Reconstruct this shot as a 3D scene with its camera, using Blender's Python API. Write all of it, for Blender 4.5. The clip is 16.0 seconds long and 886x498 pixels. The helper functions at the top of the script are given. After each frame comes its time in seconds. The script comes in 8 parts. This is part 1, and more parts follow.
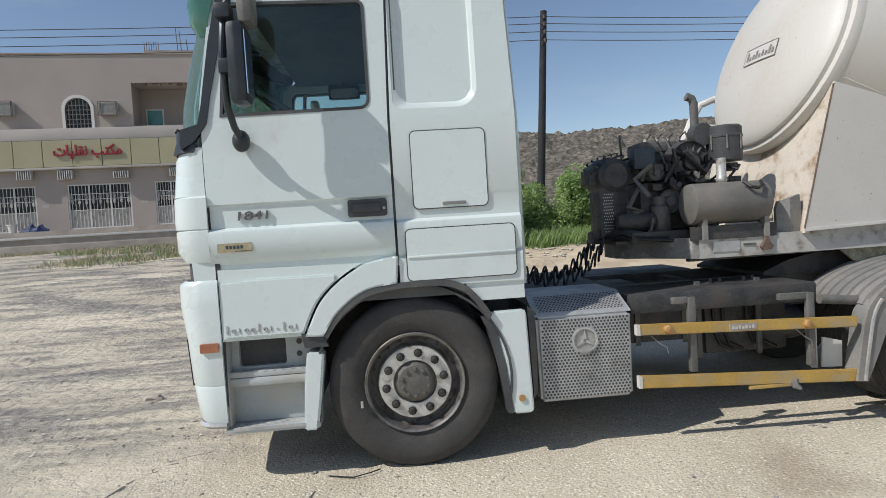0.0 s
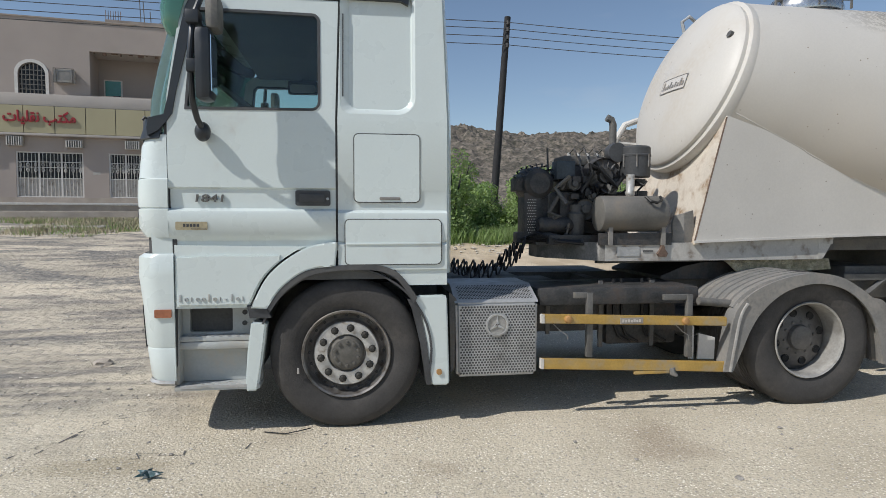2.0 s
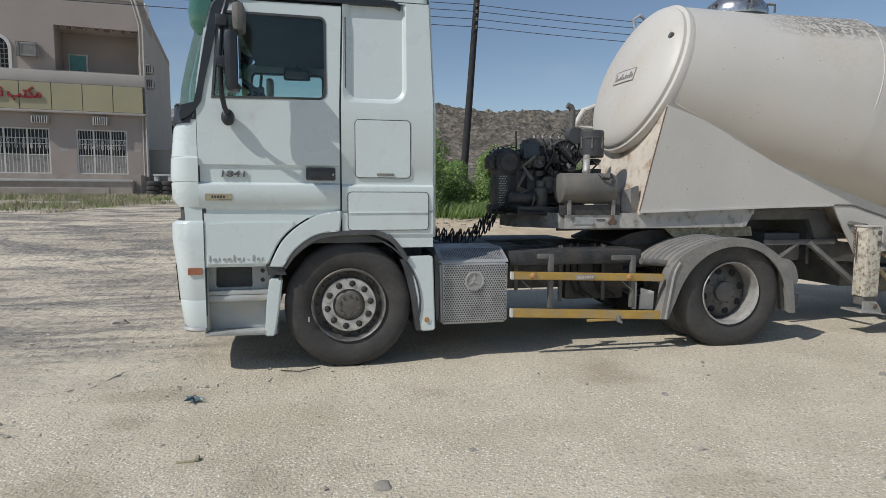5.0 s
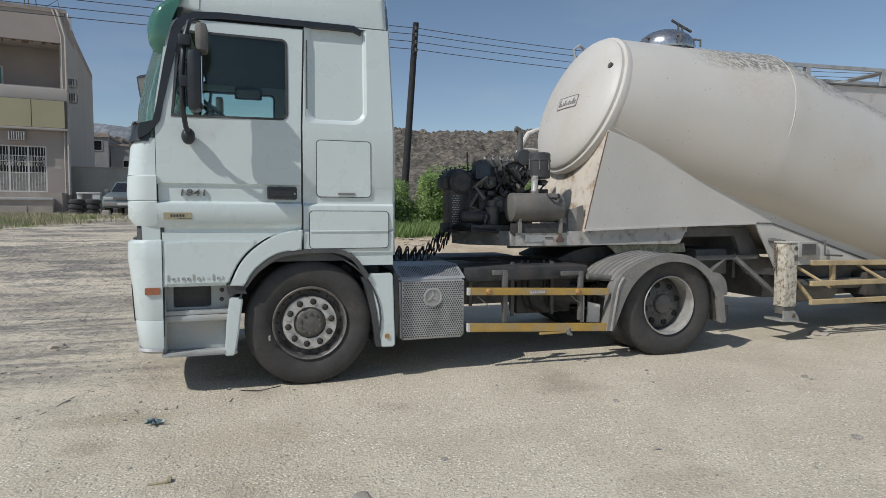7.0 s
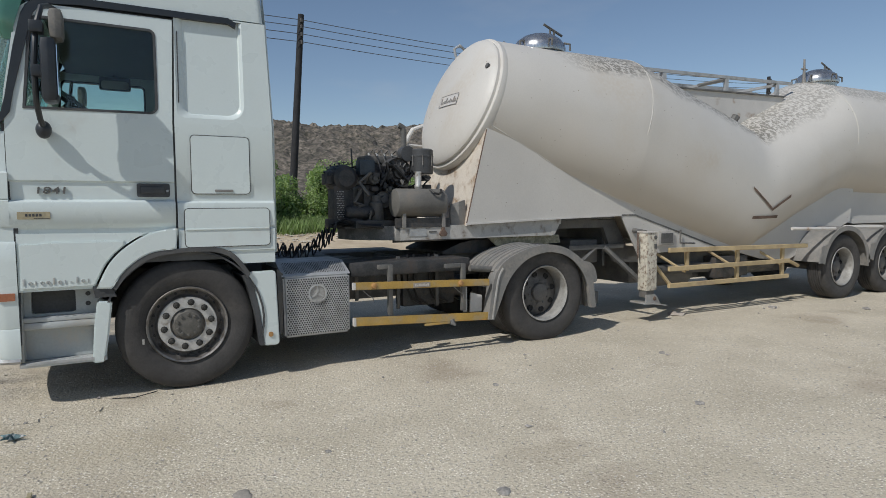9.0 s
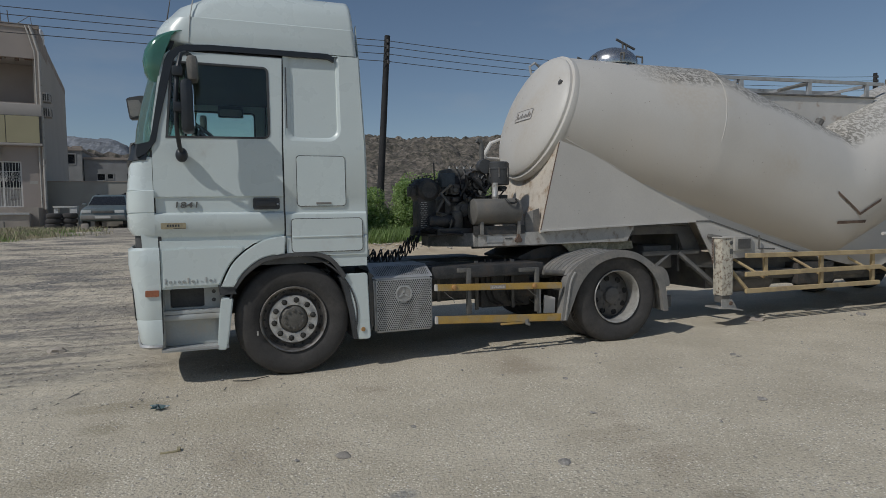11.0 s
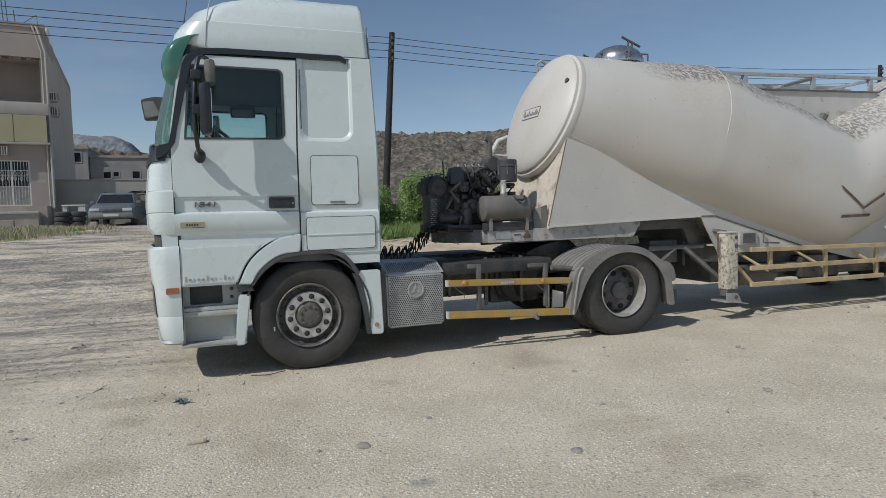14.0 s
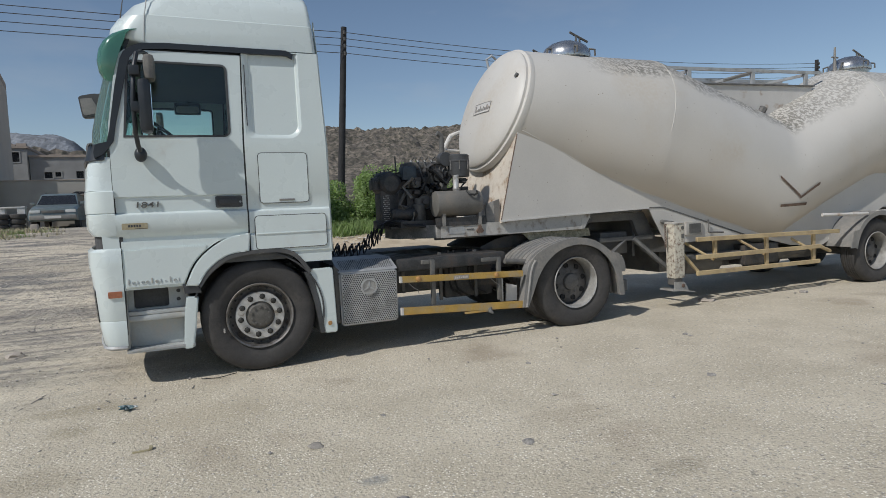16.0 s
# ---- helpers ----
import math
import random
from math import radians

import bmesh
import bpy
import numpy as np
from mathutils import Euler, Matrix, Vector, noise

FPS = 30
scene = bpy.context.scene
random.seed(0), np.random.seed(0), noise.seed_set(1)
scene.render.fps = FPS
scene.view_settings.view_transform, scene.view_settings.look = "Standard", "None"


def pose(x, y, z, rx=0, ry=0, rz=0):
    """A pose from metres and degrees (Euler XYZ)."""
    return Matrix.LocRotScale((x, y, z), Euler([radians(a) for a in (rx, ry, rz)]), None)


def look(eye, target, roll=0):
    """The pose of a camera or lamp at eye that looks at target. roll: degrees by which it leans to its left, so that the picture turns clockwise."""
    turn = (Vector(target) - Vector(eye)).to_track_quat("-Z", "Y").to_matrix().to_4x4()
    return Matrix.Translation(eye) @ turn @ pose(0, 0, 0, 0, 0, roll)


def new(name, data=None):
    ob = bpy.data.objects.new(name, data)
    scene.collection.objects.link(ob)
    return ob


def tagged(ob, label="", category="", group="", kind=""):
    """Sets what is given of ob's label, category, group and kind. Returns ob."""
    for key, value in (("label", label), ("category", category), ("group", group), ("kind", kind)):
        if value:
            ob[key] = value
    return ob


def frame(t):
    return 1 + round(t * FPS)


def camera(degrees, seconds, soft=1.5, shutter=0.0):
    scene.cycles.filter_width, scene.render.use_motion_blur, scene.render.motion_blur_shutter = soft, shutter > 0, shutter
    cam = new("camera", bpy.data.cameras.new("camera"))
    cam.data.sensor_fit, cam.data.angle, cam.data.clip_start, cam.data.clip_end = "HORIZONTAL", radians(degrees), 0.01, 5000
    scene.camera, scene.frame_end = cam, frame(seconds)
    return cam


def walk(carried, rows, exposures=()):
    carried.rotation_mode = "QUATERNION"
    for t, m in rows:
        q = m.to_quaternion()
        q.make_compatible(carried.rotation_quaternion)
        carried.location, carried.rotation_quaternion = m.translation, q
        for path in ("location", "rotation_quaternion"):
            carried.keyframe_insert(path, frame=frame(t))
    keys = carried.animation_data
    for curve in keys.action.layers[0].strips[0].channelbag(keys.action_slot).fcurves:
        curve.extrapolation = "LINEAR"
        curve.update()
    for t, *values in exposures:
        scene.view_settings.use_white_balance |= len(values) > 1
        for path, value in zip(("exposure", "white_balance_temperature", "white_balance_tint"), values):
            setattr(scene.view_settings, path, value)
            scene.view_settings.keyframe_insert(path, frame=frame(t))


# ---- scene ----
cam = camera(72.7, 16.0, soft=0.5)
PATH = [
    (0, (-0.067, -3.584, 1.488), (0.093, -1.592, 1.408), -3.6),
    (0.5, (-0.141, -3.728, 1.493), (0.12, -1.745, 1.472), -0.7),
    (1, (-0.119, -3.832, 1.499), (0.198, -1.857, 1.521), -2.5),
    (1.5, (-0.008, -3.997, 1.468), (0.259, -2.017, 1.375), 1.1),
    (2, (0.055, -4.136, 1.493), (0.35, -2.161, 1.386), 0.1),
    (2.5, (-0.053, -4.259, 1.499), (0.25, -2.283, 1.438), -1.9),
    (3, (-0.214, -4.436, 1.486), (0.172, -2.477, 1.371), -2.3),
    (3.5, (-0.252, -4.553, 1.483), (0.181, -2.602, 1.391), -0.8),
    (4, (-0.148, -4.724, 1.453), (0.269, -2.775, 1.285), 0.4),
    (4.2, (-0.12, -4.778, 1.458), (0.261, -2.827, 1.243), 0.7),
    (6.3, (-0.488, -5.008, 1.457), (0.013, -3.075, 1.353), 0.5),
    (6.5, (-0.491, -5.01, 1.455), (0.031, -3.083, 1.335), 1.1),
    (7, (-0.472, -5.02, 1.458), (0.142, -3.12, 1.34), 0.2),
    (7.5, (-0.48, -5.023, 1.457), (0.162, -3.131, 1.353), 0.8),
    (8, (-0.492, -5.034, 1.453), (0.098, -3.126, 1.349), 1.0),
    (8.5, (-0.441, -5.058, 1.455), (0.33, -3.219, 1.298), -0.0),
    (8.7, (-0.419, -5.095, 1.461), (0.517, -3.334, 1.314), -0.5),
    (10.8, (-0.476, -5.604, 1.465), (0.255, -3.743, 1.41), -0.6),
    (11, (-0.577, -5.662, 1.446), (0.104, -3.784, 1.347), -1.1),
    (11.5, (-0.685, -5.701, 1.474), (-0.132, -3.789, 1.28), -0.2),
    (12, (-0.689, -5.723, 1.467), (-0.056, -3.833, 1.294), 0.1),
    (12.5, (-0.671, -5.739, 1.471), (-0.026, -3.856, 1.28), -0.9),
    (13, (-0.67, -5.762, 1.468), (0.054, -3.904, 1.316), -1.1),
    (13.5, (-0.68, -5.771, 1.466), (0.039, -3.91, 1.324), -1.7),
    (14, (-0.69, -5.763, 1.47), (-0.021, -3.882, 1.355), -1.5),
    (14.5, (-0.676, -5.758, 1.473), (-0.008, -3.878, 1.334), -2.0),
    (15, (-0.669, -5.763, 1.475), (0.102, -3.92, 1.365), -1.8),
    (15.5, (-0.677, -5.777, 1.47), (0.074, -3.926, 1.361), -2.0),
    (16, (-0.629, -5.781, 1.471), (0.165, -3.95, 1.336), -2.5),
]
EXPOSURES = [(0, -0.12, 6550, 10), (2.5, -0.24, 6550, 10), (4.0, -0.34, 6550, 10), (7.0, -0.41, 6480, 9.4), (8.7, -0.44, 6480, 9.4), (10.8, -1.04, 6460, 9.4), (11.2, -0.98, 6430, 9.2), (11.5, -0.84, 6430, 9.2), (11.8, -0.61, 6430, 9.2), (12.5, -0.54, 6430, 9.2), (16, -0.51, 6480, 9.6)]
walk(cam, [(t, look(eye, target, roll)) for t, eye, target, roll in PATH], EXPOSURES)
from mathutils.bvhtree import BVHTree

# ---- light ----
SUN_FROM = Vector((-0.9, -0.38, 1.0)).normalized()
world = bpy.data.worlds.new("sky")
scene.world = world
world.use_nodes = True
wn, wl = world.node_tree.nodes, world.node_tree.links
sky = wn.new("ShaderNodeTexSky")
sky.sky_type, sky.sun_disc = "NISHITA", False
sky.altitude = 300
sky.sun_elevation = math.asin(SUN_FROM.z)
sky.sun_rotation = math.atan2(SUN_FROM.x, SUN_FROM.y)
sky.air_density, sky.dust_density, sky.ozone_density = 0.95, 0.45, 0.7
wn["Background"].inputs["Strength"].default_value = 0.122
# thin summer cloud low in the sky
wco, wmap, wnoise, wsep = wn.new("ShaderNodeTexCoord"), wn.new("ShaderNodeMapping"), wn.new("ShaderNodeTexNoise"), wn.new("ShaderNodeSeparateXYZ")
wmap.inputs["Scale"].default_value = (1.0, 1.0, 3.2)
wnoise.inputs["Scale"].default_value, wnoise.inputs["Detail"].default_value, wnoise.inputs["Roughness"].default_value = 3.4, 7, 0.55
wl.new(wco.outputs["Generated"], wmap.inputs["Vector"])
wl.new(wmap.outputs[0], wnoise.inputs["Vector"])
wl.new(wco.outputs["Generated"], wsep.inputs[0])
wr1, wr2, wmul, wmix = wn.new("ShaderNodeMapRange"), wn.new("ShaderNodeMapRange"), wn.new("ShaderNodeMath"), wn.new("ShaderNodeMix")
for k, v in enumerate((0.57, 0.8, 0.0, 0.3)):
    wr1.inputs[k + 1].default_value = v
for k, v in enumerate((0.62, 0.05, 0.0, 1.0)):
    wr2.inputs[k + 1].default_value = v
wl.new(wnoise.outputs["Fac"], wr1.inputs[0])
wl.new(wsep.outputs["Z"], wr2.inputs[0])
wmul.operation = "MULTIPLY"
wl.new(wr1.outputs[0], wmul.inputs[0])
wl.new(wr2.outputs[0], wmul.inputs[1])
wmix.data_type = "RGBA"
wl.new(wmul.outputs[0], wmix.inputs["Factor"])
wl.new(sky.outputs[0], wmix.inputs["A"])
wmix.inputs["B"].default_value = (5.2, 5.4, 5.7, 1)
wl.new(wmix.outputs["Result"], wn["Background"].inputs["Color"])
sun_data = bpy.data.lights.new("sun", "SUN")
sun_data.energy, sun_data.angle, sun_data.color = 4.15, radians(0.5), (1.0, 0.975, 0.93)
sun = new("sun", sun_data)
sun.matrix_world = look(tuple(SUN_FROM * 50), (0, 0, 0))


# ---- materials ----
def material(name, base, rough=0.6, metal=0.0, var=0.12, scale=4.0, fine=60.0, bump=0.0, bscale=80.0,
             stain=None, stain_at=0.62, stain_scale=2.0, piece=0.0, coat=0.0, chips=None, chip_scale=6.0):
    """A surface with tone changes at two scales, fine relief and, if given, stains of another colour."""
    m = bpy.data.materials.new(name)
    m.use_nodes = True
    n, l = m.node_tree.nodes, m.node_tree.links
    bsdf = n["Principled BSDF"]
    co = n.new("ShaderNodeTexCoord")

    def noise_tex(sc, detail=4.0):
        t = n.new("ShaderNodeTexNoise")
        t.inputs["Scale"].default_value, t.inputs["Detail"].default_value = sc, detail
        l.new(co.outputs["Object"], t.inputs["Vector"])
        return t.outputs["Fac"]

    def ramp(src, lo, hi, a, b):
        r = n.new("ShaderNodeMapRange")
        r.inputs[1].default_value, r.inputs[2].default_value = lo, hi
        r.inputs[3].default_value, r.inputs[4].default_value = a, b
        l.new(src, r.inputs[0])
        return r.outputs[0]

    def mul(a, b):
        x = n.new("ShaderNodeMath")
        x.operation = "MULTIPLY"
        l.new(a, x.inputs[0])
        l.new(b, x.inputs[1])
        return x.outputs[0]

    tone = mul(ramp(noise_tex(scale), 0.3, 0.7, 1 - var, 1 + var), ramp(noise_tex(fine), 0.3, 0.7, 1 - var * 0.6, 1 + var * 0.6))
    if piece:
        info = n.new("ShaderNodeObjectInfo")
        tone = mul(tone, ramp(info.outputs["Random"], 0, 1, 1 - piece, 1 + piece))
    col = n.new("ShaderNodeVectorMath")
    col.operation = "SCALE"
    col.inputs[0].default_value = base
    l.new(tone, col.inputs["Scale"])
    out = col.outputs[0]
    if stain:
        mix = n.new("ShaderNodeMix")
        mix.data_type = "RGBA"
        l.new(mul(ramp(noise_tex(stain_scale, 8), stain_at - 0.08, stain_at + 0.1, 0, 1), ramp(noise_tex(fine * 0.5, 6), 0.35, 0.6, 0.25, 1)), mix.inputs["Factor"])
        l.new(out, mix.inputs["A"])
        mix.inputs["B"].default_value = (*stain, 1)
        out = mix.outputs["Result"]
    if chips:
        vor = n.new("ShaderNodeTexVoronoi")
        vor.inputs["Scale"].default_value = chip_scale
        l.new(co.outputs["Object"], vor.inputs["Vector"])
        cm = n.new("ShaderNodeMix")
        cm.data_type = "RGBA"
        l.new(mul(ramp(vor.outputs["Distance"], 0.06, 0.11, 1, 0), ramp(noise_tex(chip_scale * 0.35, 3), 0.52, 0.6, 0, 0.9)), cm.inputs["Factor"])
        l.new(out, cm.inputs["A"])
        cm.inputs["B"].default_value = (*chips, 1)
        out = cm.outputs["Result"]
    l.new(out, bsdf.inputs["Base Color"])
    bsdf.inputs["Metallic"].default_value = metal
    l.new(ramp(noise_tex(scale * 3), 0.3, 0.7, max(rough - 0.08, 0.02), min(rough + 0.08, 1)), bsdf.inputs["Roughness"])
    bsdf.inputs["Coat Weight"].default_value = coat
    if bump:
        b = n.new("ShaderNodeBump")
        b.inputs["Strength"].default_value, b.inputs["Distance"].default_value = min(1.0, bump), 0.01
        l.new(noise_tex(bscale, 6), b.inputs["Height"])
        l.new(b.outputs[0], bsdf.inputs["Normal"])
    return m


def glass(name, tint, gloss=0.08, ior=1.5, overlay=None):
    """A thin tinted pane."""
    m = bpy.data.materials.new(name)
    m.use_nodes = True
    n, l = m.node_tree.nodes, m.node_tree.links
    n.remove(n["Principled BSDF"])
    see, shine, mix, fres = n.new("ShaderNodeBsdfTransparent"), n.new("ShaderNodeBsdfGlossy"), n.new("ShaderNodeMixShader"), n.new("ShaderNodeFresnel")
    see.inputs["Color"].default_value = (*tint, 1)
    shine.inputs["Roughness"].default_value = gloss
    fres.inputs["IOR"].default_value = ior
    l.new(fres.outputs[0], mix.inputs[0])
    l.new(see.outputs[0], mix.inputs[1])
    l.new(shine.outputs[0], mix.inputs[2])
    out = mix.outputs[0]
    # diffuse film: the pane's milky sky sheen is put in as colour
    if overlay:
        film, lay = n.new("ShaderNodeBsdfDiffuse"), n.new("ShaderNodeMixShader")
        film.inputs["Color"].default_value = (*overlay, 1)
        lay.inputs[0].default_value = 0.09
        l.new(out, lay.inputs[1])
        l.new(film.outputs[0], lay.inputs[2])
        out = lay.outputs[0]
    l.new(out, n["Material Output"].inputs["Surface"])
    return m


WHITE = material("white_paint", (0.625, 0.688, 0.675), 0.3, var=0.02, scale=1.5, coat=0.3, stain=(0.5, 0.49, 0.46), stain_at=0.7)
BLACK = material("black_plastic", (0.058, 0.06, 0.063), 0.55, var=0.25, bump=0.15, stain=(0.12, 0.11, 0.1), stain_at=0.66)
GLOSS_BLACK = material("smooth_black_plastic", (0.022, 0.026, 0.031), 0.4, var=0.15, scale=6)
GAP = material("dark_gap", (0.07, 0.07, 0.07), 0.8, var=0.2)
GREY_PANEL = material("grey_step_plastic", (0.4, 0.42, 0.415), 0.5, var=0.1, bump=0.1, stain=(0.42, 0.4, 0.36), stain_at=0.55, stain_scale=5)
RUBBER = material("tyre_rubber", (0.053, 0.05, 0.048), 0.85, var=0.15, scale=6, bump=0.25, stain=(0.075, 0.069, 0.063), stain_at=0.55, stain_scale=4)
RIM = material("rim_steel", (0.22, 0.21, 0.2), 0.42, metal=0.5, var=0.2, scale=9, stain=(0.1, 0.085, 0.07), stain_at=0.55, stain_scale=12)
RIM_LIGHT = material("bare_steel", (0.54, 0.53, 0.51), 0.42, metal=0.35, var=0.15, scale=12, stain=(0.24, 0.21, 0.17), stain_at=0.6, stain_scale=15)
RIM_PALE = material("pale_dull_rim", (0.36, 0.35, 0.33), 0.5, metal=0.2, var=0.2, scale=9, stain=(0.25, 0.235, 0.21), stain_at=0.54, stain_scale=7)
HUB_DARK = material("hub_grease", (0.042, 0.041, 0.037), 0.75, metal=0.3, var=0.3, scale=14)
HUB = material("dusty_hub_grease", (0.12, 0.113, 0.1), 0.7, metal=0.1, var=0.2, scale=14)
ALU = material("dull_aluminium", (0.46, 0.46, 0.455), 0.5, metal=0.4, var=0.12, scale=8, stain=(0.25, 0.24, 0.22), stain_at=0.6, stain_scale=6)
LIP = material("grey_arch_plastic", (0.075, 0.075, 0.076), 0.55, var=0.12, bump=0.15, stain=(0.13, 0.125, 0.115), stain_at=0.62)
POST_GREY = material("grimy_grey_steel", (0.12, 0.118, 0.112), 0.6, var=0.2, scale=6, stain=(0.2, 0.18, 0.15), stain_at=0.6, stain_scale=6)
CHASSIS = material("chassis_dark_paint", (0.115, 0.113, 0.108), 0.65, var=0.3, scale=5, bump=0.3, stain=(0.15, 0.135, 0.115), stain_at=0.56, stain_scale=5)
GREASE = material("oily_black_iron", (0.05, 0.051, 0.052), 0.55, var=0.4, scale=9, bump=0.5, bscale=40, stain=(0.075, 0.06, 0.05), stain_at=0.55, stain_scale=9)
YELLOW = material("yellow_paint", (0.44, 0.28, 0.07), 0.55, var=0.15, scale=5, stain=(0.36, 0.28, 0.17), stain_at=0.52, stain_scale=6)
BEIGE = material("faded_yellow_paint", (0.47, 0.36, 0.2), 0.6, var=0.15, scale=4, stain=(0.34, 0.25, 0.15), stain_at=0.56, stain_scale=5)
FENDER = material("grey_fender_plastic", (0.2, 0.195, 0.185), 0.55, var=0.15, scale=5, bump=0.15, stain=(0.27, 0.25, 0.225), stain_at=0.5, stain_scale=4)
AMBER = material("amber_lens", (0.36, 0.135, 0.07), 0.35, var=0.15, scale=20)
AMBER_DULL = material("dusty_amber_lens", (0.4, 0.22, 0.08), 0.45, var=0.15, scale=20)
VISOR = material("green_acrylic", (0.1, 0.29, 0.215), 0.08, var=0.05, coat=0.4)
VISOR.node_tree.nodes["Principled BSDF"].inputs["Transmission Weight"].default_value = 0.5
GLASS = glass("tinted_cab_glass", (0.87, 0.945, 0.91), 0.02)
SHIELD = glass("windshield_glass", (0.75, 0.94, 0.88), 0.02, 1.7, (0.42, 0.56, 0.52))
INNER = material("cab_inner_grey", (0.11, 0.114, 0.118), 0.8, var=0.15)
MIRROR = material("mirror_glass", (0.8, 0.82, 0.84), 0.04, metal=1.0, var=0.02)
BADGE = material("brushed_badge", (0.42, 0.36, 0.24), 0.4, metal=0.4, var=0.1, scale=30)
CHROME = material("badge_chrome", (0.42, 0.43, 0.45), 0.3, metal=0.9, var=0.08)
TANK = material("tank_cream_paint", (0.565, 0.54, 0.497), 0.5, chips=(0.2, 0.15, 0.11), chip_scale=13.0, var=0.04, scale=1.2, bump=0.05, bscale=30, stain=(0.52, 0.47, 0.4), stain_at=0.62, stain_scale=0.9)
FLANK = material("flank_grey_cream_paint", (0.56, 0.535, 0.495), 0.55, chips=(0.12, 0.09, 0.065), chip_scale=16.0, var=0.05, scale=1.5, stain=(0.46, 0.42, 0.37), stain_at=0.7, stain_scale=1.3)
HOLE = material("shadowed_hole", (0.02, 0.02, 0.02), 0.9, var=0.1)
DISC = material("dull_wheel_disc", (0.115, 0.11, 0.105), 0.55, metal=0.2, var=0.25, scale=10)
GALV = material("mottled_galvanised", (0.45, 0.455, 0.46), 0.25, metal=0.85, var=0.3, scale=7, stain=(0.5, 0.5, 0.5), stain_at=0.55, stain_scale=9)
TANK_FRAME = material("frame_cream_paint", (0.58, 0.555, 0.52), 0.5, var=0.08, scale=3, stain=(0.33, 0.22, 0.14), stain_at=0.66, stain_scale=5)
CEMENT = material("dried_cement", (0.36, 0.33, 0.24), 0.9, var=0.35, scale=14, fine=90, bump=0.9, stain=(0.2, 0.19, 0.12), stain_at=0.5, stain_scale=22)
NECK = material("grimy_neck_paint", (0.47, 0.45, 0.415), 0.6, var=0.12, scale=4, stain=(0.2, 0.155, 0.12), stain_at=0.6, stain_scale=11)
NECK_DARK = material("oily_neck_paint", (0.19, 0.185, 0.175), 0.6, var=0.3, scale=6, stain=(0.42, 0.4, 0.37), stain_at=0.6, stain_scale=9)
RUST = material("rusty_steel", (0.15, 0.1, 0.075), 0.85, var=0.3, scale=12, bump=0.3)
HOSE = material("rubber_hose", (0.015, 0.015, 0.016), 0.5, var=0.2)
GREY_TANK = material("grey_steel_tank", (0.15, 0.143, 0.13), 0.55, var=0.15, scale=5, stain=(0.19, 0.165, 0.135), stain_at=0.55, stain_scale=5)
WALL = material("beige_render", (0.375, 0.325, 0.293), 0.9, var=0.06, scale=0.6, bump=0.2, stain=(0.33, 0.285, 0.25), stain_at=0.64, stain_scale=0.5)
WALL_LIGHT = material("pale_render", (0.5, 0.455, 0.415), 0.9, var=0.06, scale=0.8, bump=0.2)
PARAPET = material("weathered_plaster", (0.34, 0.29, 0.25), 0.95, var=0.2, scale=1.5, bump=0.4)
SIGN = material("yellow_sign_panel", (0.39, 0.35, 0.22), 0.5, var=0.06, scale=0.7)
SIGN_RED = material("red_letters", (0.33, 0.02, 0.03), 0.5, var=0.1)
IRON_WHITE = material("white_ironwork", (0.62, 0.6, 0.565), 0.5, var=0.08, scale=8)
DARK_ROOM = material("dark_pane", (0.02, 0.022, 0.025), 0.25, var=0.2)
TEAL_PANE = material("teal_pane", (0.08, 0.26, 0.24), 0.2, var=0.1)
AC_GREY = material("grey_unit_casing", (0.42, 0.4, 0.37), 0.6, var=0.12, scale=6, stain=(0.2, 0.17, 0.14), stain_at=0.6, stain_scale=6)
CONCRETE = material("raw_concrete", (0.32, 0.29, 0.25), 0.95, var=0.14, scale=0.9, bump=0.4, stain=(0.22, 0.19, 0.17), stain_at=0.6, stain_scale=0.7)
YARD = material("dusty_yard_render", (0.34, 0.322, 0.288), 0.95, var=0.08, scale=0.7, bump=0.4, stain=(0.26, 0.235, 0.21), stain_at=0.6, stain_scale=0.6)
BLOCK = material("grey_blockwork", (0.27, 0.272, 0.27), 0.95, var=0.12, scale=1.5, bump=0.4)
KERB = material("kerb_concrete", (0.4, 0.35, 0.3), 0.9, var=0.15, scale=2, bump=0.4)
WOOD_POLE = material("tarred_pole", (0.024, 0.024, 0.026), 0.85, var=0.3, scale=6, bump=0.4)
LEAF = material("bush_leaf", (0.26, 0.345, 0.145), 0.6, var=0.35, scale=3, fine=12)
LEAF_DARK = material("dark_leaf", (0.13, 0.2, 0.08), 0.6, var=0.35, scale=3, fine=12)
for leafage in (LEAF, LEAF_DARK):
    ln, ll = leafage.node_tree.nodes, leafage.node_tree.links
    thin, both = ln.new("ShaderNodeBsdfTranslucent"), ln.new("ShaderNodeMixShader")
    thin.inputs["Color"].default_value = (0.3, 0.45, 0.1, 1)
    both.inputs[0].default_value = 0.45
    ll.new(ln["Principled BSDF"].outputs[0], both.inputs[1])
    ll.new(thin.outputs[0], both.inputs[2])
    ll.new(both.outputs[0], ln["Material Output"].inputs["Surface"])
STRAW = material("dry_grass", (0.36, 0.32, 0.21), 0.9, var=0.3, scale=2, fine=15)
CAR_PAINT = material("grey_green_car_paint", (0.13, 0.17, 0.18), 0.35, var=0.12, coat=0.3, stain=(0.16, 0.17, 0.165), stain_at=0.52)
LAMP = material("headlight_lens", (0.6, 0.6, 0.58), 0.15, var=0.05)
PEBBLE = material("pebble", (0.5, 0.46, 0.4), 0.9, var=0.35, scale=20)
PEBBLE_DARK = material("dark_pebble", (0.3, 0.28, 0.255), 0.9, var=0.3, scale=20)
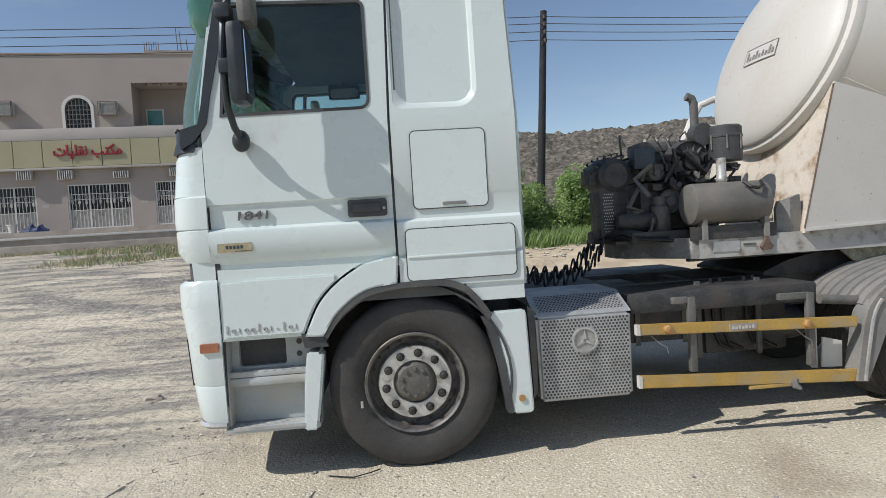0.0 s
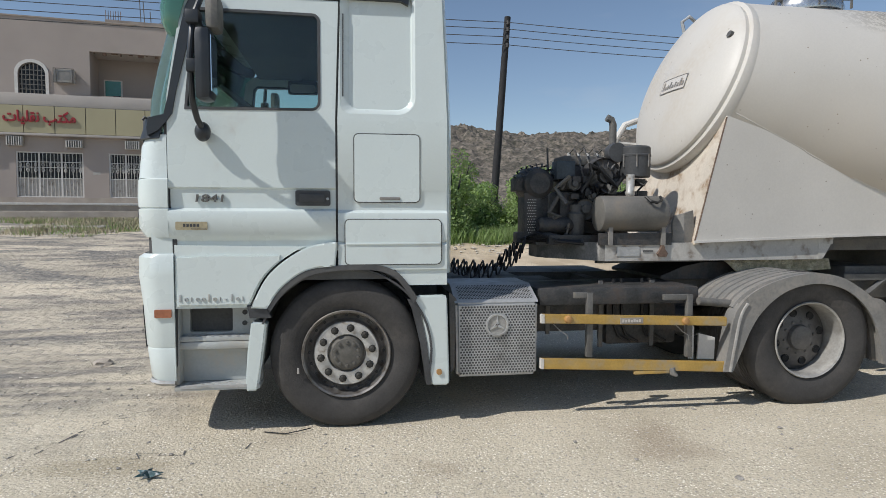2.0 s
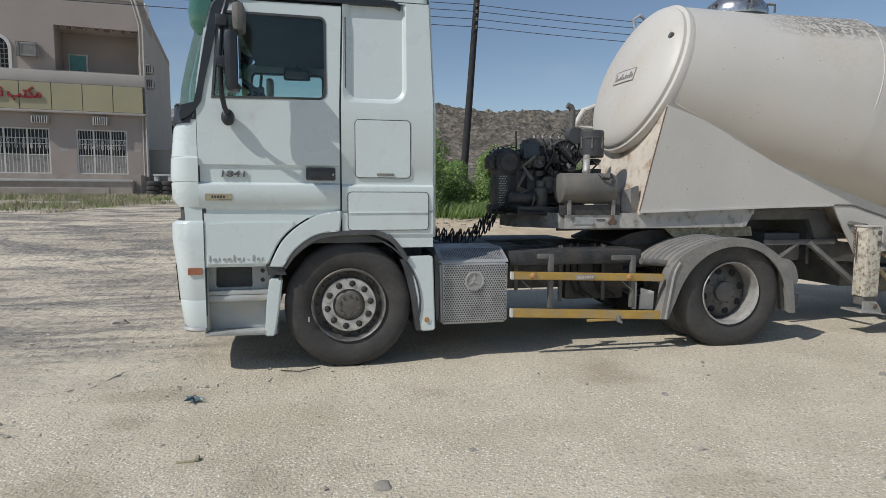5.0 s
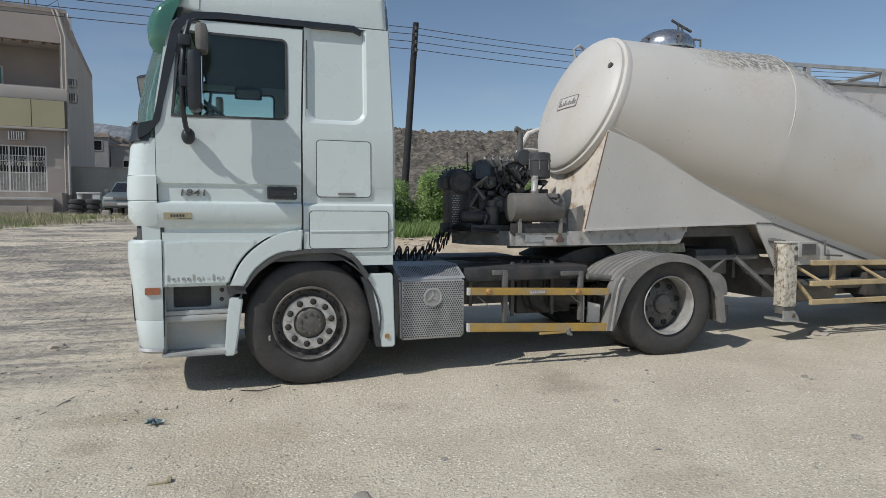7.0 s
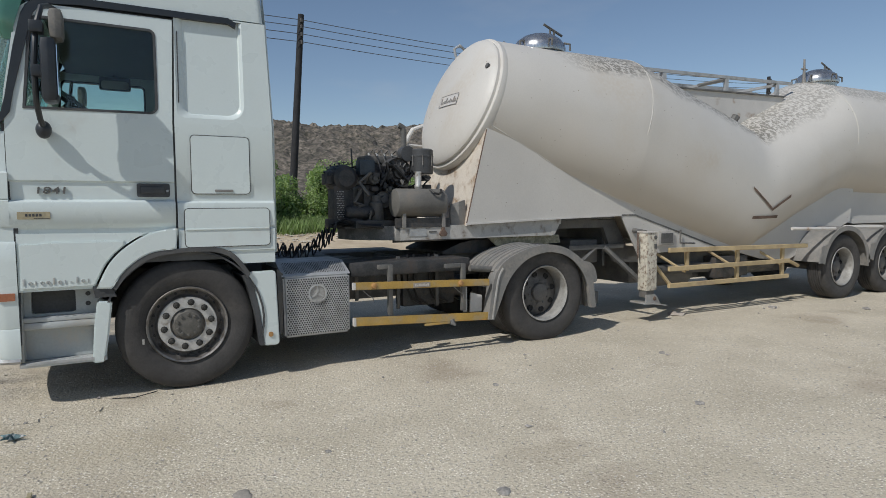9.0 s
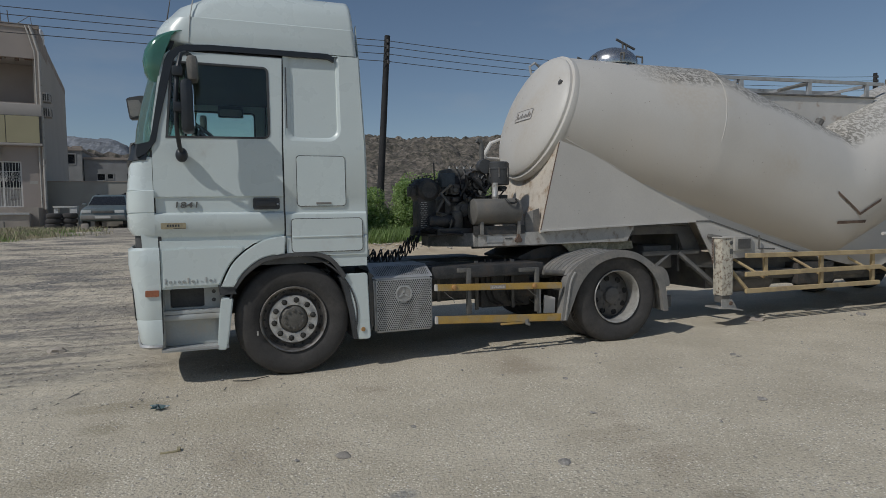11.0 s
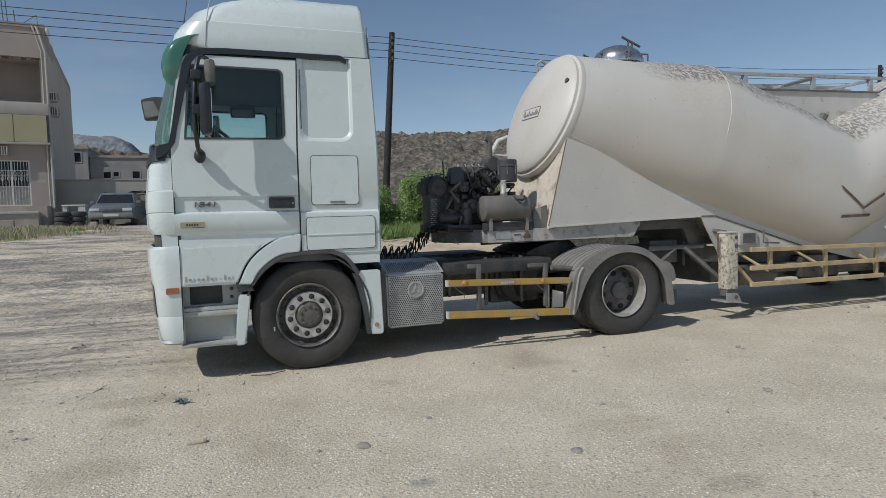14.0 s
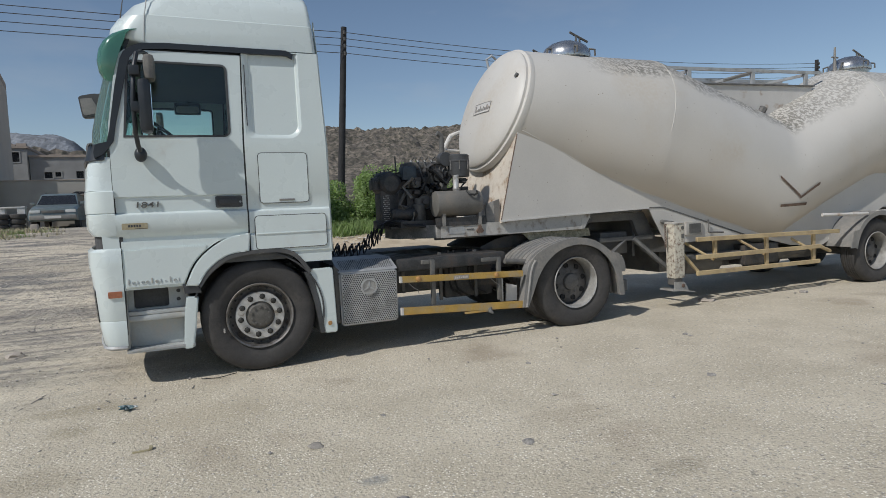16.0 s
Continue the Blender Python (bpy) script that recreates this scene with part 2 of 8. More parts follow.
LITTER = material("blue_green_wrapper", (0.1, 0.22, 0.25), 0.5, var=0.35, scale=25, stain=(0.6, 0.62, 0.62), stain_at=0.52, stain_scale=30)
CARD = material("brown_card", (0.4, 0.35, 0.22), 0.8, var=0.2, scale=25)
WATER_TANK = material("white_water_tank", (0.72, 0.72, 0.72), 0.5, var=0.05)
TARP = material("blue_tarp", (0.03, 0.05, 0.12), 0.7, var=0.3)


# ---- mesh helpers ----
def mesh_of(bm, name, mat, smooth=True):
    me = bpy.data.meshes.new(name)
    bmesh.ops.recalc_face_normals(bm, faces=bm.faces)
    bm.to_mesh(me)
    bm.free()
    for mm in (mat if isinstance(mat, (list, tuple)) else [mat]):
        me.materials.append(mm)
    if smooth:
        me.shade_smooth()
        me.set_sharp_from_angle(angle=radians(32))
    return me


def thing(name, at, label, category, group="", kind=""):
    """An Empty at the thing's base; at: its place, or a pose."""
    ob = new(name)
    ob.empty_display_size = 0.2
    ob.matrix_world = at if isinstance(at, Matrix) else Matrix.Translation(at)
    bpy.context.view_layer.update()
    return tagged(ob, label, category, group, kind)


def part(name, bm, mat, parent, label="", local=False, smooth=True):
    """One mesh under a thing or a part. Coordinates are the world's, or with local those of the parent."""
    me = mesh_of(bm, name, mat, smooth)
    ob = new(name, me)
    root = parent
    while root.parent:
        root = root.parent
    if not local:
        me.transform(Matrix.Translation(-root.matrix_world.translation))
    ob.parent = parent
    return tagged(ob, label)


def solo(name, bm, mat, label, category, at=(0, 0, 0), group="", kind="", smooth=True):
    """A thing of one mesh, given in the world's coordinates, with its origin at at."""
    me = mesh_of(bm, name, mat, smooth)
    me.transform(Matrix.Translation(-Vector(at)))
    ob = new(name, me)
    ob.location = at
    return tagged(ob, label, category, group, kind)


def box(bm, x0, x1, y0, y1, z0, z1, bevel=0.0):
    r = bmesh.ops.create_cube(bm, size=1)
    vs = r["verts"]
    for v in vs:
        v.co = Vector(((x0 + x1) / 2 + v.co.x * (x1 - x0), (y0 + y1) / 2 + v.co.y * (y1 - y0), (z0 + z1) / 2 + v.co.z * (z1 - z0)))
    if bevel:
        es = {e for v in vs for e in v.link_edges}
        bmesh.ops.bevel(bm, geom=list(es), offset=bevel, segments=2, affect="EDGES", profile=0.6)
    return bm


def nbox(*a, bevel=0.0):
    return box(bmesh.new(), *a, bevel=bevel)


def strip(bm, rings, closed=False, cap=True):
    """Skin over rings of equal length."""
    rows = [[bm.verts.new(p) for p in r] for r in rings]
    n = len(rows[0])
    for a, b in zip(rows, rows[1:]):
        for i in range(n if closed else n - 1):
            j = (i + 1) % n
            bm.faces.new((a[i], a[j], b[j], b[i]))
    if cap and closed:
        bm.faces.new(rows[0][::-1])
        bm.faces.new(rows[-1])
    return bm


def tube(bm, pts, r, seg=8, cap=True):
    """A round bar along points; r: one radius or one each."""
    pts = [Vector(p) for p in pts]
    rings, side = [], None
    for i, p in enumerate(pts):
        d = (pts[min(i + 1, len(pts) - 1)] - pts[max(i - 1, 0)]).normalized()
        if side is None:
            side = d.orthogonal().normalized()
        side = (side - d * side.dot(d)).normalized()
        up = d.cross(side)
        rr = r[i] if isinstance(r, (list, tuple)) else r
        rings.append([p + (side * math.cos(a) + up * math.sin(a)) * rr for a in [2 * math.pi * k / seg for k in range(seg)]])
    return strip(bm, rings, True, cap)


def ntube(pts, r, seg=8):
    return tube(bmesh.new(), pts, r, seg)


def lathe(bm, prof, centre, seg=48, axis="y", sgn=1):
    """A turned form: prof holds (radius, along) pairs."""
    rings = []
    for rad, al in prof:
        ring = []
        for k in range(seg):
            a = 2 * math.pi * k / seg
            c, s = math.cos(a) * rad, math.sin(a) * rad
            ring.append({"y": (c, sgn * al, s), "z": (c, s, al), "x": (sgn * al, c, s)}[axis])
        rings.append([Vector(p) + Vector(centre) for p in ring])
    return strip(bm, rings, True, False)


def prism(bm, outer, y0, y1, holes=(), bevel=0.0):
    """A slab from an outline in x and z, with holes, between y0 and y1."""
    def loop(pts):
        vs = [bm.verts.new((p[0], y0, p[1])) for p in pts]
        return [bm.edges.new((vs[i], vs[(i + 1) % len(vs)])) for i in range(len(vs))]
    before = set(bm.faces)
    if holes:
        es = loop(outer)
        for h in holes:
            es += loop(h)
        bmesh.ops.triangle_fill(bm, edges=es, use_beauty=True)
    else:
        bm.faces.new([bm.verts.new((p[0], y0, p[1])) for p in outer])
    fs = [f for f in bm.faces if f not in before]
    r = bmesh.ops.extrude_face_region(bm, geom=fs)
    for v in r["geom"]:
        if isinstance(v, bmesh.types.BMVert):
            v.co.y = y1
    return bm


def nprism(outer, y0, y1, holes=()):
    return prism(bmesh.new(), outer, y0, y1, holes)


def arc(cx, cz, r, a0, a1, n=16):
    return [(cx + r * math.cos(radians(a0 + (a1 - a0) * i / n)), cz + r * math.sin(radians(a0 + (a1 - a0) * i / n))) for i in range(n + 1)]


def rounded(x0, x1, z0, z1, r, n=5):
    return (arc(x1 - r, z1 - r, r, 0, 90, n) + arc(x0 + r, z1 - r, r, 90, 180, n) + arc(x0 + r, z0 + r, r, 180, 270, n) + arc(x1 - r, z0 + r, r, 270, 360, n))


def glide(pts, n=5):
    """A smooth line through points of an outline."""
    out = []
    for i in range(len(pts) - 1):
        a, b, c, d = (Vector(pts[max(0, min(len(pts) - 1, i + k))]) for k in (-1, 0, 1, 2))
        for k in range(n):
            f = k / n
            out.append(tuple(0.5 * (2 * b + (c - a) * f + (2 * a - 5 * b + 4 * c - d) * f * f + (3 * b - a - 3 * c + d) * f ** 3)))
    return out + [tuple(pts[-1])]


def profile_x(bm, prof, x0, x1, back=0.05):
    """A panel drawn along x from an outline of (y, z) pairs, with a flat back."""
    ring = [(y, z) for y, z in prof] + [(back, prof[-1][1]), (back, prof[0][1])]
    return strip(bm, [[(x, y, z) for y, z in ring] for x in (x0, x1)], True)


def shear(bm, start=2.1, k=0.035, mid=1.25):
    """Leans the cab's sides inwards above its waist."""
    for v in bm.verts:
        if v.co.z > start:
            s = 1 if v.co.y < mid else -1
            v.co.y += s * (v.co.z - start) * k
    return bm


def mirror_y(bm, mid=1.25):
    for v in bm.verts:
        v.co.y = 2 * mid - v.co.y
    return bm


def words(body, size, mat, parent, name, m, label="", depth=0.004, bold=0.0):
    """Writing in the built-in font, as a mesh under its thing."""
    cu = bpy.data.curves.new(name, "FONT")
    cu.body, cu.size, cu.extrude, cu.offset, cu.align_x, cu.align_y = body, size, depth, bold, "CENTER", "CENTER"
    tmp = new("words_tmp", cu)
    bpy.context.view_layer.update()
    me = bpy.data.meshes.new_from_object(tmp)
    bpy.data.objects.remove(tmp)
    me.materials.clear()
    me.materials.append(mat)
    me.transform(m)
    ob = new(name, me)
    ob.parent = parent
    return tagged(ob, label)


# ---- ground ----
def rise(x, y):
    """The ground's height: level under the truck, climbing gently towards the houses."""
    h = 0.0
    if y > 4.5:
        bank = min(1.0, max(0.0, (x + 2.5) / 3.5))
        h = 1.45 * (1 - math.exp(-((y - 4.5) / (8.0 - 3.1 * bank)) ** 1.2))
    rough = noise.noise((x * 0.35, y * 0.35, 3.0)) * 0.03 + noise.noise((x * 1.7, y * 1.7, 7.0)) * 0.008
    keep = min(1.0, max(0.0, (abs(y - 1.2) - 2.4) / 3)) if -3 < x < 13 else min(1.0, max(0.25, abs(y) / 6))
    left = min(1.0, max(0.0, (-1.6 - x) / 2.0)) * min(1.0, max(0.0, (y + 1.0) / 2.0))
    lumps = (noise.noise((x * 0.9, y * 2.6, 1.0)) * 0.03 + abs(noise.noise((x * 2.5, y * 7.0, 5.0))) * 0.022) * left * (1.0 if y < 20 else 0.2)
    return 0.022 + h + rough * keep + lumps


def ground_sheet():
    def steps(lo, hi, fine, edge, grow):
        xs = list(np.arange(lo, hi, fine))
        a, b, s = lo, hi, fine
        while a > -edge:
            s *= grow
            a -= s
            xs.insert(0, a)
        s = fine
        while b < edge:
            xs.append(b)
            s *= grow
            b += s
        xs.append(b)
        return xs
    xs, ys = steps(-12, 9, 0.12, 2500, 1.12), steps(-4, 12, 0.12, 2500, 1.12)
    verts = [(x, y, rise(x, y)) for y in ys for x in xs]
    w = len(xs)
    faces = [(j * w + i, j * w + i + 1, (j + 1) * w + i + 1, (j + 1) * w + i) for j in range(len(ys) - 1) for i in range(w - 1)]
    me = bpy.data.meshes.new("ground")
    me.from_pydata(verts, [], faces)
    me.shade_smooth()
    return me


def ground_material():
    m = bpy.data.materials.new("gravelly_ground")
    m.use_nodes = True
    n, l = m.node_tree.nodes, m.node_tree.links
    bsdf = n["Principled BSDF"]
    geo = n.new("ShaderNodeNewGeometry")

    def noise_tex(sc, detail=5.0, off=0.0, squash=None):
        t = n.new("ShaderNodeTexNoise")
        t.inputs["Scale"].default_value, t.inputs["Detail"].default_value = sc, detail
        mp = n.new("ShaderNodeVectorMath")
        mp.operation = "ADD"
        mp.inputs[1].default_value = (off, off * 0.7, 0)
        l.new(geo.outputs["Position"], mp.inputs[0])
        if squash:
            sq = n.new("ShaderNodeVectorMath")
            sq.operation = "MULTIPLY"
            sq.inputs[1].default_value = squash
            l.new(mp.outputs[0], sq.inputs[0])
            l.new(sq.outputs[0], t.inputs["Vector"])
        else:
            l.new(mp.outputs[0], t.inputs["Vector"])
        return t.outputs["Fac"]

    def rng(src, lo, hi, a=0.0, b=1.0):
        r = n.new("ShaderNodeMapRange")
        for k, v in enumerate((lo, hi, a, b)):
            r.inputs[k + 1].default_value = v
        l.new(src, r.inputs[0])
        return r.outputs[0]

    def op(kind, a, b):
        x = n.new("ShaderNodeMath")
        x.operation = kind
        for k, v in enumerate((a, b)):
            if isinstance(v, (int, float)):
                x.inputs[k].default_value = v
            else:
                l.new(v, x.inputs[k])
        return x.outputs[0]

    def mix(f, a, b):
        x = n.new("ShaderNodeMix")
        x.data_type = "RGBA"
        l.new(f, x.inputs["Factor"])
        for key, v in (("A", a), ("B", b)):
            if isinstance(v, tuple):
                x.inputs[key].default_value = (*v, 1)
            else:
                l.new(v, x.inputs[key])
        return x.outputs["Result"]

    sep = n.new("ShaderNodeSeparateXYZ")
    l.new(geo.outputs["Position"], sep.inputs[0])
    px, py = sep.outputs["X"], sep.outputs["Y"]
    # worn chip-seal road
    road = mix(rng(noise_tex(1.1), 0.35, 0.65), (0.515, 0.452, 0.345), (0.62, 0.55, 0.43))
    vor = n.new("ShaderNodeTexVoronoi")
    vor.inputs["Scale"].default_value = 48
    l.new(geo.outputs["Position"], vor.inputs["Vector"])
    road = mix(op("MULTIPLY", rng(vor.outputs["Distance"], 0.2, 0.36, 1, 0), rng(noise_tex(3.0, 3), 0.4, 0.6, 0.35, 0.9)), road, (0.9, 0.85, 0.74))
    road = mix(rng(noise_tex(42, 3, 4), 0.55, 0.7, 0, 0.75), road, (0.27, 0.245, 0.21))
    road = mix(rng(noise_tex(0.9, 6, 11), 0.6, 0.72, 0, 0.4), road, (0.27, 0.2, 0.14))
    # damp and oily stains with soft edges
    for cx, cy, rx, ry, tone, amount in ((-1.45, -0.42, 0.42, 0.16, (0.3, 0.25, 0.165), 0.6), (-1.42, -0.93, 0.17, 0.14, (0.29, 0.245, 0.16), 0.6), (-1.5, -1.8, 0.34, 0.2, (0.32, 0.27, 0.19), 0.5),
                                         (1.73, -2.43, 0.34, 0.2, (0.34, 0.28, 0.2), 0.5), (-0.64, -1.05, 0.6, 0.3, (0.42, 0.355, 0.25), 0.5), (1.75, -3.38, 0.2, 0.1, (0.3, 0.26, 0.19), 0.6),
                                         (0.24, -2.715, 0.09, 0.06, (0.27, 0.265, 0.25), 0.9), (-1.35, 1.0, 0.3, 0.1, (0.24, 0.2, 0.15), 0.6)):
        away, squash, span = n.new("ShaderNodeVectorMath"), n.new("ShaderNodeVectorMath"), n.new("ShaderNodeVectorMath")
        away.operation, squash.operation, span.operation = "SUBTRACT", "MULTIPLY", "LENGTH"
        away.inputs[1].default_value, squash.inputs[1].default_value = (cx, cy, 0.022), (1 / rx, 1 / ry, 0)
        l.new(geo.outputs["Position"], away.inputs[0])
        l.new(away.outputs[0], squash.inputs[0])
        l.new(squash.outputs[0], span.inputs[0])
        edge = op("ADD", span.outputs["Value"], op("MULTIPLY", op("SUBTRACT", noise_tex(6, 6, cx), 0.5), 1.4))
        road = mix(op("MULTIPLY", rng(edge, 0.6, 1.15, amount, 0), rng(noise_tex(45, 3, cy), 0.35, 0.6, 1.0, 0.45)), road, tone)
    # broken dirt and old asphalt beside it
    dirt = mix(rng(noise_tex(0.7, 7, 2, (0.4, 1.2, 1)), 0.38, 0.6), (0.42, 0.37, 0.295), (0.62, 0.545, 0.43))
    dirt = mix(rng(noise_tex(2.6, 8, 6, (0.35, 1.3, 1)), 0.47, 0.6, 0, 0.75), dirt, (0.2, 0.185, 0.17))
    dirt = mix(rng(noise_tex(34, 3, 8), 0.57, 0.74, 0, 0.6), dirt, (0.56, 0.51, 0.43))
    patch = op("MULTIPLY", rng(noise_tex(1.5, 10, 31, (0.45, 1.5, 1)), 0.5, 0.56), rng(noise_tex(0.32, 3, 40, (0.5, 1.2, 1)), 0.42, 0.58))
    dirt = mix(op("MULTIPLY", patch, rng(noise_tex(14, 4, 9), 0.35, 0.6, 0.35, 0.95)), dirt, (0.185, 0.18, 0.17))
    dirt = mix(rng(noise_tex(20, 6, 17, (0.3, 1.0, 1)), 0.6, 0.7, 0, 0.5), dirt, (0.6, 0.54, 0.45))
    wob = op("MULTIPLY", op("SUBTRACT", noise_tex(0.5, 5, 20), 0.5), 3.4)
    side = op("ADD", op("MULTIPLY", px, -1.0), op("ADD", wob, op("MULTIPLY", op("MAXIMUM", op("SUBTRACT", py, -0.6), -6), 0.75)))
    f = rng(side, 1.9, 4.2)
    col = mix(f, road, dirt)
    # sand behind the truck
    sand = mix(rng(noise_tex(2.0, 6, 3), 0.35, 0.65), (0.62, 0.52, 0.38), (0.46, 0.37, 0.26))
    g = op("MULTIPLY", rng(op("ADD", py, op("MULTIPLY", wob, 0.4)), 3.2, 4.6), rng(px, -2.5, 0.5))
    col = mix(g, col, sand)
    l.new(col, bsdf.inputs["Base Color"])
    bsdf.inputs["Roughness"].default_value = 0.92
    bsdf.inputs["Specular IOR Level"].default_value = 0.25
    b = n.new("ShaderNodeBump")
    b.inputs["Strength"].default_value, b.inputs["Distance"].default_value = 1.0, 0.02
    l.new(op("ADD", op("MULTIPLY", noise_tex(60, 5, 1), 0.6), op("MULTIPLY", noise_tex(9, 6, 5), op("ADD", op("MULTIPLY", f, 2.6), 0.4))), b.inputs["Height"])
    l.new(b.outputs[0], bsdf.inputs["Normal"])
    return m


ground_me = ground_sheet()
ground_me.materials.append(ground_material())
ground = tagged(new("ground", ground_me), "pale gravelly road worn into broken dirt and sand", "ground", kind="structure")


# ---- wheels ----
def wheel(parent, x, y, z, r, sgn, front, label="", w=0.3, grow=1.0):
    """A truck wheel whose outer face is at y; sgn 1: that face looks to -y."""
    c = (x, y, z)
    s = r / 0.505

    def turn(prof, seg=56):
        return lathe(bmesh.new(), [(a * s, b) for a, b in prof], c, seg, "y", sgn)

    if front:
        disc = [(0.001, 0.062), (0.125, 0.062), (0.128, 0.045), (0.215, 0.045), (0.222, 0.06), (0.232, 0.09), (0.255, 0.105), (0.268, 0.09)]
    else:
        disc = [(0.001, 0.135), (0.1, 0.135), (0.14, 0.138), (0.165, 0.15), (0.225, 0.165), (0.25, 0.185), (0.27, 0.2)]
    wh = part("wheel", turn(disc), RIM if front else DISC, parent, label)
    out, inn = (0.02, w - 0.02)
    tyre = [(0.275, out + 0.03), (0.287, out + 0.012), (0.31, out + 0.004), (0.34, out - 0.012), (0.37, out - 0.019), (0.4, out - 0.022), (0.43, out - 0.021), (0.448, out - 0.018), (0.47, out - 0.009),
            (0.485, out), (0.497, out + 0.02), (0.503, out + 0.045)]
    for k in range(5):
        a = out + 0.05 + (inn - out - 0.1) * k / 4.6
        b = a + (inn - out - 0.1) / 6.5
        tyre += [(0.505, a), (0.505, b), (0.492, b + 0.002), (0.492, b + 0.006)]
    tyre += [(0.503, inn - 0.04), (0.485, inn), (0.41, inn + 0.02), (0.3, inn), (0.275, inn - 0.03)]
    bm = turn([(0.29 + (a - 0.29) * grow if a > 0.29 else a, b) for a, b in tyre], 72)
    for v in bm.verts:
        if v.co.z < 0.02:
            v.co.y += (0.02 - v.co.z) * (-0.35 if v.co.y < y + sgn * w / 2 else 0.35)
            v.co.z = 0.02
    part("tyre", bm, RUBBER, wh, "dusty black tyre")
    lip = [(0.287, out + 0.012), (0.298, out - 0.004), (0.292, out - 0.012), (0.28, out - 0.004), (0.272, out + 0.03), (0.268, 0.08), (0.27, 0.2), (0.28, 0.27)]
    part("rim", turn(lip), RIM_PALE if not front else RIM, wh)
    if front:
        part("flange_ring", turn([(0.126, 0.046), (0.13, 0.036), (0.212, 0.036), (0.217, 0.046)]), RIM_LIGHT, wh, "pale bare steel ring")
        part("hub_cap", turn([(0.001, 0.012), (0.07, 0.014), (0.1, 0.02), (0.112, 0.034), (0.118, 0.05)]), HUB, wh)
        for k in range(10):
            a = 2 * math.pi * (k + 0.5) / 10
            bm = lathe(bmesh.new(), [(0.001, 0.003), (0.012, 0.005), (0.013, 0.03)], (x + 0.08 * s * math.cos(a), y, z + 0.08 * s * math.sin(a)), 6, "y", sgn)
            part("hub_bolt", bm, HUB, wh)
        rn = 0.173
        nd = 0.036
    else:
        part("hub_cap", turn([(0.001, 0.095), (0.07, 0.097), (0.092, 0.103), (0.1, 0.115), (0.102, 0.14)]), DISC, wh)
        rn, nd = 0.128, 0.143
        for k in range(8):
            a = 2 * math.pi * (k + 0.3) / 8
            bm = lathe(bmesh.new(), [(0.001, 0.152), (0.026, 0.152), (0.031, 0.146), (0.034, 0.17)], (x + 0.194 * s * math.cos(a), y, z + 0.194 * s * math.sin(a)), 14, "y", sgn)
            part("hand_hole", bm, HOLE, wh)
    for k in range(10):
        a = 2 * math.pi * (k + 0.25) / 10
        bm = bmesh.new()
        cc = (x + rn * s * math.cos(a), y, z + rn * s * math.sin(a))
        k_ = 1.0 if front else 0.55
        lathe(bm, [(0.001, nd - 0.028 * k_), (0.014 * k_, nd - 0.027 * k_), (0.021 * k_, nd - 0.02 * k_), (0.022 * k_, nd - 0.006), (0.027 * k_, nd - 0.005), (0.028 * k_, nd + 0.004)], cc, 8, "y", sgn)
        part("wheel_nut", bm, HUB_DARK if front else DISC, wh)
    if front:
        for k in range(20):
            a = 2 * math.pi * k / 20
            bm = lathe(bmesh.new(), [(0.001, 0.097), (0.011, 0.097), (0.012, 0.11)], (x + 0.25 * s * math.cos(a), y, z + 0.25 * s * math.sin(a)), 8, "y", sgn)
            part("vent_hole", bm, GAP, wh)
    return wh


# ---- the tractor ----
truck = thing("truck_tractor", (0, 0, 0), "white four-wheel lorry tractor coupled to a tank trailer", "truck")
SIDE = [(0.0, 2.14), (0.0, 1.684), (0.014, 1.672), (0.016, 1.546), (-0.02, 1.529), (-0.027, 1.51), (-0.012, 1.375), (0.006, 1.352), (0.03, 1.318)]
XF, XB = -1.13, 0.70


def window_outline(grow=0.0):
    g = grow
    pts = [(-1.02 - g, 2.185 - g)]
    pts += arc(-0.215, 2.255, 0.06 + g, 270, 360, 5)
    pts += arc(-0.205, 2.79, 0.05 + g, 0, 90, 5)
    pts += [(-0.925, 2.845 + g), (-0.965 - g, 2.805 + g)]
    return pts


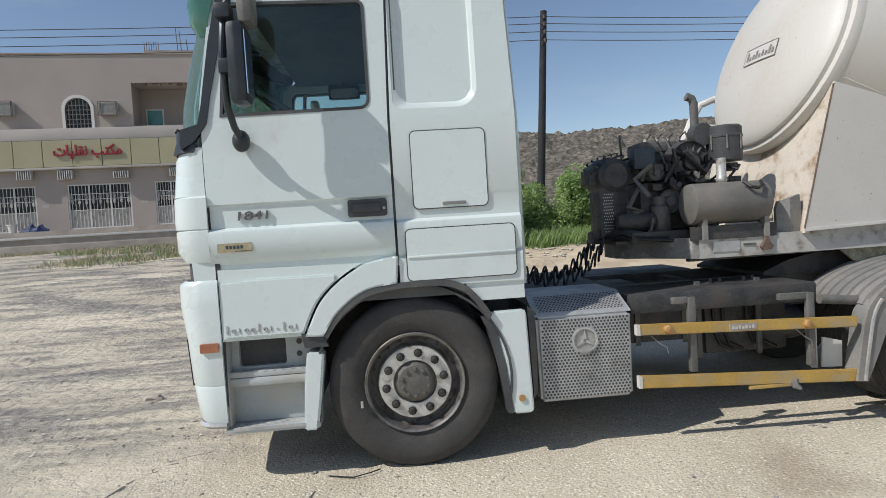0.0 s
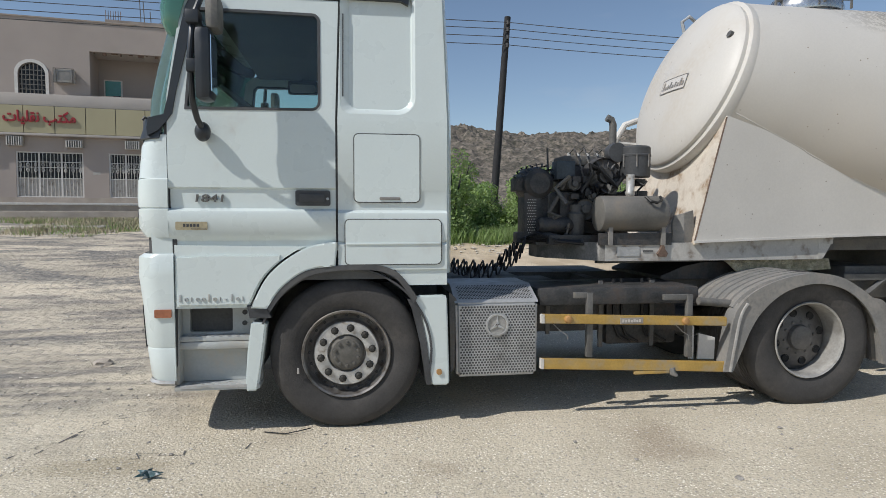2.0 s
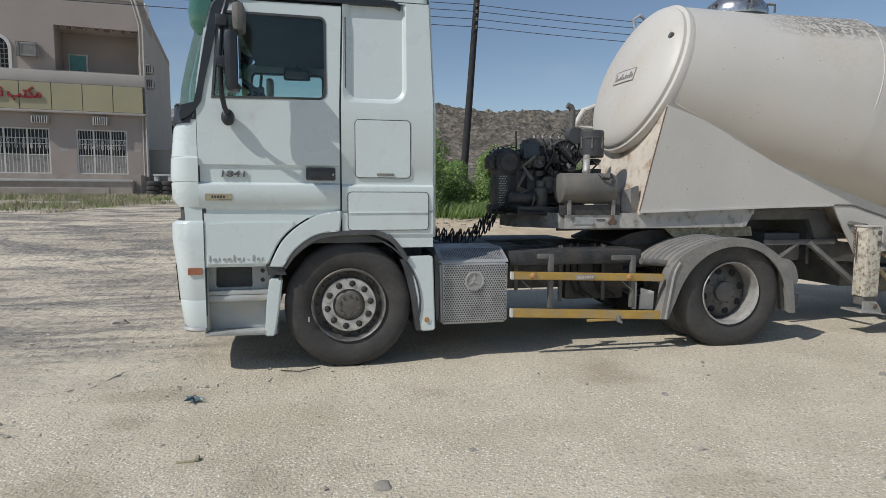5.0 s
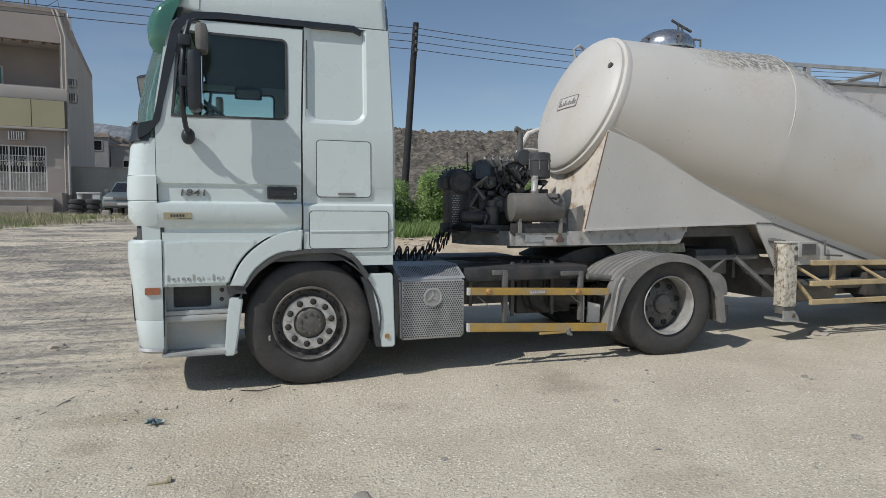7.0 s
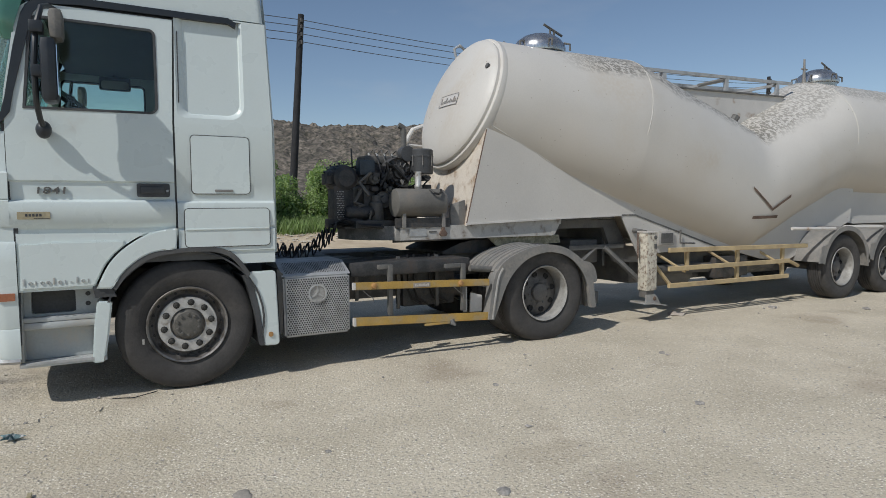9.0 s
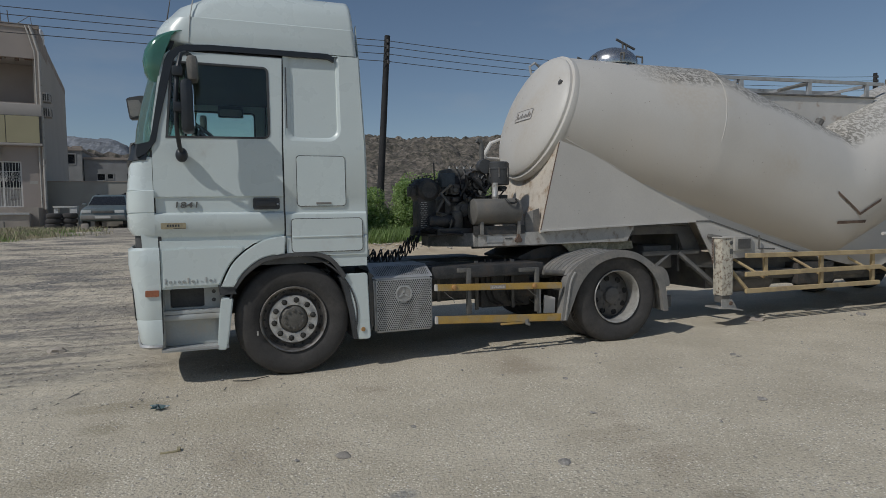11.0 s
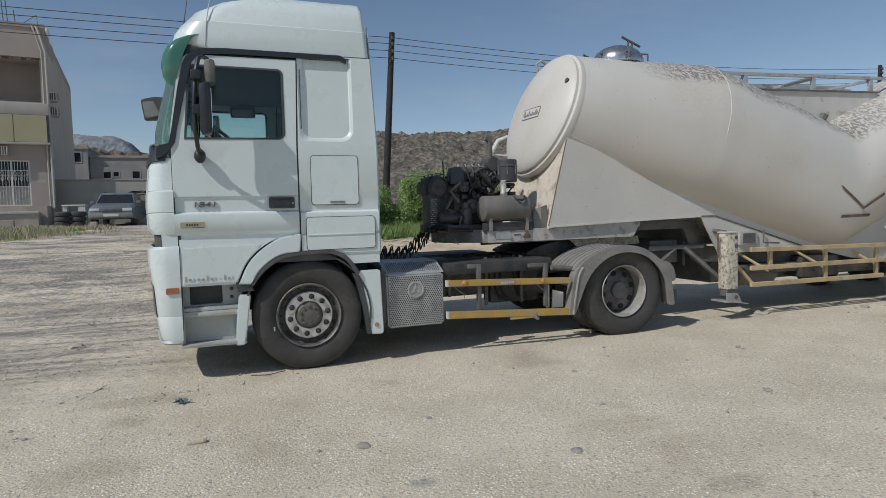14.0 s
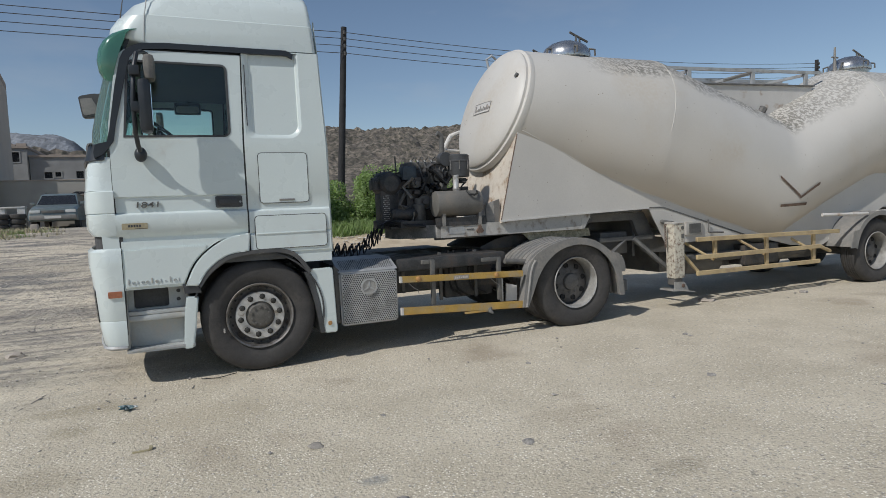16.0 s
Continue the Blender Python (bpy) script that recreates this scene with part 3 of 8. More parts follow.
def cab_side(far):
    """One side of the cab: door with its window, sleeper side with lockers, skirt and arch."""
    fix = (lambda b: mirror_y(shear(b))) if far else shear
    tint = "far " if far else ""
    # door: ribbed lower panel and a window frame above
    bm = profile_x(bmesh.new(), SIDE, XF, -0.06)
    prism(bm, [(-1.128, 2.14), (-0.06, 2.14), (-0.035, 2.93), (-0.965, 2.93), (-1.035, 2.87), (-1.125, 2.3), (-1.135, 2.2)], 0.0, 0.05, [window_outline()])
    door = part("door", fix(bm), WHITE, truck)
    part("window_seal", fix(nprism(window_outline(0.0), -0.004, 0.045, [window_outline(-0.018)])), BLACK, door)
    pane = part("window_pane", fix(nprism(window_outline(-0.016), 0.012, 0.016)), GLASS, door, "dark tinted window pane")
    pane.visible_shadow = False
    bm = nprism(rounded(-0.325, -0.095, 1.565, 1.668, 0.014), -0.004, 0.02)
    part("door_handle", fix(bm), BLACK, door, "black recessed handle")
    bm = box(bmesh.new(), -0.30, -0.13, -0.016, -0.004, 1.59, 1.645, bevel=0.006)
    part("handle_grip", fix(bm), BLACK, door)
    if not far:
        part("lock", lathe(bmesh.new(), [(0.001, -0.012), (0.009, -0.011), (0.01, -0.004)], (-0.113, 0, 1.612), 10), CHROME, door)
        plate = part("trim_badge", nprism(rounded(-1.083, -0.885, 1.405, 1.458, 0.006), -0.024, -0.008), BADGE, door, "small tan trim badge")
        bm = bmesh.new()
        for k in range(5):
            box(bm, -1.035 + k * 0.021, -1.021 + k * 0.021, -0.0265, -0.024, 1.425, 1.444)
        box(bm, -0.985, -0.89, -0.0265, -0.024, 1.409, 1.413)
        part("badge_mark", bm, BLACK, plate)
        words("1841", 0.074, POST_GREY, door, "model_number", pose(-0.874, 0.004, 1.609, 90, 0, 0) @ Matrix(((1.42, 0.14, 0, 0), (0, 0.95, 0, 0), (0, 0, 1, 0), (0, 0, 0, 1))), "raised grey figures", 0.007, 0.0004)
    part("door_gap", fix(nprism([(-0.06, 1.31), (-0.045, 1.31), (-0.02, 2.93), (-0.035, 2.93), (-0.06, 2.14)], 0.012, 0.05)), GAP, truck)
    # sleeper side
    prof = [(0.0, 2.14), (0.0, 1.69), (0.01, 1.668), (0.01, 1.536), (-0.016, 1.518), (-0.02, 1.498), (-0.008, 1.33), (0.004, 1.318), (-0.012, 1.3), (-0.012, 1.13), (0.006, 1.02)]
    lower = [(0.40, 1.02), (0.70, 1.02), (0.70, 1.135), (0.34, 1.135)]
    bm = profile_x(bmesh.new(), prof[:-1], -0.045, XB)
    prism(bm, lower, 0.0, 0.05)
    def niche(x0, x1, z0, r):
        return [(x0, 2.975), (x0, z0 + 0.05), (x0 + 0.015, z0 + 0.015), (x0 + 0.05, z0)] + arc(x1 - r, z0 + r, r, 270, 360, 7) + [(x1, 2.975)]
    rim_, floor_ = niche(-0.024, 0.482, 2.185, 0.12), niche(0.036, 0.452, 2.222, 0.1)
    prism(bm, [(-0.045, 2.14), (XB, 2.14), (0.665, 2.985), (-0.02, 2.985)], 0.0, 0.05, [rim_])
    strip(bm, [[(a, 0.001, b) for a, b in rim_], [(a + (c - a) * 0.75, 0.013, b + (d - b) * 0.7) for (a, b), (c, d) in zip(rim_, floor_)], [(a, 0.028, b) for a, b in floor_]], True, False)
    prism(bm, floor_, 0.028, 0.05)
    body = part("sleeper_side", fix(bm), WHITE, truck)
    part("seam_line", fix(nprism([(-0.012, 2.3), (-0.004, 2.3), (0.0, 2.85), (-0.008, 2.85)], -0.001, 0.02)), BLACK, body)
    for (a, b, c, d), zs in (((0.06, 0.514, 1.587, 2.055), "upper"), ((-0.002, 0.661, 1.163, 1.478), "lower")):
        part("locker_gap", fix(nprism(rounded(a, b, c, d, 0.035), -0.0215 if zs == "lower" else -0.003, 0.02)), GAP, body)
        lid = nprism(rounded(a + 0.006, b - 0.006, c + 0.006, d - 0.006, 0.03), -0.004 if zs == "upper" else -0.0225, 0.02)
        ob = part("locker_door", fix(lid), WHITE, body)
        if zs == "upper":
            part("locker_latch", fix(box(bmesh.new(), 0.235, 0.375, -0.012, 0.0, 1.607, 1.626, bevel=0.004)), FENDER, ob)
        else:
            part("locker_fold", fix(box(bmesh.new(), a + 0.01, b - 0.01, -0.03, -0.02, 1.302, 1.315, bevel=0.004)), WHITE, ob)
    # skirt ahead of the arch
    cx, cz = 0.0, 0.55
    outer = glide([(-0.62, 0.884), (-0.53, 1.067), (-0.411, 1.19), (-0.254, 1.285), (-0.117, 1.317), (-0.05, 1.32)])
    skirt = [(-1.10, 0.885), (-0.632, 0.885)] + [(x - 0.012, z + 0.008) for x, z in outer if z < 1.29] + [(-1.10, 1.305)]
    bm = nprism(skirt, 0.004, 0.05)
    low = [(-1.09, 0.9), (-0.645, 0.9)] + [(x - 0.022, z + 0.012) for x, z in outer if 0.9 < z < 1.195] + [(-0.9, 1.243), (-0.96, 1.225), (-1.09, 1.222)]
    low = low[:-3] + [(-0.43, 1.24)] + low[-3:]
    prism(bm, low, -0.018, 0.01)
    bev = [e for e in bm.edges if e.calc_length() > 0.15 and all(abs(v.co.y + 0.018) < 1e-4 for v in e.verts)]
    bmesh.ops.bevel(bm, geom=bev, offset=0.012, segments=2, affect="EDGES")
    sk = part("door_skirt", fix(bm), WHITE, truck)
    if not far:
        # raised maker's script, as plain low shapes
        for k in range(12):
            x0, tall = -1.075 + k * 0.036, k in (0, 5, 9)
            if k in (1, 3, 4, 6, 10):
                bm = lathe(bmesh.new(), [(0.006, -0.018), (0.007, -0.025), (0.0125, -0.025), (0.0135, -0.018)], (x0 + 0.012, 0, 0.948), 14)
            elif k != 8:
                bm = nbox(x0 + 0.004, x0 + (0.018 if tall else 0.012), -0.024, -0.018, 0.934, 0.982 if tall else 0.964, bevel=0.003)
            else:
                bm = nbox(x0, x0 + 0.016, -0.024, -0.018, 0.944, 0.95, bevel=0.002)
            part("letter_mark", bm, GREY_PANEL, sk)
    # arch: white outer band, black lip, inner liner
    def band(r0, r1, a0, a1, y0, y1, n=24, dz0=0.0):
        b = bmesh.new()
        return prism(b, arc(cx, cz, r1, a0, a1, n) + arc(cx, cz, r0, a1, a0, n), y0, y1)
    edge = glide([(-0.518, 0.878), (-0.418, 1.018), (-0.26, 1.128), (-0.064, 1.16), (0.1, 1.166), (0.253, 1.156), (0.371, 1.098), (0.468, 0.972), (0.49, 0.93)])
    low_edge = glide([(-0.468, 0.855), (-0.38, 0.965), (-0.236, 1.062), (-0.05, 1.098), (0.09, 1.102), (0.222, 1.09), (0.33, 1.035), (0.418, 0.925), (0.445, 0.87)])
    low_edge = [tuple(0.45 * a + 0.55 * b for a, b in zip(p, q)) for p, q in zip(edge, low_edge)]
    bm = nprism(outer + [q for q in edge if q[0] < -0.05][::-1], -0.03, 0.06)
    bmesh.ops.bevel(bm, geom=[e for e in bm.edges if all(v.co.y < -0.02 for v in e.verts)], offset=0.01, segments=2, affect="EDGES")
    part("arch_band", fix(bm), WHITE, truck)
    part("arch_lip", fix(nprism(edge + low_edge[::-1], -0.024, 0.1)), LIP, truck, "grey plastic wheel arch lip")
    part("arch_liner", fix(band(0.585, 0.60, 188, -15, -0.005, 0.62)), BLACK, truck)
    part("arch_end", fix(nprism([(-0.63, 0.815), (-0.49, 0.815), (-0.53, 0.9), (-0.645, 0.9)], -0.01, 0.06)), BLACK, truck)
    # flap behind the wheel
    flap = [(0.462, 0.925), (0.5, 0.945), (0.69, 0.947), (0.704, 0.93), (0.722, 0.325), (0.712, 0.308), (0.6, 0.308), (0.588, 0.33), (0.558, 0.6), (0.508, 0.845)]
    bm = nprism(flap, 0.005, 0.055)
    bmesh.ops.bevel(bm, geom=[e for e in bm.edges], offset=0.01, segments=2, affect="EDGES")
    fl = part("wheel_flap", fix(bm), WHITE, truck)
    inner = [(0.425, 0.92), (0.474, 0.918), (0.512, 0.845), (0.562, 0.6), (0.594, 0.315), (0.558, 0.318), (0.518, 0.6), (0.462, 0.84)]
    part("flap_edge", fix(nprism(inner, 0.0, 0.6)), BLACK, fl)
    part("flap_marker", fix(nprism(rounded(0.628, 0.666, 0.385, 0.425, 0.015), -0.006, 0.01)), AMBER_DULL, fl)
    # entry steps
    bm = nprism([(-1.115, 0.37), (-0.57, 0.37), (-0.57, 0.69), (-0.62, 0.92), (-1.115, 0.93)], 0.13, 0.17, [rounded(-1.045, -0.765, 0.705, 0.875, 0.02)])
    st = part("entry_steps", fix(bm), GREY_PANEL, truck, "grey plastic entry steps")
    for nm_, lim, bev_ in (("step_cheek", (-1.12, -1.09, 0.03, 0.17, 0.37, 0.93), 0.01), ("upper_step", (-1.1, -0.57, 0.05, 0.17, 0.655, 0.69), 0.008), ("step_lip", (-1.1, -0.57, 0.045, 0.15, 0.60, 0.655), 0.02), ("lower_step", (-1.12, -0.57, 0.0, 0.17, 0.335, 0.368), 0.008)):
        part(nm_, fix(nbox(*lim, bevel=bev_)), GREY_PANEL, st)
    part("step_recess", fix(nbox(-1.05, -0.76, 0.172, 0.3, 0.7, 0.88)), GAP, st)
    bm = bmesh.new()
    for k in range(9):
        for j in range(3):
            for zz in (0.3695, 0.6915):
                lathe(bm, [(0.001, 0.0), (0.014, 0.0), (0.015, -0.002)], (-1.05 + k * 0.055 + (j % 2) * 0.025, 0.03 + j * 0.028 + (0.03 if zz > 0.5 else 0), zz), 6, "z")
    tagged(part("step_tread", fix(bm), RIM_LIGHT, st), kind="stuff")
    part("step_edge", fix(nbox(-1.08, -0.58, -0.004, 0.004, 0.352, 0.37)), ALU, st)
    for k, zz in ((0, 0.836), (1, 0.762)):
        bm = lathe(bmesh.new(), [(0.001, 0.126), (0.017, 0.126), (0.018, 0.131)], (-0.684 - 0.002 * k, 0, zz), 10)
        part("step_hole", fix(bm), GAP, st)
    bm = nprism([(-0.668, 0.322), (-0.585, 0.322), (-0.556, 0.5), (-0.52, 0.782), (-0.622, 0.79), (-0.648, 0.6)], -0.01, 0.12)
    bmesh.ops.bevel(bm, geom=list(bm.edges), offset=0.012, segments=2, affect="EDGES")
    part("step_post", fix(bm), WHITE, truck)


cab_side(False)
cab_side(True)


def plan_path(out=0.0, back=0.0, n=9, front=-1.345, rad=0.15, x_end=-1.138, bow=0.1):
    """Way round the cab's nose in plan, from one flank to the other."""
    r = rad
    x_end = max(x_end, front + r + back + 0.002)
    pts = [(x_end, -out)]
    a = [(front + r + back + (r + out) * math.cos(radians(t)), r + (r + out) * math.sin(radians(t))) for t in np.linspace(270, 180, n)]
    b = [(front + r + back + (r + out) * math.cos(radians(t)), 2.5 - r + (r + out) * math.sin(radians(t))) for t in np.linspace(180, 90, n)]
    mid = [(front + back - out - bow * (1 - (k / 5 - 1) ** 2), r + (2.5 - 2 * r) * k / 10) for k in range(1, 10)]
    return pts + a + mid + b + [(x_end, 2.5 + out)]


def nose(levels, **kw):
    """A skin round the nose: levels hold (z, outset, set back)."""
    return strip(bmesh.new(), [[(x, y, z) for x, y in plan_path(o, bk, **kw)] for z, o, bk in levels], False, False)


def thick(bm, t=0.02):
    """Gives an open skin a thickness towards its inside."""
    bmesh.ops.recalc_face_normals(bm, faces=bm.faces[:])
    mid = sum((v.co for v in bm.verts), Vector()) / len(bm.verts)
    if sum(f.normal.dot(f.calc_center_median() - mid) * f.calc_area() for f in bm.faces) < 0:
        bmesh.ops.reverse_faces(bm, faces=bm.faces[:])
    bm.normal_update()
    faces = list(bm.faces)
    rims = [tuple(lp.vert for lp in (e.link_loops[0], e.link_loops[0].link_loop_next)) for e in bm.edges if len(e.link_faces) == 1]
    twin = {v: bm.verts.new(v.co - v.normal * t) for v in list(bm.verts)}
    for f in faces:
        bm.faces.new([twin[v] for v in reversed(f.verts[:])])
    for a, b in rims:
        bm.faces.new((b, a, twin[a], twin[b]))
    return bm


part("front_panel", thick(nose([(2.02, -0.004, 0.05), (1.95, 0.0, 0.02), (1.755, 0.0, 0.0), (1.74, 0.004, 0.0)], x_end=-1.134)), WHITE, truck)
part("corner_panel", thick(nose([(1.74, 0.008, 0.018), (1.73, 0.02, 0.014), (1.6, 0.024, 0.012), (1.552, 0.022, 0.014), (1.546, 0.014, 0.02), (1.538, 0.022, 0.014), (1.42, 0.022, 0.016), (1.355, 0.002, 0.035)], x_end=-1.128)), WHITE, truck)
part("nose_gap", nose([(1.39, -0.03, 0.02), (1.22, -0.03, 0.02)]), GAP, truck)
for far in (False, True):
    bm = nprism([(-1.235, 1.22), (-1.112, 1.22), (-1.112, 1.4), (-1.243, 1.4)], 0.008, 0.06)
    part("corner_filler", mirror_y(bm) if far else bm, WHITE, truck)
    bm = nprism([(-1.13, 1.265), (-0.03, 1.265), (-0.03, 1.335), (-1.13, 1.335)], 0.02, 0.046)
    part("door_sill", mirror_y(bm) if far else bm, WHITE, truck)
part("bumper", thick(nose([(1.25, 0.0, 0.02), (1.225, 0.014, 0.0), (1.10, 0.016, 0.0), (0.9, 0.012, 0.02), (0.64, 0.006, 0.03), (0.628, 0.002, 0.032), (0.616, 0.006, 0.033), (0.43, 0.0, 0.05), (0.405, -0.006, 0.06)], x_end=-1.104)), WHITE, truck)
part("bumper_edge", thick(nose([(0.412, 0.006, 0.055), (0.392, 0.012, 0.05), (0.375, 0.0, 0.06)], x_end=-1.11)), ALU, truck, "scraped lower edge")
part("nose_seam", nprism([(-1.15, 0.5), (-1.1, 0.5), (-1.085, 1.25), (-1.085, 1.36), (-1.12, 1.56), (-1.12, 2.08), (-1.15, 2.08)], 0.012, 0.07), GAP, truck)
# three unseen fillers, added to keep sunlight from leaking through the hollow nose
part("under_tray", nbox(-1.28, -0.62, 0.2, 2.3, 0.36, 0.4, bevel=0.01), BLACK, truck)
part("tray_skin", strip(bmesh.new(), [[(x, y, z) for x, y in plan_path(-0.012, 0.062)] for z in (0.384, 0.398)], True), BLACK, truck)
part("nose_core", nbox(-1.24, -1.12, 0.16, 2.34, 0.45, 2.0), GAP, truck)
part("side_marker", nprism(rounded(-1.225, -1.12, 0.832, 0.885, 0.006), -0.024, 0.05), AMBER, truck, "amber side marker lamp")
for far in (False, True):
    head = nose([(0.9, 0.018, 0.02), (0.62, 0.012, 0.03)], n=13)
    bmesh.ops.delete(head, geom=[f for f in head.faces if not (f.calc_center_median().x < -1.27 and (1.95 < f.calc_center_median().y < 2.4 if far else 0.1 < f.calc_center_median().y < 0.55))], context="FACES")
    part("headlight", thick(head, 0.01), DARK_ROOM, truck)
# windscreen with its black frame and the pillars that run back as a gutter
part("windshield", thick(nose([(2.0, -0.012, 0.05), (2.25, -0.014, 0.07), (2.46, -0.02, 0.11), (2.68, -0.03, 0.16), (2.97, -0.05, 0.235)], x_end=-1.08, bow=0.06), 0.006), SHIELD, truck).visible_shadow = False
pillar = [(-1.25, 2.06), (-1.235, 2.125), (-1.145, 2.15), (-1.118, 2.264), (-1.097, 2.389), (-1.056, 2.624), (-1.006, 2.844), (-0.975, 2.908), (-0.918, 2.958), (-0.83, 2.988), (-0.65, 3.0), (0.38, 2.998), (0.44, 2.965), (0.435, 2.925), (0.38, 2.952), (-0.65, 2.95), (-0.85, 2.932), (-0.89, 2.91), (-0.929, 2.862), (-0.957, 2.767), (-0.982, 2.656), (-1.038, 2.42), (-1.068, 2.294), (-1.093, 2.155), (-1.131, 2.1), (-1.179, 2.045), (-1.245, 2.01)]
for far in (False, True):
    bm = nprism(pillar, -0.012, 0.03)
    part("pillar_trim", mirror_y(shear(bm)) if far else shear(bm), GLOSS_BLACK, truck)
part("scuttle", thick(nose([(2.13, -0.004, 0.04), (2.06, 0.0, 0.03), (1.995, 0.006, 0.015)], x_end=-1.21)), GLOSS_BLACK, truck)
part("visor_frame", thick(nose([(2.93, -0.05, 0.235), (3.02, -0.055, 0.27)], x_end=-1.2)), BLACK, truck)


def roof():
    """The high roof: rounded, with a swept front and a side crease."""
    rings = []
    for z, xf, ins, rad in ((2.995, -0.98, 0.0, 0.25), (3.03, -1.1, 0.0, 0.25), (3.14, -1.08, 0.004, 0.26), (3.235, -1.02, 0.012, 0.28), (3.242, -1.01, 0.02, 0.28), (3.36, -0.91, 0.04, 0.3), (3.46, -0.74, 0.08, 0.32), (3.535, -0.52, 0.16, 0.35), (3.585, -0.17, 0.34, 0.4), (3.605, 0.1, 0.6, 0.3)):
        xr = 0.665 - (z - 2.995) * 0.08 - (0.1 if ins > 0.3 else 0)
        y0, y1 = 0.035 + ins, 2.465 - ins
        ring = []
        for cx_, cy_, a0, rr in ((xr - 0.05, y0 + 0.05, 270, 0.05), (xr - 0.05, y1 - 0.05, 0, 0.05), (xf + rad, y1 - rad, 90, rad), (xf + rad, y0 + rad, 180, rad)):
            for k in range(7):
                t = radians(a0 + 15 * k)
                ring.append((cx_ + rr * math.cos(t), cy_ + rr * math.sin(t), z))
        rings.append(ring)
    return strip(bmesh.new(), rings, True)


rf = part("high_roof", roof(), WHITE, truck)
part("roof_seam", ntube([(-0.81, 0.034, 3.01), (-0.8, 0.037, 3.14), (-0.79, 0.047, 3.24), (-0.77, 0.075, 3.36), (-0.75, 0.115, 3.46)], 0.005, 6), GREY_PANEL, rf)
part("rear_fairing", strip(bmesh.new(), [[(x, y, z) for x, y in ((XB - 0.03, 0.05 + d), (XB + 0.02 - k, 0.035 + d), (XB + 0.045 - k, 0.12 + d), (XB - 0.03, 0.12 + d))] for z, d, k in ((1.1, 0.0, 0.0), (2.1, 0.0, 0.0), (3.0, 0.03, 0.04), (3.3, 0.05, 0.06))], True), WHITE, truck)
part("cab_back", nbox(0.64, 0.69, 0.06, 2.44, 1.02, 3.0, bevel=0.02), WHITE, truck)
part("cab_floor", nbox(-1.3, 0.66, 0.06, 2.44, 1.06, 1.2), INNER, truck)
part("headliner", nbox(-0.9, 0.64, 0.08, 2.425, 2.915, 2.98), INNER, truck)
part("inner_bulkhead", nbox(0.02, 0.06, 0.08, 2.42, 1.2, 2.94), INNER, truck)
# visor of green acrylic across the top of the windscreen
vis = strip(bmesh.new(), [[(x, y, z) for x, y in plan_path(o, bk, x_end=xe, rad=0.1, bow=0.03)] for z, o, bk, xe in ((2.66, -0.03, 0.19, -1.06), (2.74, -0.015, 0.16, -1.05), (2.84, -0.008, 0.155, -1.02), (2.93, -0.006, 0.175, -0.99), (3.0, -0.008, 0.21, -0.96), (3.06, -0.015, 0.27, -0.94), (3.1, -0.03, 0.34, -0.92), (3.12, -0.05, 0.42, -0.88))], False, False)
vs = part("sun_visor", thick(vis, 0.008), VISOR, truck, "translucent green acrylic sun visor")
for yy in (0.3, 1.25, 2.2):
    part("visor_bracket", ntube([(-1.0, yy, 2.9), (-1.1, yy - 0.02, 2.92), (-1.19, yy - 0.03, 2.84)], 0.012), BLACK, vs)
part("aerial", ntube([(-1.0, 0.3, 3.06), (-1.02, 0.3, 3.1), (-0.95, 0.3, 3.5)], [0.02, 0.008, 0.003]), BLACK, truck)
# cabin furniture seen through the panes
for yy in (0.65, 1.85):
    bm = box(bmesh.new(), -0.75, -0.25, yy - 0.25, yy + 0.25, 1.55, 1.7, bevel=0.04)
    seat = part("seat", bm, INNER, truck, "dark cab seat")
    bm = box(bmesh.new(), -0.3, -0.14, yy - 0.24, yy + 0.24, 1.65, 2.2 if yy < 1 else 2.32, bevel=0.05)
    part("backrest", bm, INNER, seat)
bm = box(bmesh.new(), -1.32, -0.95, 0.1, 2.4, 1.6, 2.16, bevel=0.05)
part("dashboard", bm, INNER, truck)
bm = bmesh.new()
ring = [(-0.74 + 0.17 * math.sin(a), 0.65 + 0.23 * math.cos(a), 2.33 - 0.13 * math.sin(a)) for a in np.linspace(0, 2 * math.pi, 28)]
tube(bm, ring, 0.018, 8)
tube(bm, [(-1.0, 0.65, 2.02), (-0.76, 0.65, 2.31)], [0.09, 0.05])
tube(bm, [(-0.74, 0.43, 2.33), (-0.76, 0.55, 2.3), (-0.76, 0.75, 2.3), (-0.74, 0.87, 2.33)], 0.025)
part("steering_wheel", bm, BLACK, truck)


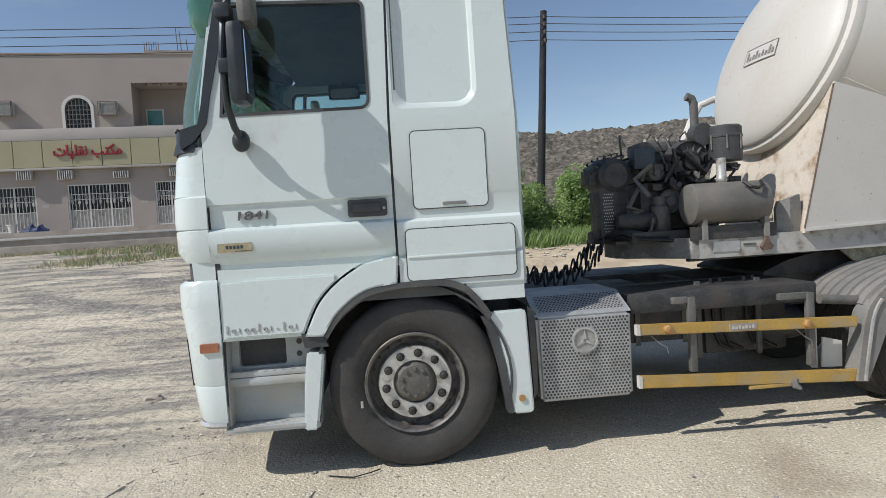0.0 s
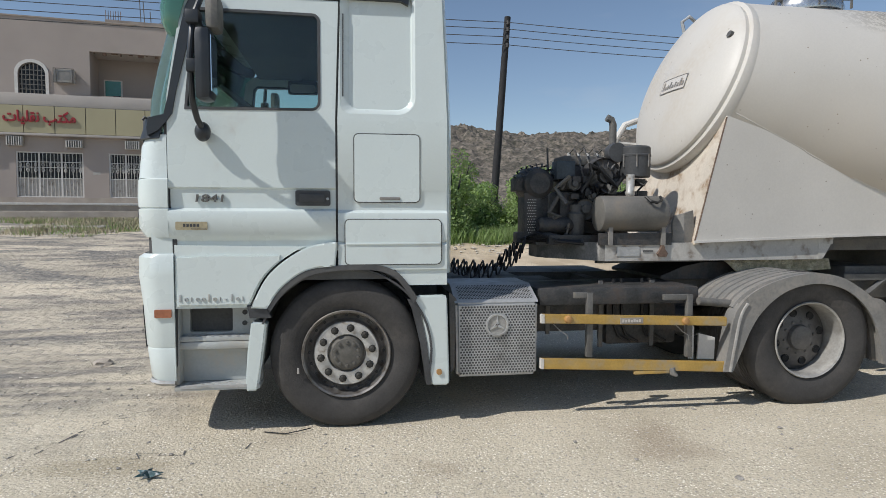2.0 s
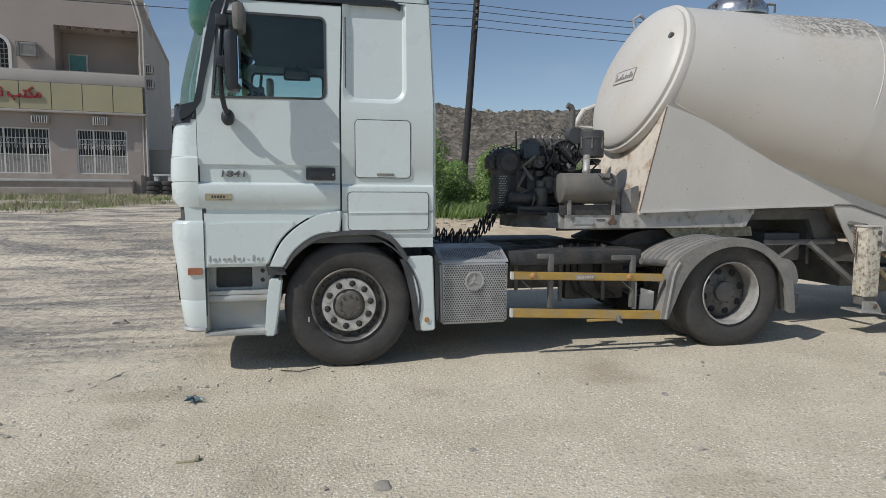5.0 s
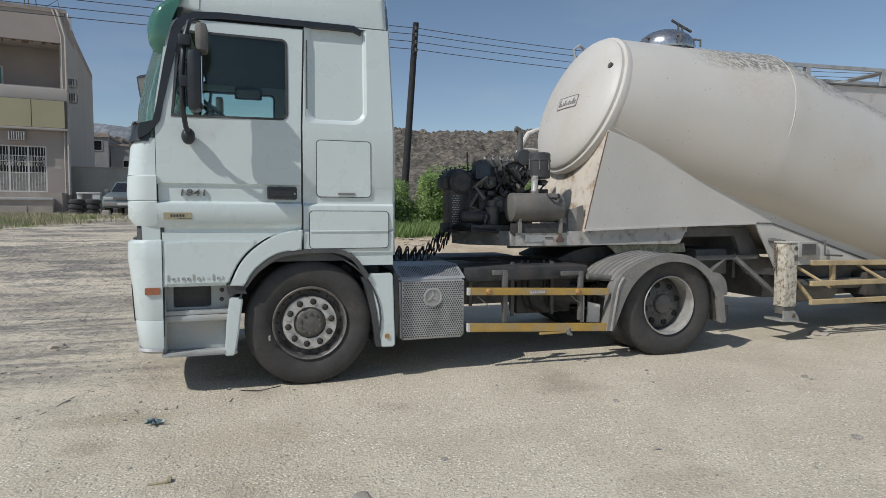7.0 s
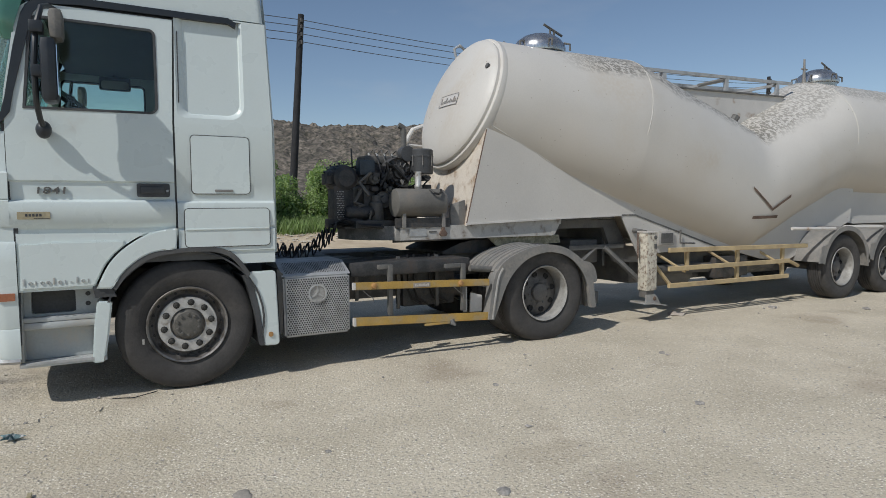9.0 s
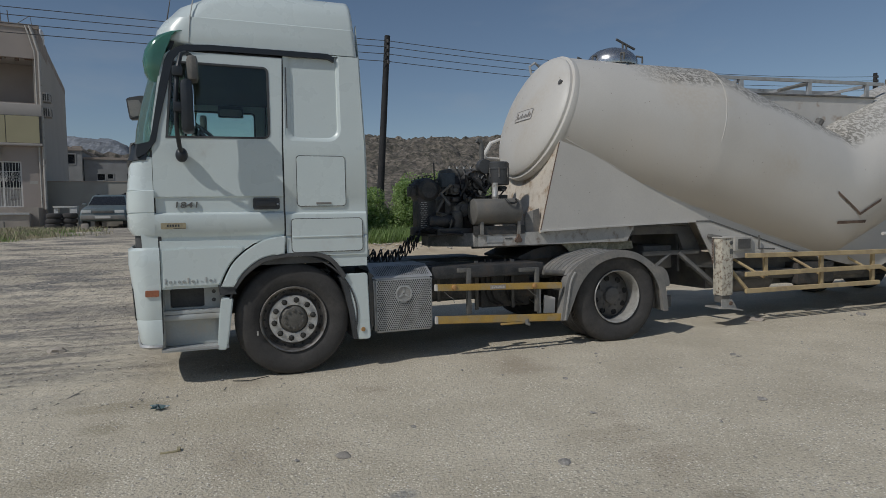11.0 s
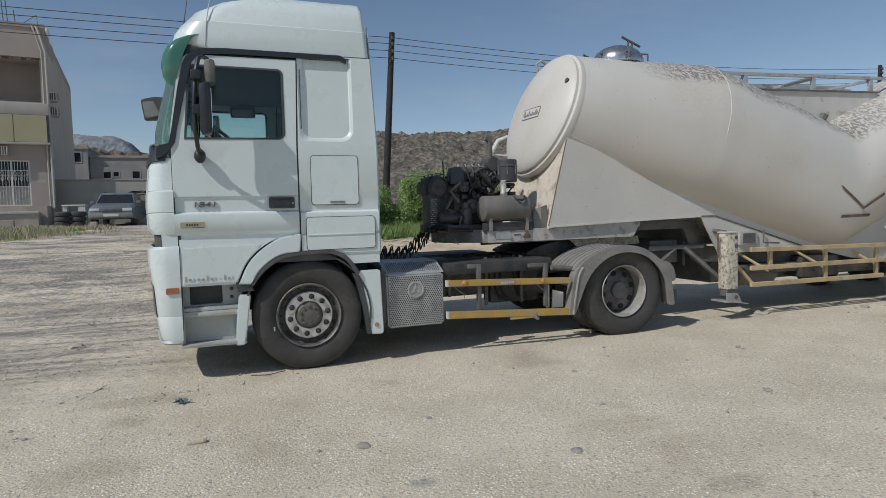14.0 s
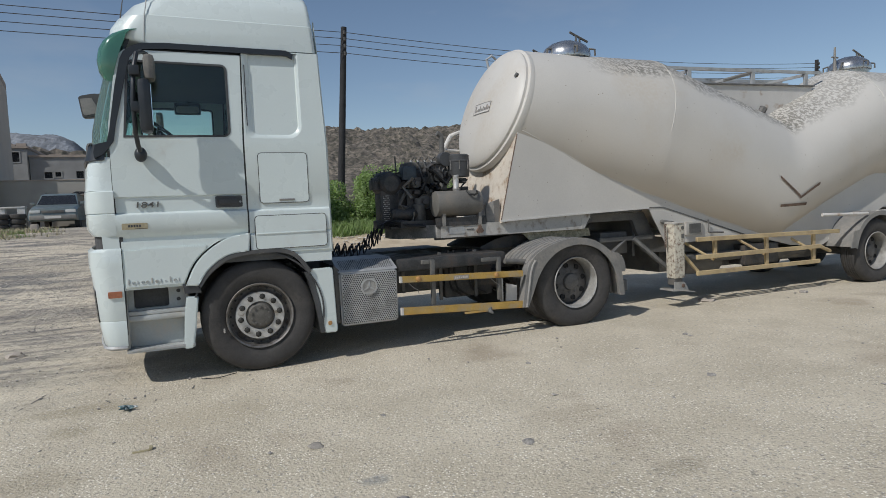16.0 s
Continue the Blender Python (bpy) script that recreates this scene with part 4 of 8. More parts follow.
def door_mirror(far):
    fix = mirror_y if far else (lambda b: b)
    bm = tube(bmesh.new(), [(-0.8, 0.02, 2.895), (-0.835, -0.06, 2.895), (-0.868, -0.14, 2.86), (-0.896, -0.24, 2.7), (-0.912, -0.27, 2.45), (-0.912, -0.23, 2.2), (-0.904, -0.15, 2.1), (-0.892, -0.08, 2.05)], 0.019, 10)
    arm = part("mirror_arm", fix(bm), GLOSS_BLACK, truck, "black tubular mirror arm")
    bm = bmesh.new()
    bmesh.ops.create_icosphere(bm, subdivisions=3, radius=0.055, matrix=Matrix.Translation((-0.895, -0.055, 2.035)) @ Matrix.Diagonal((0.9, 1, 1.15, 1)))
    part("arm_foot", fix(bm), GLOSS_BLACK, arm)
    bm = box(bmesh.new(), -0.872, -0.775, -0.36, -0.17, 2.19, 2.62, bevel=0.042)
    hs = part("mirror_housing", fix(bm), GLOSS_BLACK, arm)
    part("mirror_face", fix(nbox(-0.777, -0.772, -0.34, -0.19, 2.24, 2.57)), MIRROR, hs)
    bm = box(bmesh.new(), -0.82, -0.735, -0.3, -0.12, 2.62, 2.83, bevel=0.04)
    part("wide_mirror", fix(bm), POST_GREY, arm, "scuffed grey wide-angle mirror housing")
    for zz in (2.69, 2.4):
        part("arm_clamp", fix(nbox(-0.93, -0.85, -0.3, -0.2, zz - 0.04, zz + 0.04, bevel=0.012)), GLOSS_BLACK, arm)


door_mirror(False)
door_mirror(True)
bm = nprism(glide([(-1.615, 2.93), (-1.59, 2.96), (-1.34, 2.985), (-1.33, 2.76), (-1.555, 2.705), (-1.59, 2.735), (-1.615, 2.93)], 2)[:-1], 2.38, 2.5)
bmesh.ops.bevel(bm, geom=list(bm.edges), offset=0.012, segments=2, affect="EDGES")
fm = part("front_mirror", bm, LIP, truck, "dark-framed front mirror on an arm")
# this glass is painted dull grey in place of its reflection
part("mirror_glass", nprism([(-1.6, 2.92), (-1.48, 2.935), (-1.4, 2.77), (-1.55, 2.73), (-1.575, 2.75)], 2.372, 2.38), FENDER, fm)
part("mirror_stalk", ntube([(-1.05, 2.35, 2.98), (-1.25, 2.42, 2.99), (-1.42, 2.44, 2.96)], 0.014), BLACK, fm)
lm = part("lane_mirror", box(bmesh.new(), -0.6, -0.3, 2.3, 2.35, 2.75, 2.895, bevel=0.022), BLACK, truck, "small black-framed inside mirror")
# pale grey face stands in for what the small mirror reflects
part("mirror_glass", nprism(rounded(-0.58, -0.32, 2.765, 2.85, 0.03), 2.294, 2.3), AC_GREY, lm)
part("mirror_stem", ntube([(-0.45, 2.33, 2.88), (-0.45, 2.33, 2.95)], 0.012), BLACK, lm)
bm = tube(bmesh.new(), [(-1.25, 0.1, 2.07), (-1.262, 0.07, 2.125), (-1.278, 0.05, 2.135), (-1.292, 0.05, 2.115)], 0.009)
part("wiper_stub", bm, BLACK, truck)

# chassis
bm = bmesh.new()
for yy in (0.84, 1.6):
    box(bm, -1.1, 4.65, yy, yy + 0.06, 0.7, 0.95)
for xx in (1.0, 2.2, 3.1, 4.5):
    box(bm, xx, xx + 0.1, 0.9, 1.6, 0.75, 0.93)
part("frame", bm, CHASSIS, truck, "dark grimy chassis frame")
part("front_axle", ntube([(0, 0.3, 0.5), (0, 0.5, 0.42), (0, 2.0, 0.42), (0, 2.2, 0.5)], 0.07), CHASSIS, truck)
part("rear_axle", ntube([(3.6, 0.3, 0.51), (3.6, 0.9, 0.51), (3.6, 1.1, 0.51), (3.6, 1.25, 0.51), (3.6, 1.4, 0.51), (3.6, 1.6, 0.51), (3.6, 2.2, 0.51)], [0.1, 0.1, 0.15, 0.24, 0.15, 0.1, 0.1], 14), CHASSIS, truck)
part("engine_block", box(bmesh.new(), -0.9, 0.85, 0.95, 1.55, 0.5, 0.94, bevel=0.04), CHASSIS, truck)
part("gearbox", box(bmesh.new(), 0.85, 1.9, 1.0, 1.5, 0.5, 0.93, bevel=0.06), CHASSIS, truck)
part("prop_shaft", ntube([(1.9, 1.25, 0.72), (3.4, 1.25, 0.55)], 0.06), CHASSIS, truck)
bm = box(bmesh.new(), 0.72, 1.5, 0.85, 1.65, 0.952, 0.97, bevel=0.006)
part("catwalk", bm, CHASSIS, truck)
bm = box(bmesh.new(), 1.46, 2.12, 0.56, 0.83, 0.55, 0.94, bevel=0.05)
part("fuel_tank", bm, GREASE, truck, "dark fuel tank behind the side bars")
part("side_cover", box(bmesh.new(), 1.46, 2.78, 0.28, 0.835, 0.81, 0.945, bevel=0.025), GREASE, truck)
part("battery_box", box(bmesh.new(), 2.15, 2.78, 0.62, 0.83, 0.42, 0.92, bevel=0.03), GREASE, truck)
# unseen far-side box, added to shade the ground under the chassis
part("far_tank", box(bmesh.new(), 0.85, 2.7, 1.75, 2.4, 0.36, 0.95, bevel=0.08), CHASSIS, truck)
for xx in (2.05, 2.5):
    part("hanger_strap", nbox(xx, xx + 0.035, 0.54, 0.56, 0.42, 0.97), CHASSIS, truck)
for xx in (2.25, 2.5):
    part("air_reservoir", lathe(bmesh.new(), [(0.001, -0.3), (0.09, -0.29), (0.12, -0.25), (0.12, 0.25), (0.09, 0.29), (0.001, 0.3)], (xx + 0.15, 0.72, 0.84 if xx < 2.4 else 0.6), 20, "x"), GREASE, truck)
for k, x0 in enumerate((2.2, 2.27, 2.45, 2.52)):
    bm = tube(bmesh.new(), [(x0, 0.6, 0.98), (x0 + 0.005, 0.6, 0.85), (x0 + 0.01, 0.6, 0.6), (x0 + 0.05, 0.6, 0.5), (x0 + 0.16, 0.61, 0.44)], 0.013, 6)
    part("hose", bm, HOSE, truck)
for xx in (1.6, 1.95):
    part("tank_strap", nbox(xx, xx + 0.035, 0.55, 0.56, 0.54, 0.945), CHASSIS, truck)
# fifth wheel
bm = nprism([(2.7, 0.98), (2.9, 1.06), (3.1, 1.1), (3.75, 1.1), (4.1, 1.04), (4.1, 0.95), (2.7, 0.952)], 0.75, 1.75)
part("fifth_wheel", bm, GREASE, truck, "greasy coupling plate")

# silencer box with a perforated front
bm = nprism([(0.79, 0.335), (1.385, 0.335), (1.39, 0.875), (0.78, 0.875)], 0.09, 0.75)
bmesh.ops.bevel(bm, geom=list(bm.edges), offset=0.02, segments=3, affect="EDGES")
bx = part("silencer_box", bm, ALU, truck, "perforated dull aluminium exhaust box")
bm = strip(bmesh.new(), [[(x, 0.105, 0.872), (x, 0.115, 0.885), (x, 0.34, 0.985), (x, 0.75, 0.985), (x, 0.75, 0.87)] for x in (0.775, 1.395)], True)
top = part("box_top", bm, ALU, bx)
bm = bmesh.new()


def hole(b, c, ux, uy, r):
    vs_ = [b.verts.new(Vector(c) + Vector(ux) * (r * math.cos(t)) + Vector(uy) * (r * math.sin(t))) for t in [math.pi / 3 * k for k in range(6)]]
    b.faces.new(vs_)


for j in range(26):
    for i in range(25):
        x, z = 0.818 + i * 0.0222 + (j % 2) * 0.0111, 0.362 + j * 0.0192
        if x < 1.365 and (x - 1.084) ** 2 + (z - 0.71) ** 2 > 0.0076:
            hole(bm, (x, 0.0885, z), (1, 0, 0), (0, 0, 1), 0.0082)
for j in range(10):
    for i in range(25):
        x, q = 0.818 + i * 0.0222 + (j % 2) * 0.0111, 0.03 + j * 0.02
        hole(bm, (x, 0.113 + q * 0.912, 0.8875 + q * 0.405), (1, 0, 0), (0, 0.914, 0.405), 0.0075)
tagged(part("perforation", bm, GAP, bx, smooth=False), kind="stuff")
bm = lathe(bmesh.new(), [(0.07, 0.088), (0.071, 0.078), (0.082, 0.078), (0.083, 0.088)], (1.084, 0, 0.71), 36)
for t in (90, 210, 330):
    c_, s_ = math.cos(radians(t)), math.sin(radians(t))
    prism(bm, [(1.084 + 0.072 * c_, 0.71 + 0.072 * s_), (1.084 - 0.012 * s_, 0.71 + 0.012 * c_), (1.084 + 0.012 * s_, 0.71 - 0.012 * c_)], 0.08, 0.0885)
part("round_emblem", bm, ALU, bx)
part("emblem_disc", lathe(bmesh.new(), [(0.001, 0.0875), (0.075, 0.0875), (0.076, 0.089)], (1.084, 0, 0.71), 30), RIM_PALE, bx)
part("box_bracket", nprism([(0.735, 0.95), (0.79, 0.9), (0.775, 0.4), (0.75, 0.36)], 0.12, 0.75), CHASSIS, truck)

# side guard of the tractor
for z0, z1, drop, nm in ((0.722, 0.79, 0.054, "upper"), (0.388, 0.466, 0.074, "lower")):
    bm = strip(bmesh.new(), [[(x, 0.03, z0 - s_), (x, 0.03, z1 - s_), (x, 0.065, z1 - s_), (x, 0.065, z0 - s_)] for x, s_ in ((1.405, 0.0), (2.86, drop))], True)
    bmesh.ops.bevel(bm, geom=list(bm.edges), offset=0.006, segments=2, affect="EDGES")
    gr = part("guard_rail", bm, YELLOW, truck, "yellow painted side guard rail")
    if nm == "upper":
        for xx, zz in ((1.60, 0.749), (2.52, 0.715)):
            bm = lathe(bmesh.new(), [(0.001, 0.004), (0.022, 0.008), (0.028, 0.018), (0.03, 0.03)], (xx, 0, zz), 16)
            part("reflector", bm, AMBER_DULL, gr, "round amber reflector")
        bm = box(bmesh.new(), 2.0, 2.18, 0.026, 0.03, 0.705, 0.75)
        part("sticker", bm, CONCRETE, gr, "scuffed white sticker")
        bm = bmesh.new()
        for k in range(7):
            box(bm, 2.015 + k * 0.022, 2.03 + k * 0.022, 0.0235, 0.026, 0.716, 0.738 - 0.006 * (k % 2))
        part("sticker_marks", bm, WALL_LIGHT, gr)
    part("rail_end", nbox(1.398, 1.42, 0.026, 0.068, z0 + 0.002, z1 - 0.002), TANK_FRAME, gr, "pale bare rail end")
for xx, x0, zt, zb in ((1.76, 1.665, 0.935, 0.455), (2.555, 2.375, 0.908, 0.43)):
    bm = box(bmesh.new(), xx, xx + 0.045, 0.066, 0.11, zb, zt, bevel=0.006)
    box(bm, x0, xx + 0.045, 0.08, 0.12, zt - 0.042, zt, bevel=0.006)
    part("guard_post", bm, POST_GREY, truck)
sh = part("step_hook", nbox(2.12, 2.4, 0.03, 0.06, 0.32, 0.345, bevel=0.006), YELLOW, truck)
part("hook_bolt", ntube([(2.42, 0.045, 0.36), (2.43, 0.04, 0.32), (2.46, 0.03, 0.3)], [0.03, 0.024, 0.012], 7), FENDER, sh)
for xx, zz in ((1.5, 0.71), (2.46, 0.68)):
    part("loose_cable", ntube([(xx, 0.06, zz), (xx + 0.05, 0.05, zz - 0.05), (xx + 0.1, 0.055, zz - 0.08), (xx + 0.11, 0.06, zz - 0.12)], 0.004, 5), FENDER, truck)
part("valve_plate", nprism([(2.69, 0.395), (2.83, 0.39), (2.835, 0.56), (2.7, 0.595)], 0.14, 0.155), IRON_WHITE, truck)
part("plate_post", nbox(2.615, 2.645, 0.12, 0.15, 0.4, 0.66), ALU, truck)


# rear mudguard, ribbed on top
def mudguard(parent, cx, cz, r, y0, y1, a0, a1, mat, ribs=True, lip=0.035):
    n = 40
    ys = [y0, y0 + 0.004, y0 + 0.03]
    hs = [-lip, 0.0, 0.004]
    k = 0
    y = y0 + 0.06
    while ribs and y < y1 - 0.08:
        ys += [y, y + 0.008, y + 0.064, y + 0.072]
        hs += [-0.008, 0.018, 0.018, -0.008]
        y += 0.085
    ys += [y1]
    hs += [0.004]
    rings = []
    for i in range(n + 1):
        t = radians(a0 + (a1 - a0) * i / n)
        rings.append([(cx + (r + h) * math.cos(t), yy, cz + (r + h) * math.sin(t)) for yy, h in zip(ys, hs)])
    return part("mudguard", thick(strip(bmesh.new(), rings, False, False), 0.012), mat, parent)


def curved_guard(outline, y0, y1, ribs=True):
    """A mudguard drawn along an outline of x and z, ribbed along its top."""
    line = [Vector((q[0], 0, q[1])) for q in outline]
    ys, hs, y = [y0, y0 + 0.004, y0 + 0.03], [-0.02, 0.0, 0.004], y0 + 0.06
    while ribs and y < y1 - 0.08:
        ys += [y, y + 0.008, y + 0.064, y + 0.072]
        hs += [-0.008, 0.016, 0.016, -0.008]
        y += 0.085
    ys, hs, rings = ys + [y1], hs + [0.004], []
    for k, q in enumerate(line):
        way = line[min(k + 1, len(line) - 1)] - line[max(k - 1, 0)]
        up = Vector((-way.z, 0, way.x)).normalized()
        rings.append([q + up * (h - 0.018) + Vector((0, yy, 0)) for yy, h in zip(ys, hs)])
    return thick(strip(bmesh.new(), rings, False, False), 0.012)


ARCH_OUT = glide([(2.83, 0.322), (2.868, 0.55), (2.915, 0.765), (3.025, 0.9), (3.2, 0.99), (3.4, 1.045), (3.598, 1.064), (3.8, 1.03), (3.96, 0.95), (4.1, 0.85), (4.185, 0.755), (4.238, 0.55), (4.266, 0.33)], 4)
ARCH_IN = glide([(2.904, 0.316), (2.985, 0.5), (3.042, 0.632), (3.125, 0.76), (3.25, 0.875), (3.4, 0.95), (3.597, 0.982), (3.8, 0.948), (3.95, 0.865), (4.075, 0.73), (4.158, 0.55), (4.2, 0.332)], 4)
mg = part("mudguard", curved_guard(ARCH_OUT[9:], 0.02, 0.68), FENDER, truck, "ribbed grey plastic mudguard")
part("front_flap", curved_guard(ARCH_OUT[:11], 0.02, 0.15, False), FENDER, mg)
part("mudguard_face", nprism(ARCH_OUT + ARCH_IN[::-1], 0.008, 0.026), FENDER, mg)
part("guard_fold", ntube([(q[0] + 0.05, 0.006, q[1]) for q in ARCH_OUT[:11]], 0.012, 6), RIM_PALE, mg)
part("guard_end", nbox(4.26, 4.34, 0.06, 0.3, 0.36, 0.5), CHASSIS, mg)
part("spray_lobe", nprism(glide([(4.1, 0.85), (4.24, 0.84), (4.33, 0.76), (4.36, 0.62), (4.3, 0.6), (4.24, 0.6)], 3), 0.1, 0.45), FENDER, mg)
part("mudguard_bracket", ntube([(2.7, 0.16, 0.845), (2.99, 0.16, 0.815)], 0.032, 12), POST_GREY, mg)
mg2 = mudguard(truck, 3.6, 0.5, 0.61, 1.82, 2.48, 178, -18, FENDER)
wheel(truck, 0.006, 0.032, 0.542, 0.522, 1, True, "steel front wheel with ten nuts")
wheel(truck, 0.022, 2.45, 0.538, 0.52, -1, True)
wheel(truck, 3.6, 0.055, 0.53, 0.515, 1, False, "deep-dished rear wheel", grow=1.09)
wheel(truck, 3.6, 0.72, 0.515, 0.51, -1, False)
wheel(truck, 3.6, 2.445, 0.515, 0.51, -1, False)
wheel(truck, 3.6, 1.78, 0.515, 0.51, 1, False)
# weights clipped to the front rim
part("balance_weight", nbox(-0.33, -0.315, 0.024, 0.03, 0.42, 0.46), RIM_LIGHT, truck)

# coiled air lines sagging from cab to trailer
SAG = [(0.72, 1.16), (0.8, 1.1), (0.92, 1.06), (1.06, 1.02), (1.2, 1.02), (1.34, 1.06), (1.44, 1.14), (1.5, 1.22), (1.53, 1.3)]
for k, (yy, dz, turns) in enumerate(((0.9, 0.0, 15), (1.06, 0.025, 13), (1.22, 0.0, 14))):
    pts = []
    for i in range(260):
        f = i / 259 * (len(SAG) - 1.001)
        j, u = int(f), f - int(f)
        x, z = (SAG[j][0] * (1 - u) + SAG[j + 1][0] * u, SAG[j][1] * (1 - u) + SAG[j + 1][1] * u)
        a = i / 259 * 2 * math.pi * turns
        r = 0.055 + 0.012 * math.sin(f * 2.1 + k)
        pts.append((x + 0.02 * math.sin(a + 1), yy + r * math.cos(a), z + dz + r * math.sin(a)))
    part("coiled_hose", ntube(pts, 0.0085, 5), HOSE, truck)


# ---- the tank trailer ----
trailer = thing("tank_trailer", (7.0, 1.25, 0), "cream V-shaped bulk cement tank trailer, dusty and stained", "trailer")
YC = 1.25


def tank_skin():
    """The vessel: slanted rings from the front head through the valley to the rear."""
    keys = [((3.535, 3.478), (2.957, 1.933), 0.82), ((4.3, 3.465), (3.68, 1.77), 0.89), ((5.66, 3.47), (4.98, 1.36), 1.04), ((5.8, 3.43), (5.1, 1.33), 1.04), ((6.85, 3.09), (6.2, 0.985), 1.05), ((7.97, 2.735), (7.45, 0.62), 1.04),
            ((9.05, 3.17), (8.6, 1.1), 1.03), ((9.72, 3.5), (9.7, 1.5), 1.03), ((9.85, 3.54), (9.9, 1.54), 1.03), ((11.8, 3.56), (11.9, 1.5), 1.03), ((13.4, 3.56), (13.4, 1.5), 1.03)]
    fine = []
    for a, b in zip(keys, keys[1:]):
        n = 5
        for k in range(n):
            f = k / n
            mix = lambda p, q: p + (q - p) * f
            fine.append(((mix(a[0][0], b[0][0]), mix(a[0][1], b[0][1])), (mix(a[1][0], b[1][0]), mix(a[1][1], b[1][1])), mix(a[2], b[2])))
    fine.append(keys[-1])
    rings = []
    for (tx, tz), (bx_, bz), hw in fine:
        ring, full = [], 2 / (2 + 0.6 * min(1.0, max(0.0, (tx - 3.6) / 1.2)))
        for k in range(64):
            t = 2 * math.pi * k / 64
            c, s = math.cos(t), math.sin(t)
            if c < 0:
                c, s = -abs(c) ** full, math.copysign(abs(s) ** full, s)
            ring.append(((tx + bx_) / 2 + (tx - bx_) / 2 * c, YC + hw * s, (tz + bz) / 2 + (tz - bz) / 2 * c))
        rings.append(ring)
    return strip(bmesh.new(), rings, True)


def tank_material():
    """Cream paint with dried cement lying on what faces up."""
    m = TANK.copy()
    m.name = "tank_paint_with_cement"
    n, l = m.node_tree.nodes, m.node_tree.links
    bsdf = n["Principled BSDF"]
    old = bsdf.inputs["Base Color"].links[0].from_socket
    geo = n.new("ShaderNodeNewGeometry")
    sep, pos = n.new("ShaderNodeSeparateXYZ"), n.new("ShaderNodeSeparateXYZ")
    l.new(geo.outputs["Normal"], sep.inputs[0])
    l.new(geo.outputs["Position"], pos.inputs[0])

    def rng(src, lo, hi):
        r = n.new("ShaderNodeMapRange")
        r.inputs[1].default_value, r.inputs[2].default_value = lo, hi
        l.new(src, r.inputs[0])
        return r.outputs[0]

    def op(kind, a, b):
        x = n.new("ShaderNodeMath")
        x.operation = kind
        for k, v in enumerate((a, b)):
            if isinstance(v, (int, float)):
                x.inputs[k].default_value = v
            else:
                l.new(v, x.inputs[k])
        return x.outputs[0]

    mp = n.new("ShaderNodeVectorMath")
    mp.operation = "MULTIPLY"
    mp.inputs[1].default_value = (6.5, 5, 5)
    l.new(geo.outputs["Position"], mp.inputs[0])
    t1 = n.new("ShaderNodeTexNoise")
    t1.inputs["Scale"].default_value, t1.inputs["Detail"].default_value, t1.inputs["Roughness"].default_value = 3.6, 12, 0.68
    l.new(mp.outputs[0], t1.inputs["Vector"])
    t2 = n.new("ShaderNodeTexNoise")
    t2.inputs["Scale"].default_value, t2.inputs["Detail"].default_value = 0.8, 3
    l.new(geo.outputs["Position"], t2.inputs["Vector"])
    up = rng(op("ADD", sep.outputs["Z"], op("MULTIPLY", op("SUBTRACT", t2.outputs["Fac"], 0.5), 0.5)), 0.6, 0.72)
    f = op("MULTIPLY", op("MULTIPLY", up, rng(pos.outputs["X"], 4.2, 4.9)), rng(t1.outputs["Fac"], 0.47, 0.52))
    mix = n.new("ShaderNodeMix")
    mix.data_type = "RGBA"
    l.new(op("MULTIPLY", f, op("SUBTRACT", 0.95, op("MULTIPLY", rng(pos.outputs["X"], 8.0, 9.0), 0.35))), mix.inputs["Factor"])
    l.new(old, mix.inputs["A"])
    mix.inputs["B"].default_value = (0.21, 0.195, 0.165, 1)
    # browner where the surface faces down
    overlay = n.new("ShaderNodeMix")
    overlay.data_type = "RGBA"
    l.new(op("MULTIPLY", rng(op("ADD", op("MULTIPLY", sep.outputs["Z"], -1.0), t2.outputs["Fac"]), 0.35, 1.35), 0.8), overlay.inputs["Factor"])
    l.new(mix.outputs["Result"], overlay.inputs["A"])
    overlay.inputs["B"].default_value = (0.52, 0.455, 0.375, 1)
    l.new(overlay.outputs["Result"], bsdf.inputs["Base Color"])
    return m


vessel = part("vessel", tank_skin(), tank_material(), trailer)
# domed front head with its rim
HC, HN = Vector((3.255, YC, 2.705)), Vector((-0.937, 0, 0.35)).normalized()
HU = Vector((0.35, 0, 0.937)).normalized()


def head_ring(r, out, seg=64):
    return [HC + HN * out + HU * (r * math.cos(2 * math.pi * k / seg)) + Vector((0, 1, 0)) * (r * math.sin(2 * math.pi * k / seg)) for k in range(seg)]


def dome(r):
    """How far the head stands out at a radius."""
    return 0.05 + 0.19 * math.sqrt(max(0.0, 1 - (r / 0.8) ** 2))


bm = strip(bmesh.new(), [head_ring(0.79, -0.02)] + [head_ring(r, dome(r)) for r in (0.79, 0.78, 0.76, 0.72, 0.66, 0.56, 0.44, 0.3, 0.15, 0.02)], True)
hd = part("front_head", bm, TANK, trailer)
bm = strip(bmesh.new(), [head_ring(r, o) for r, o in ((0.79, -0.05), (0.825, -0.045), (0.832, 0.0), (0.825, 0.035), (0.79, 0.045))], True, False)
part("head_rim", bm, TANK, hd)
U2 = Vector((0, 1, 0))
def on_head(u, v, out=0.0):
    return HC + HN * (dome(math.hypot(u, v)) + out) + U2 * u + HU * v
bm = bmesh.new()
rows = [[on_head(u, v, 0.006) for u in np.linspace(-0.30, 0.10, 6)] for v in (-0.14, 0.0)]
strip(bm, rows, False, False)
pl = part("name_plate", bm, TANK_FRAME, hd, "worn name plate with illegible marks")
bm = bmesh.new()
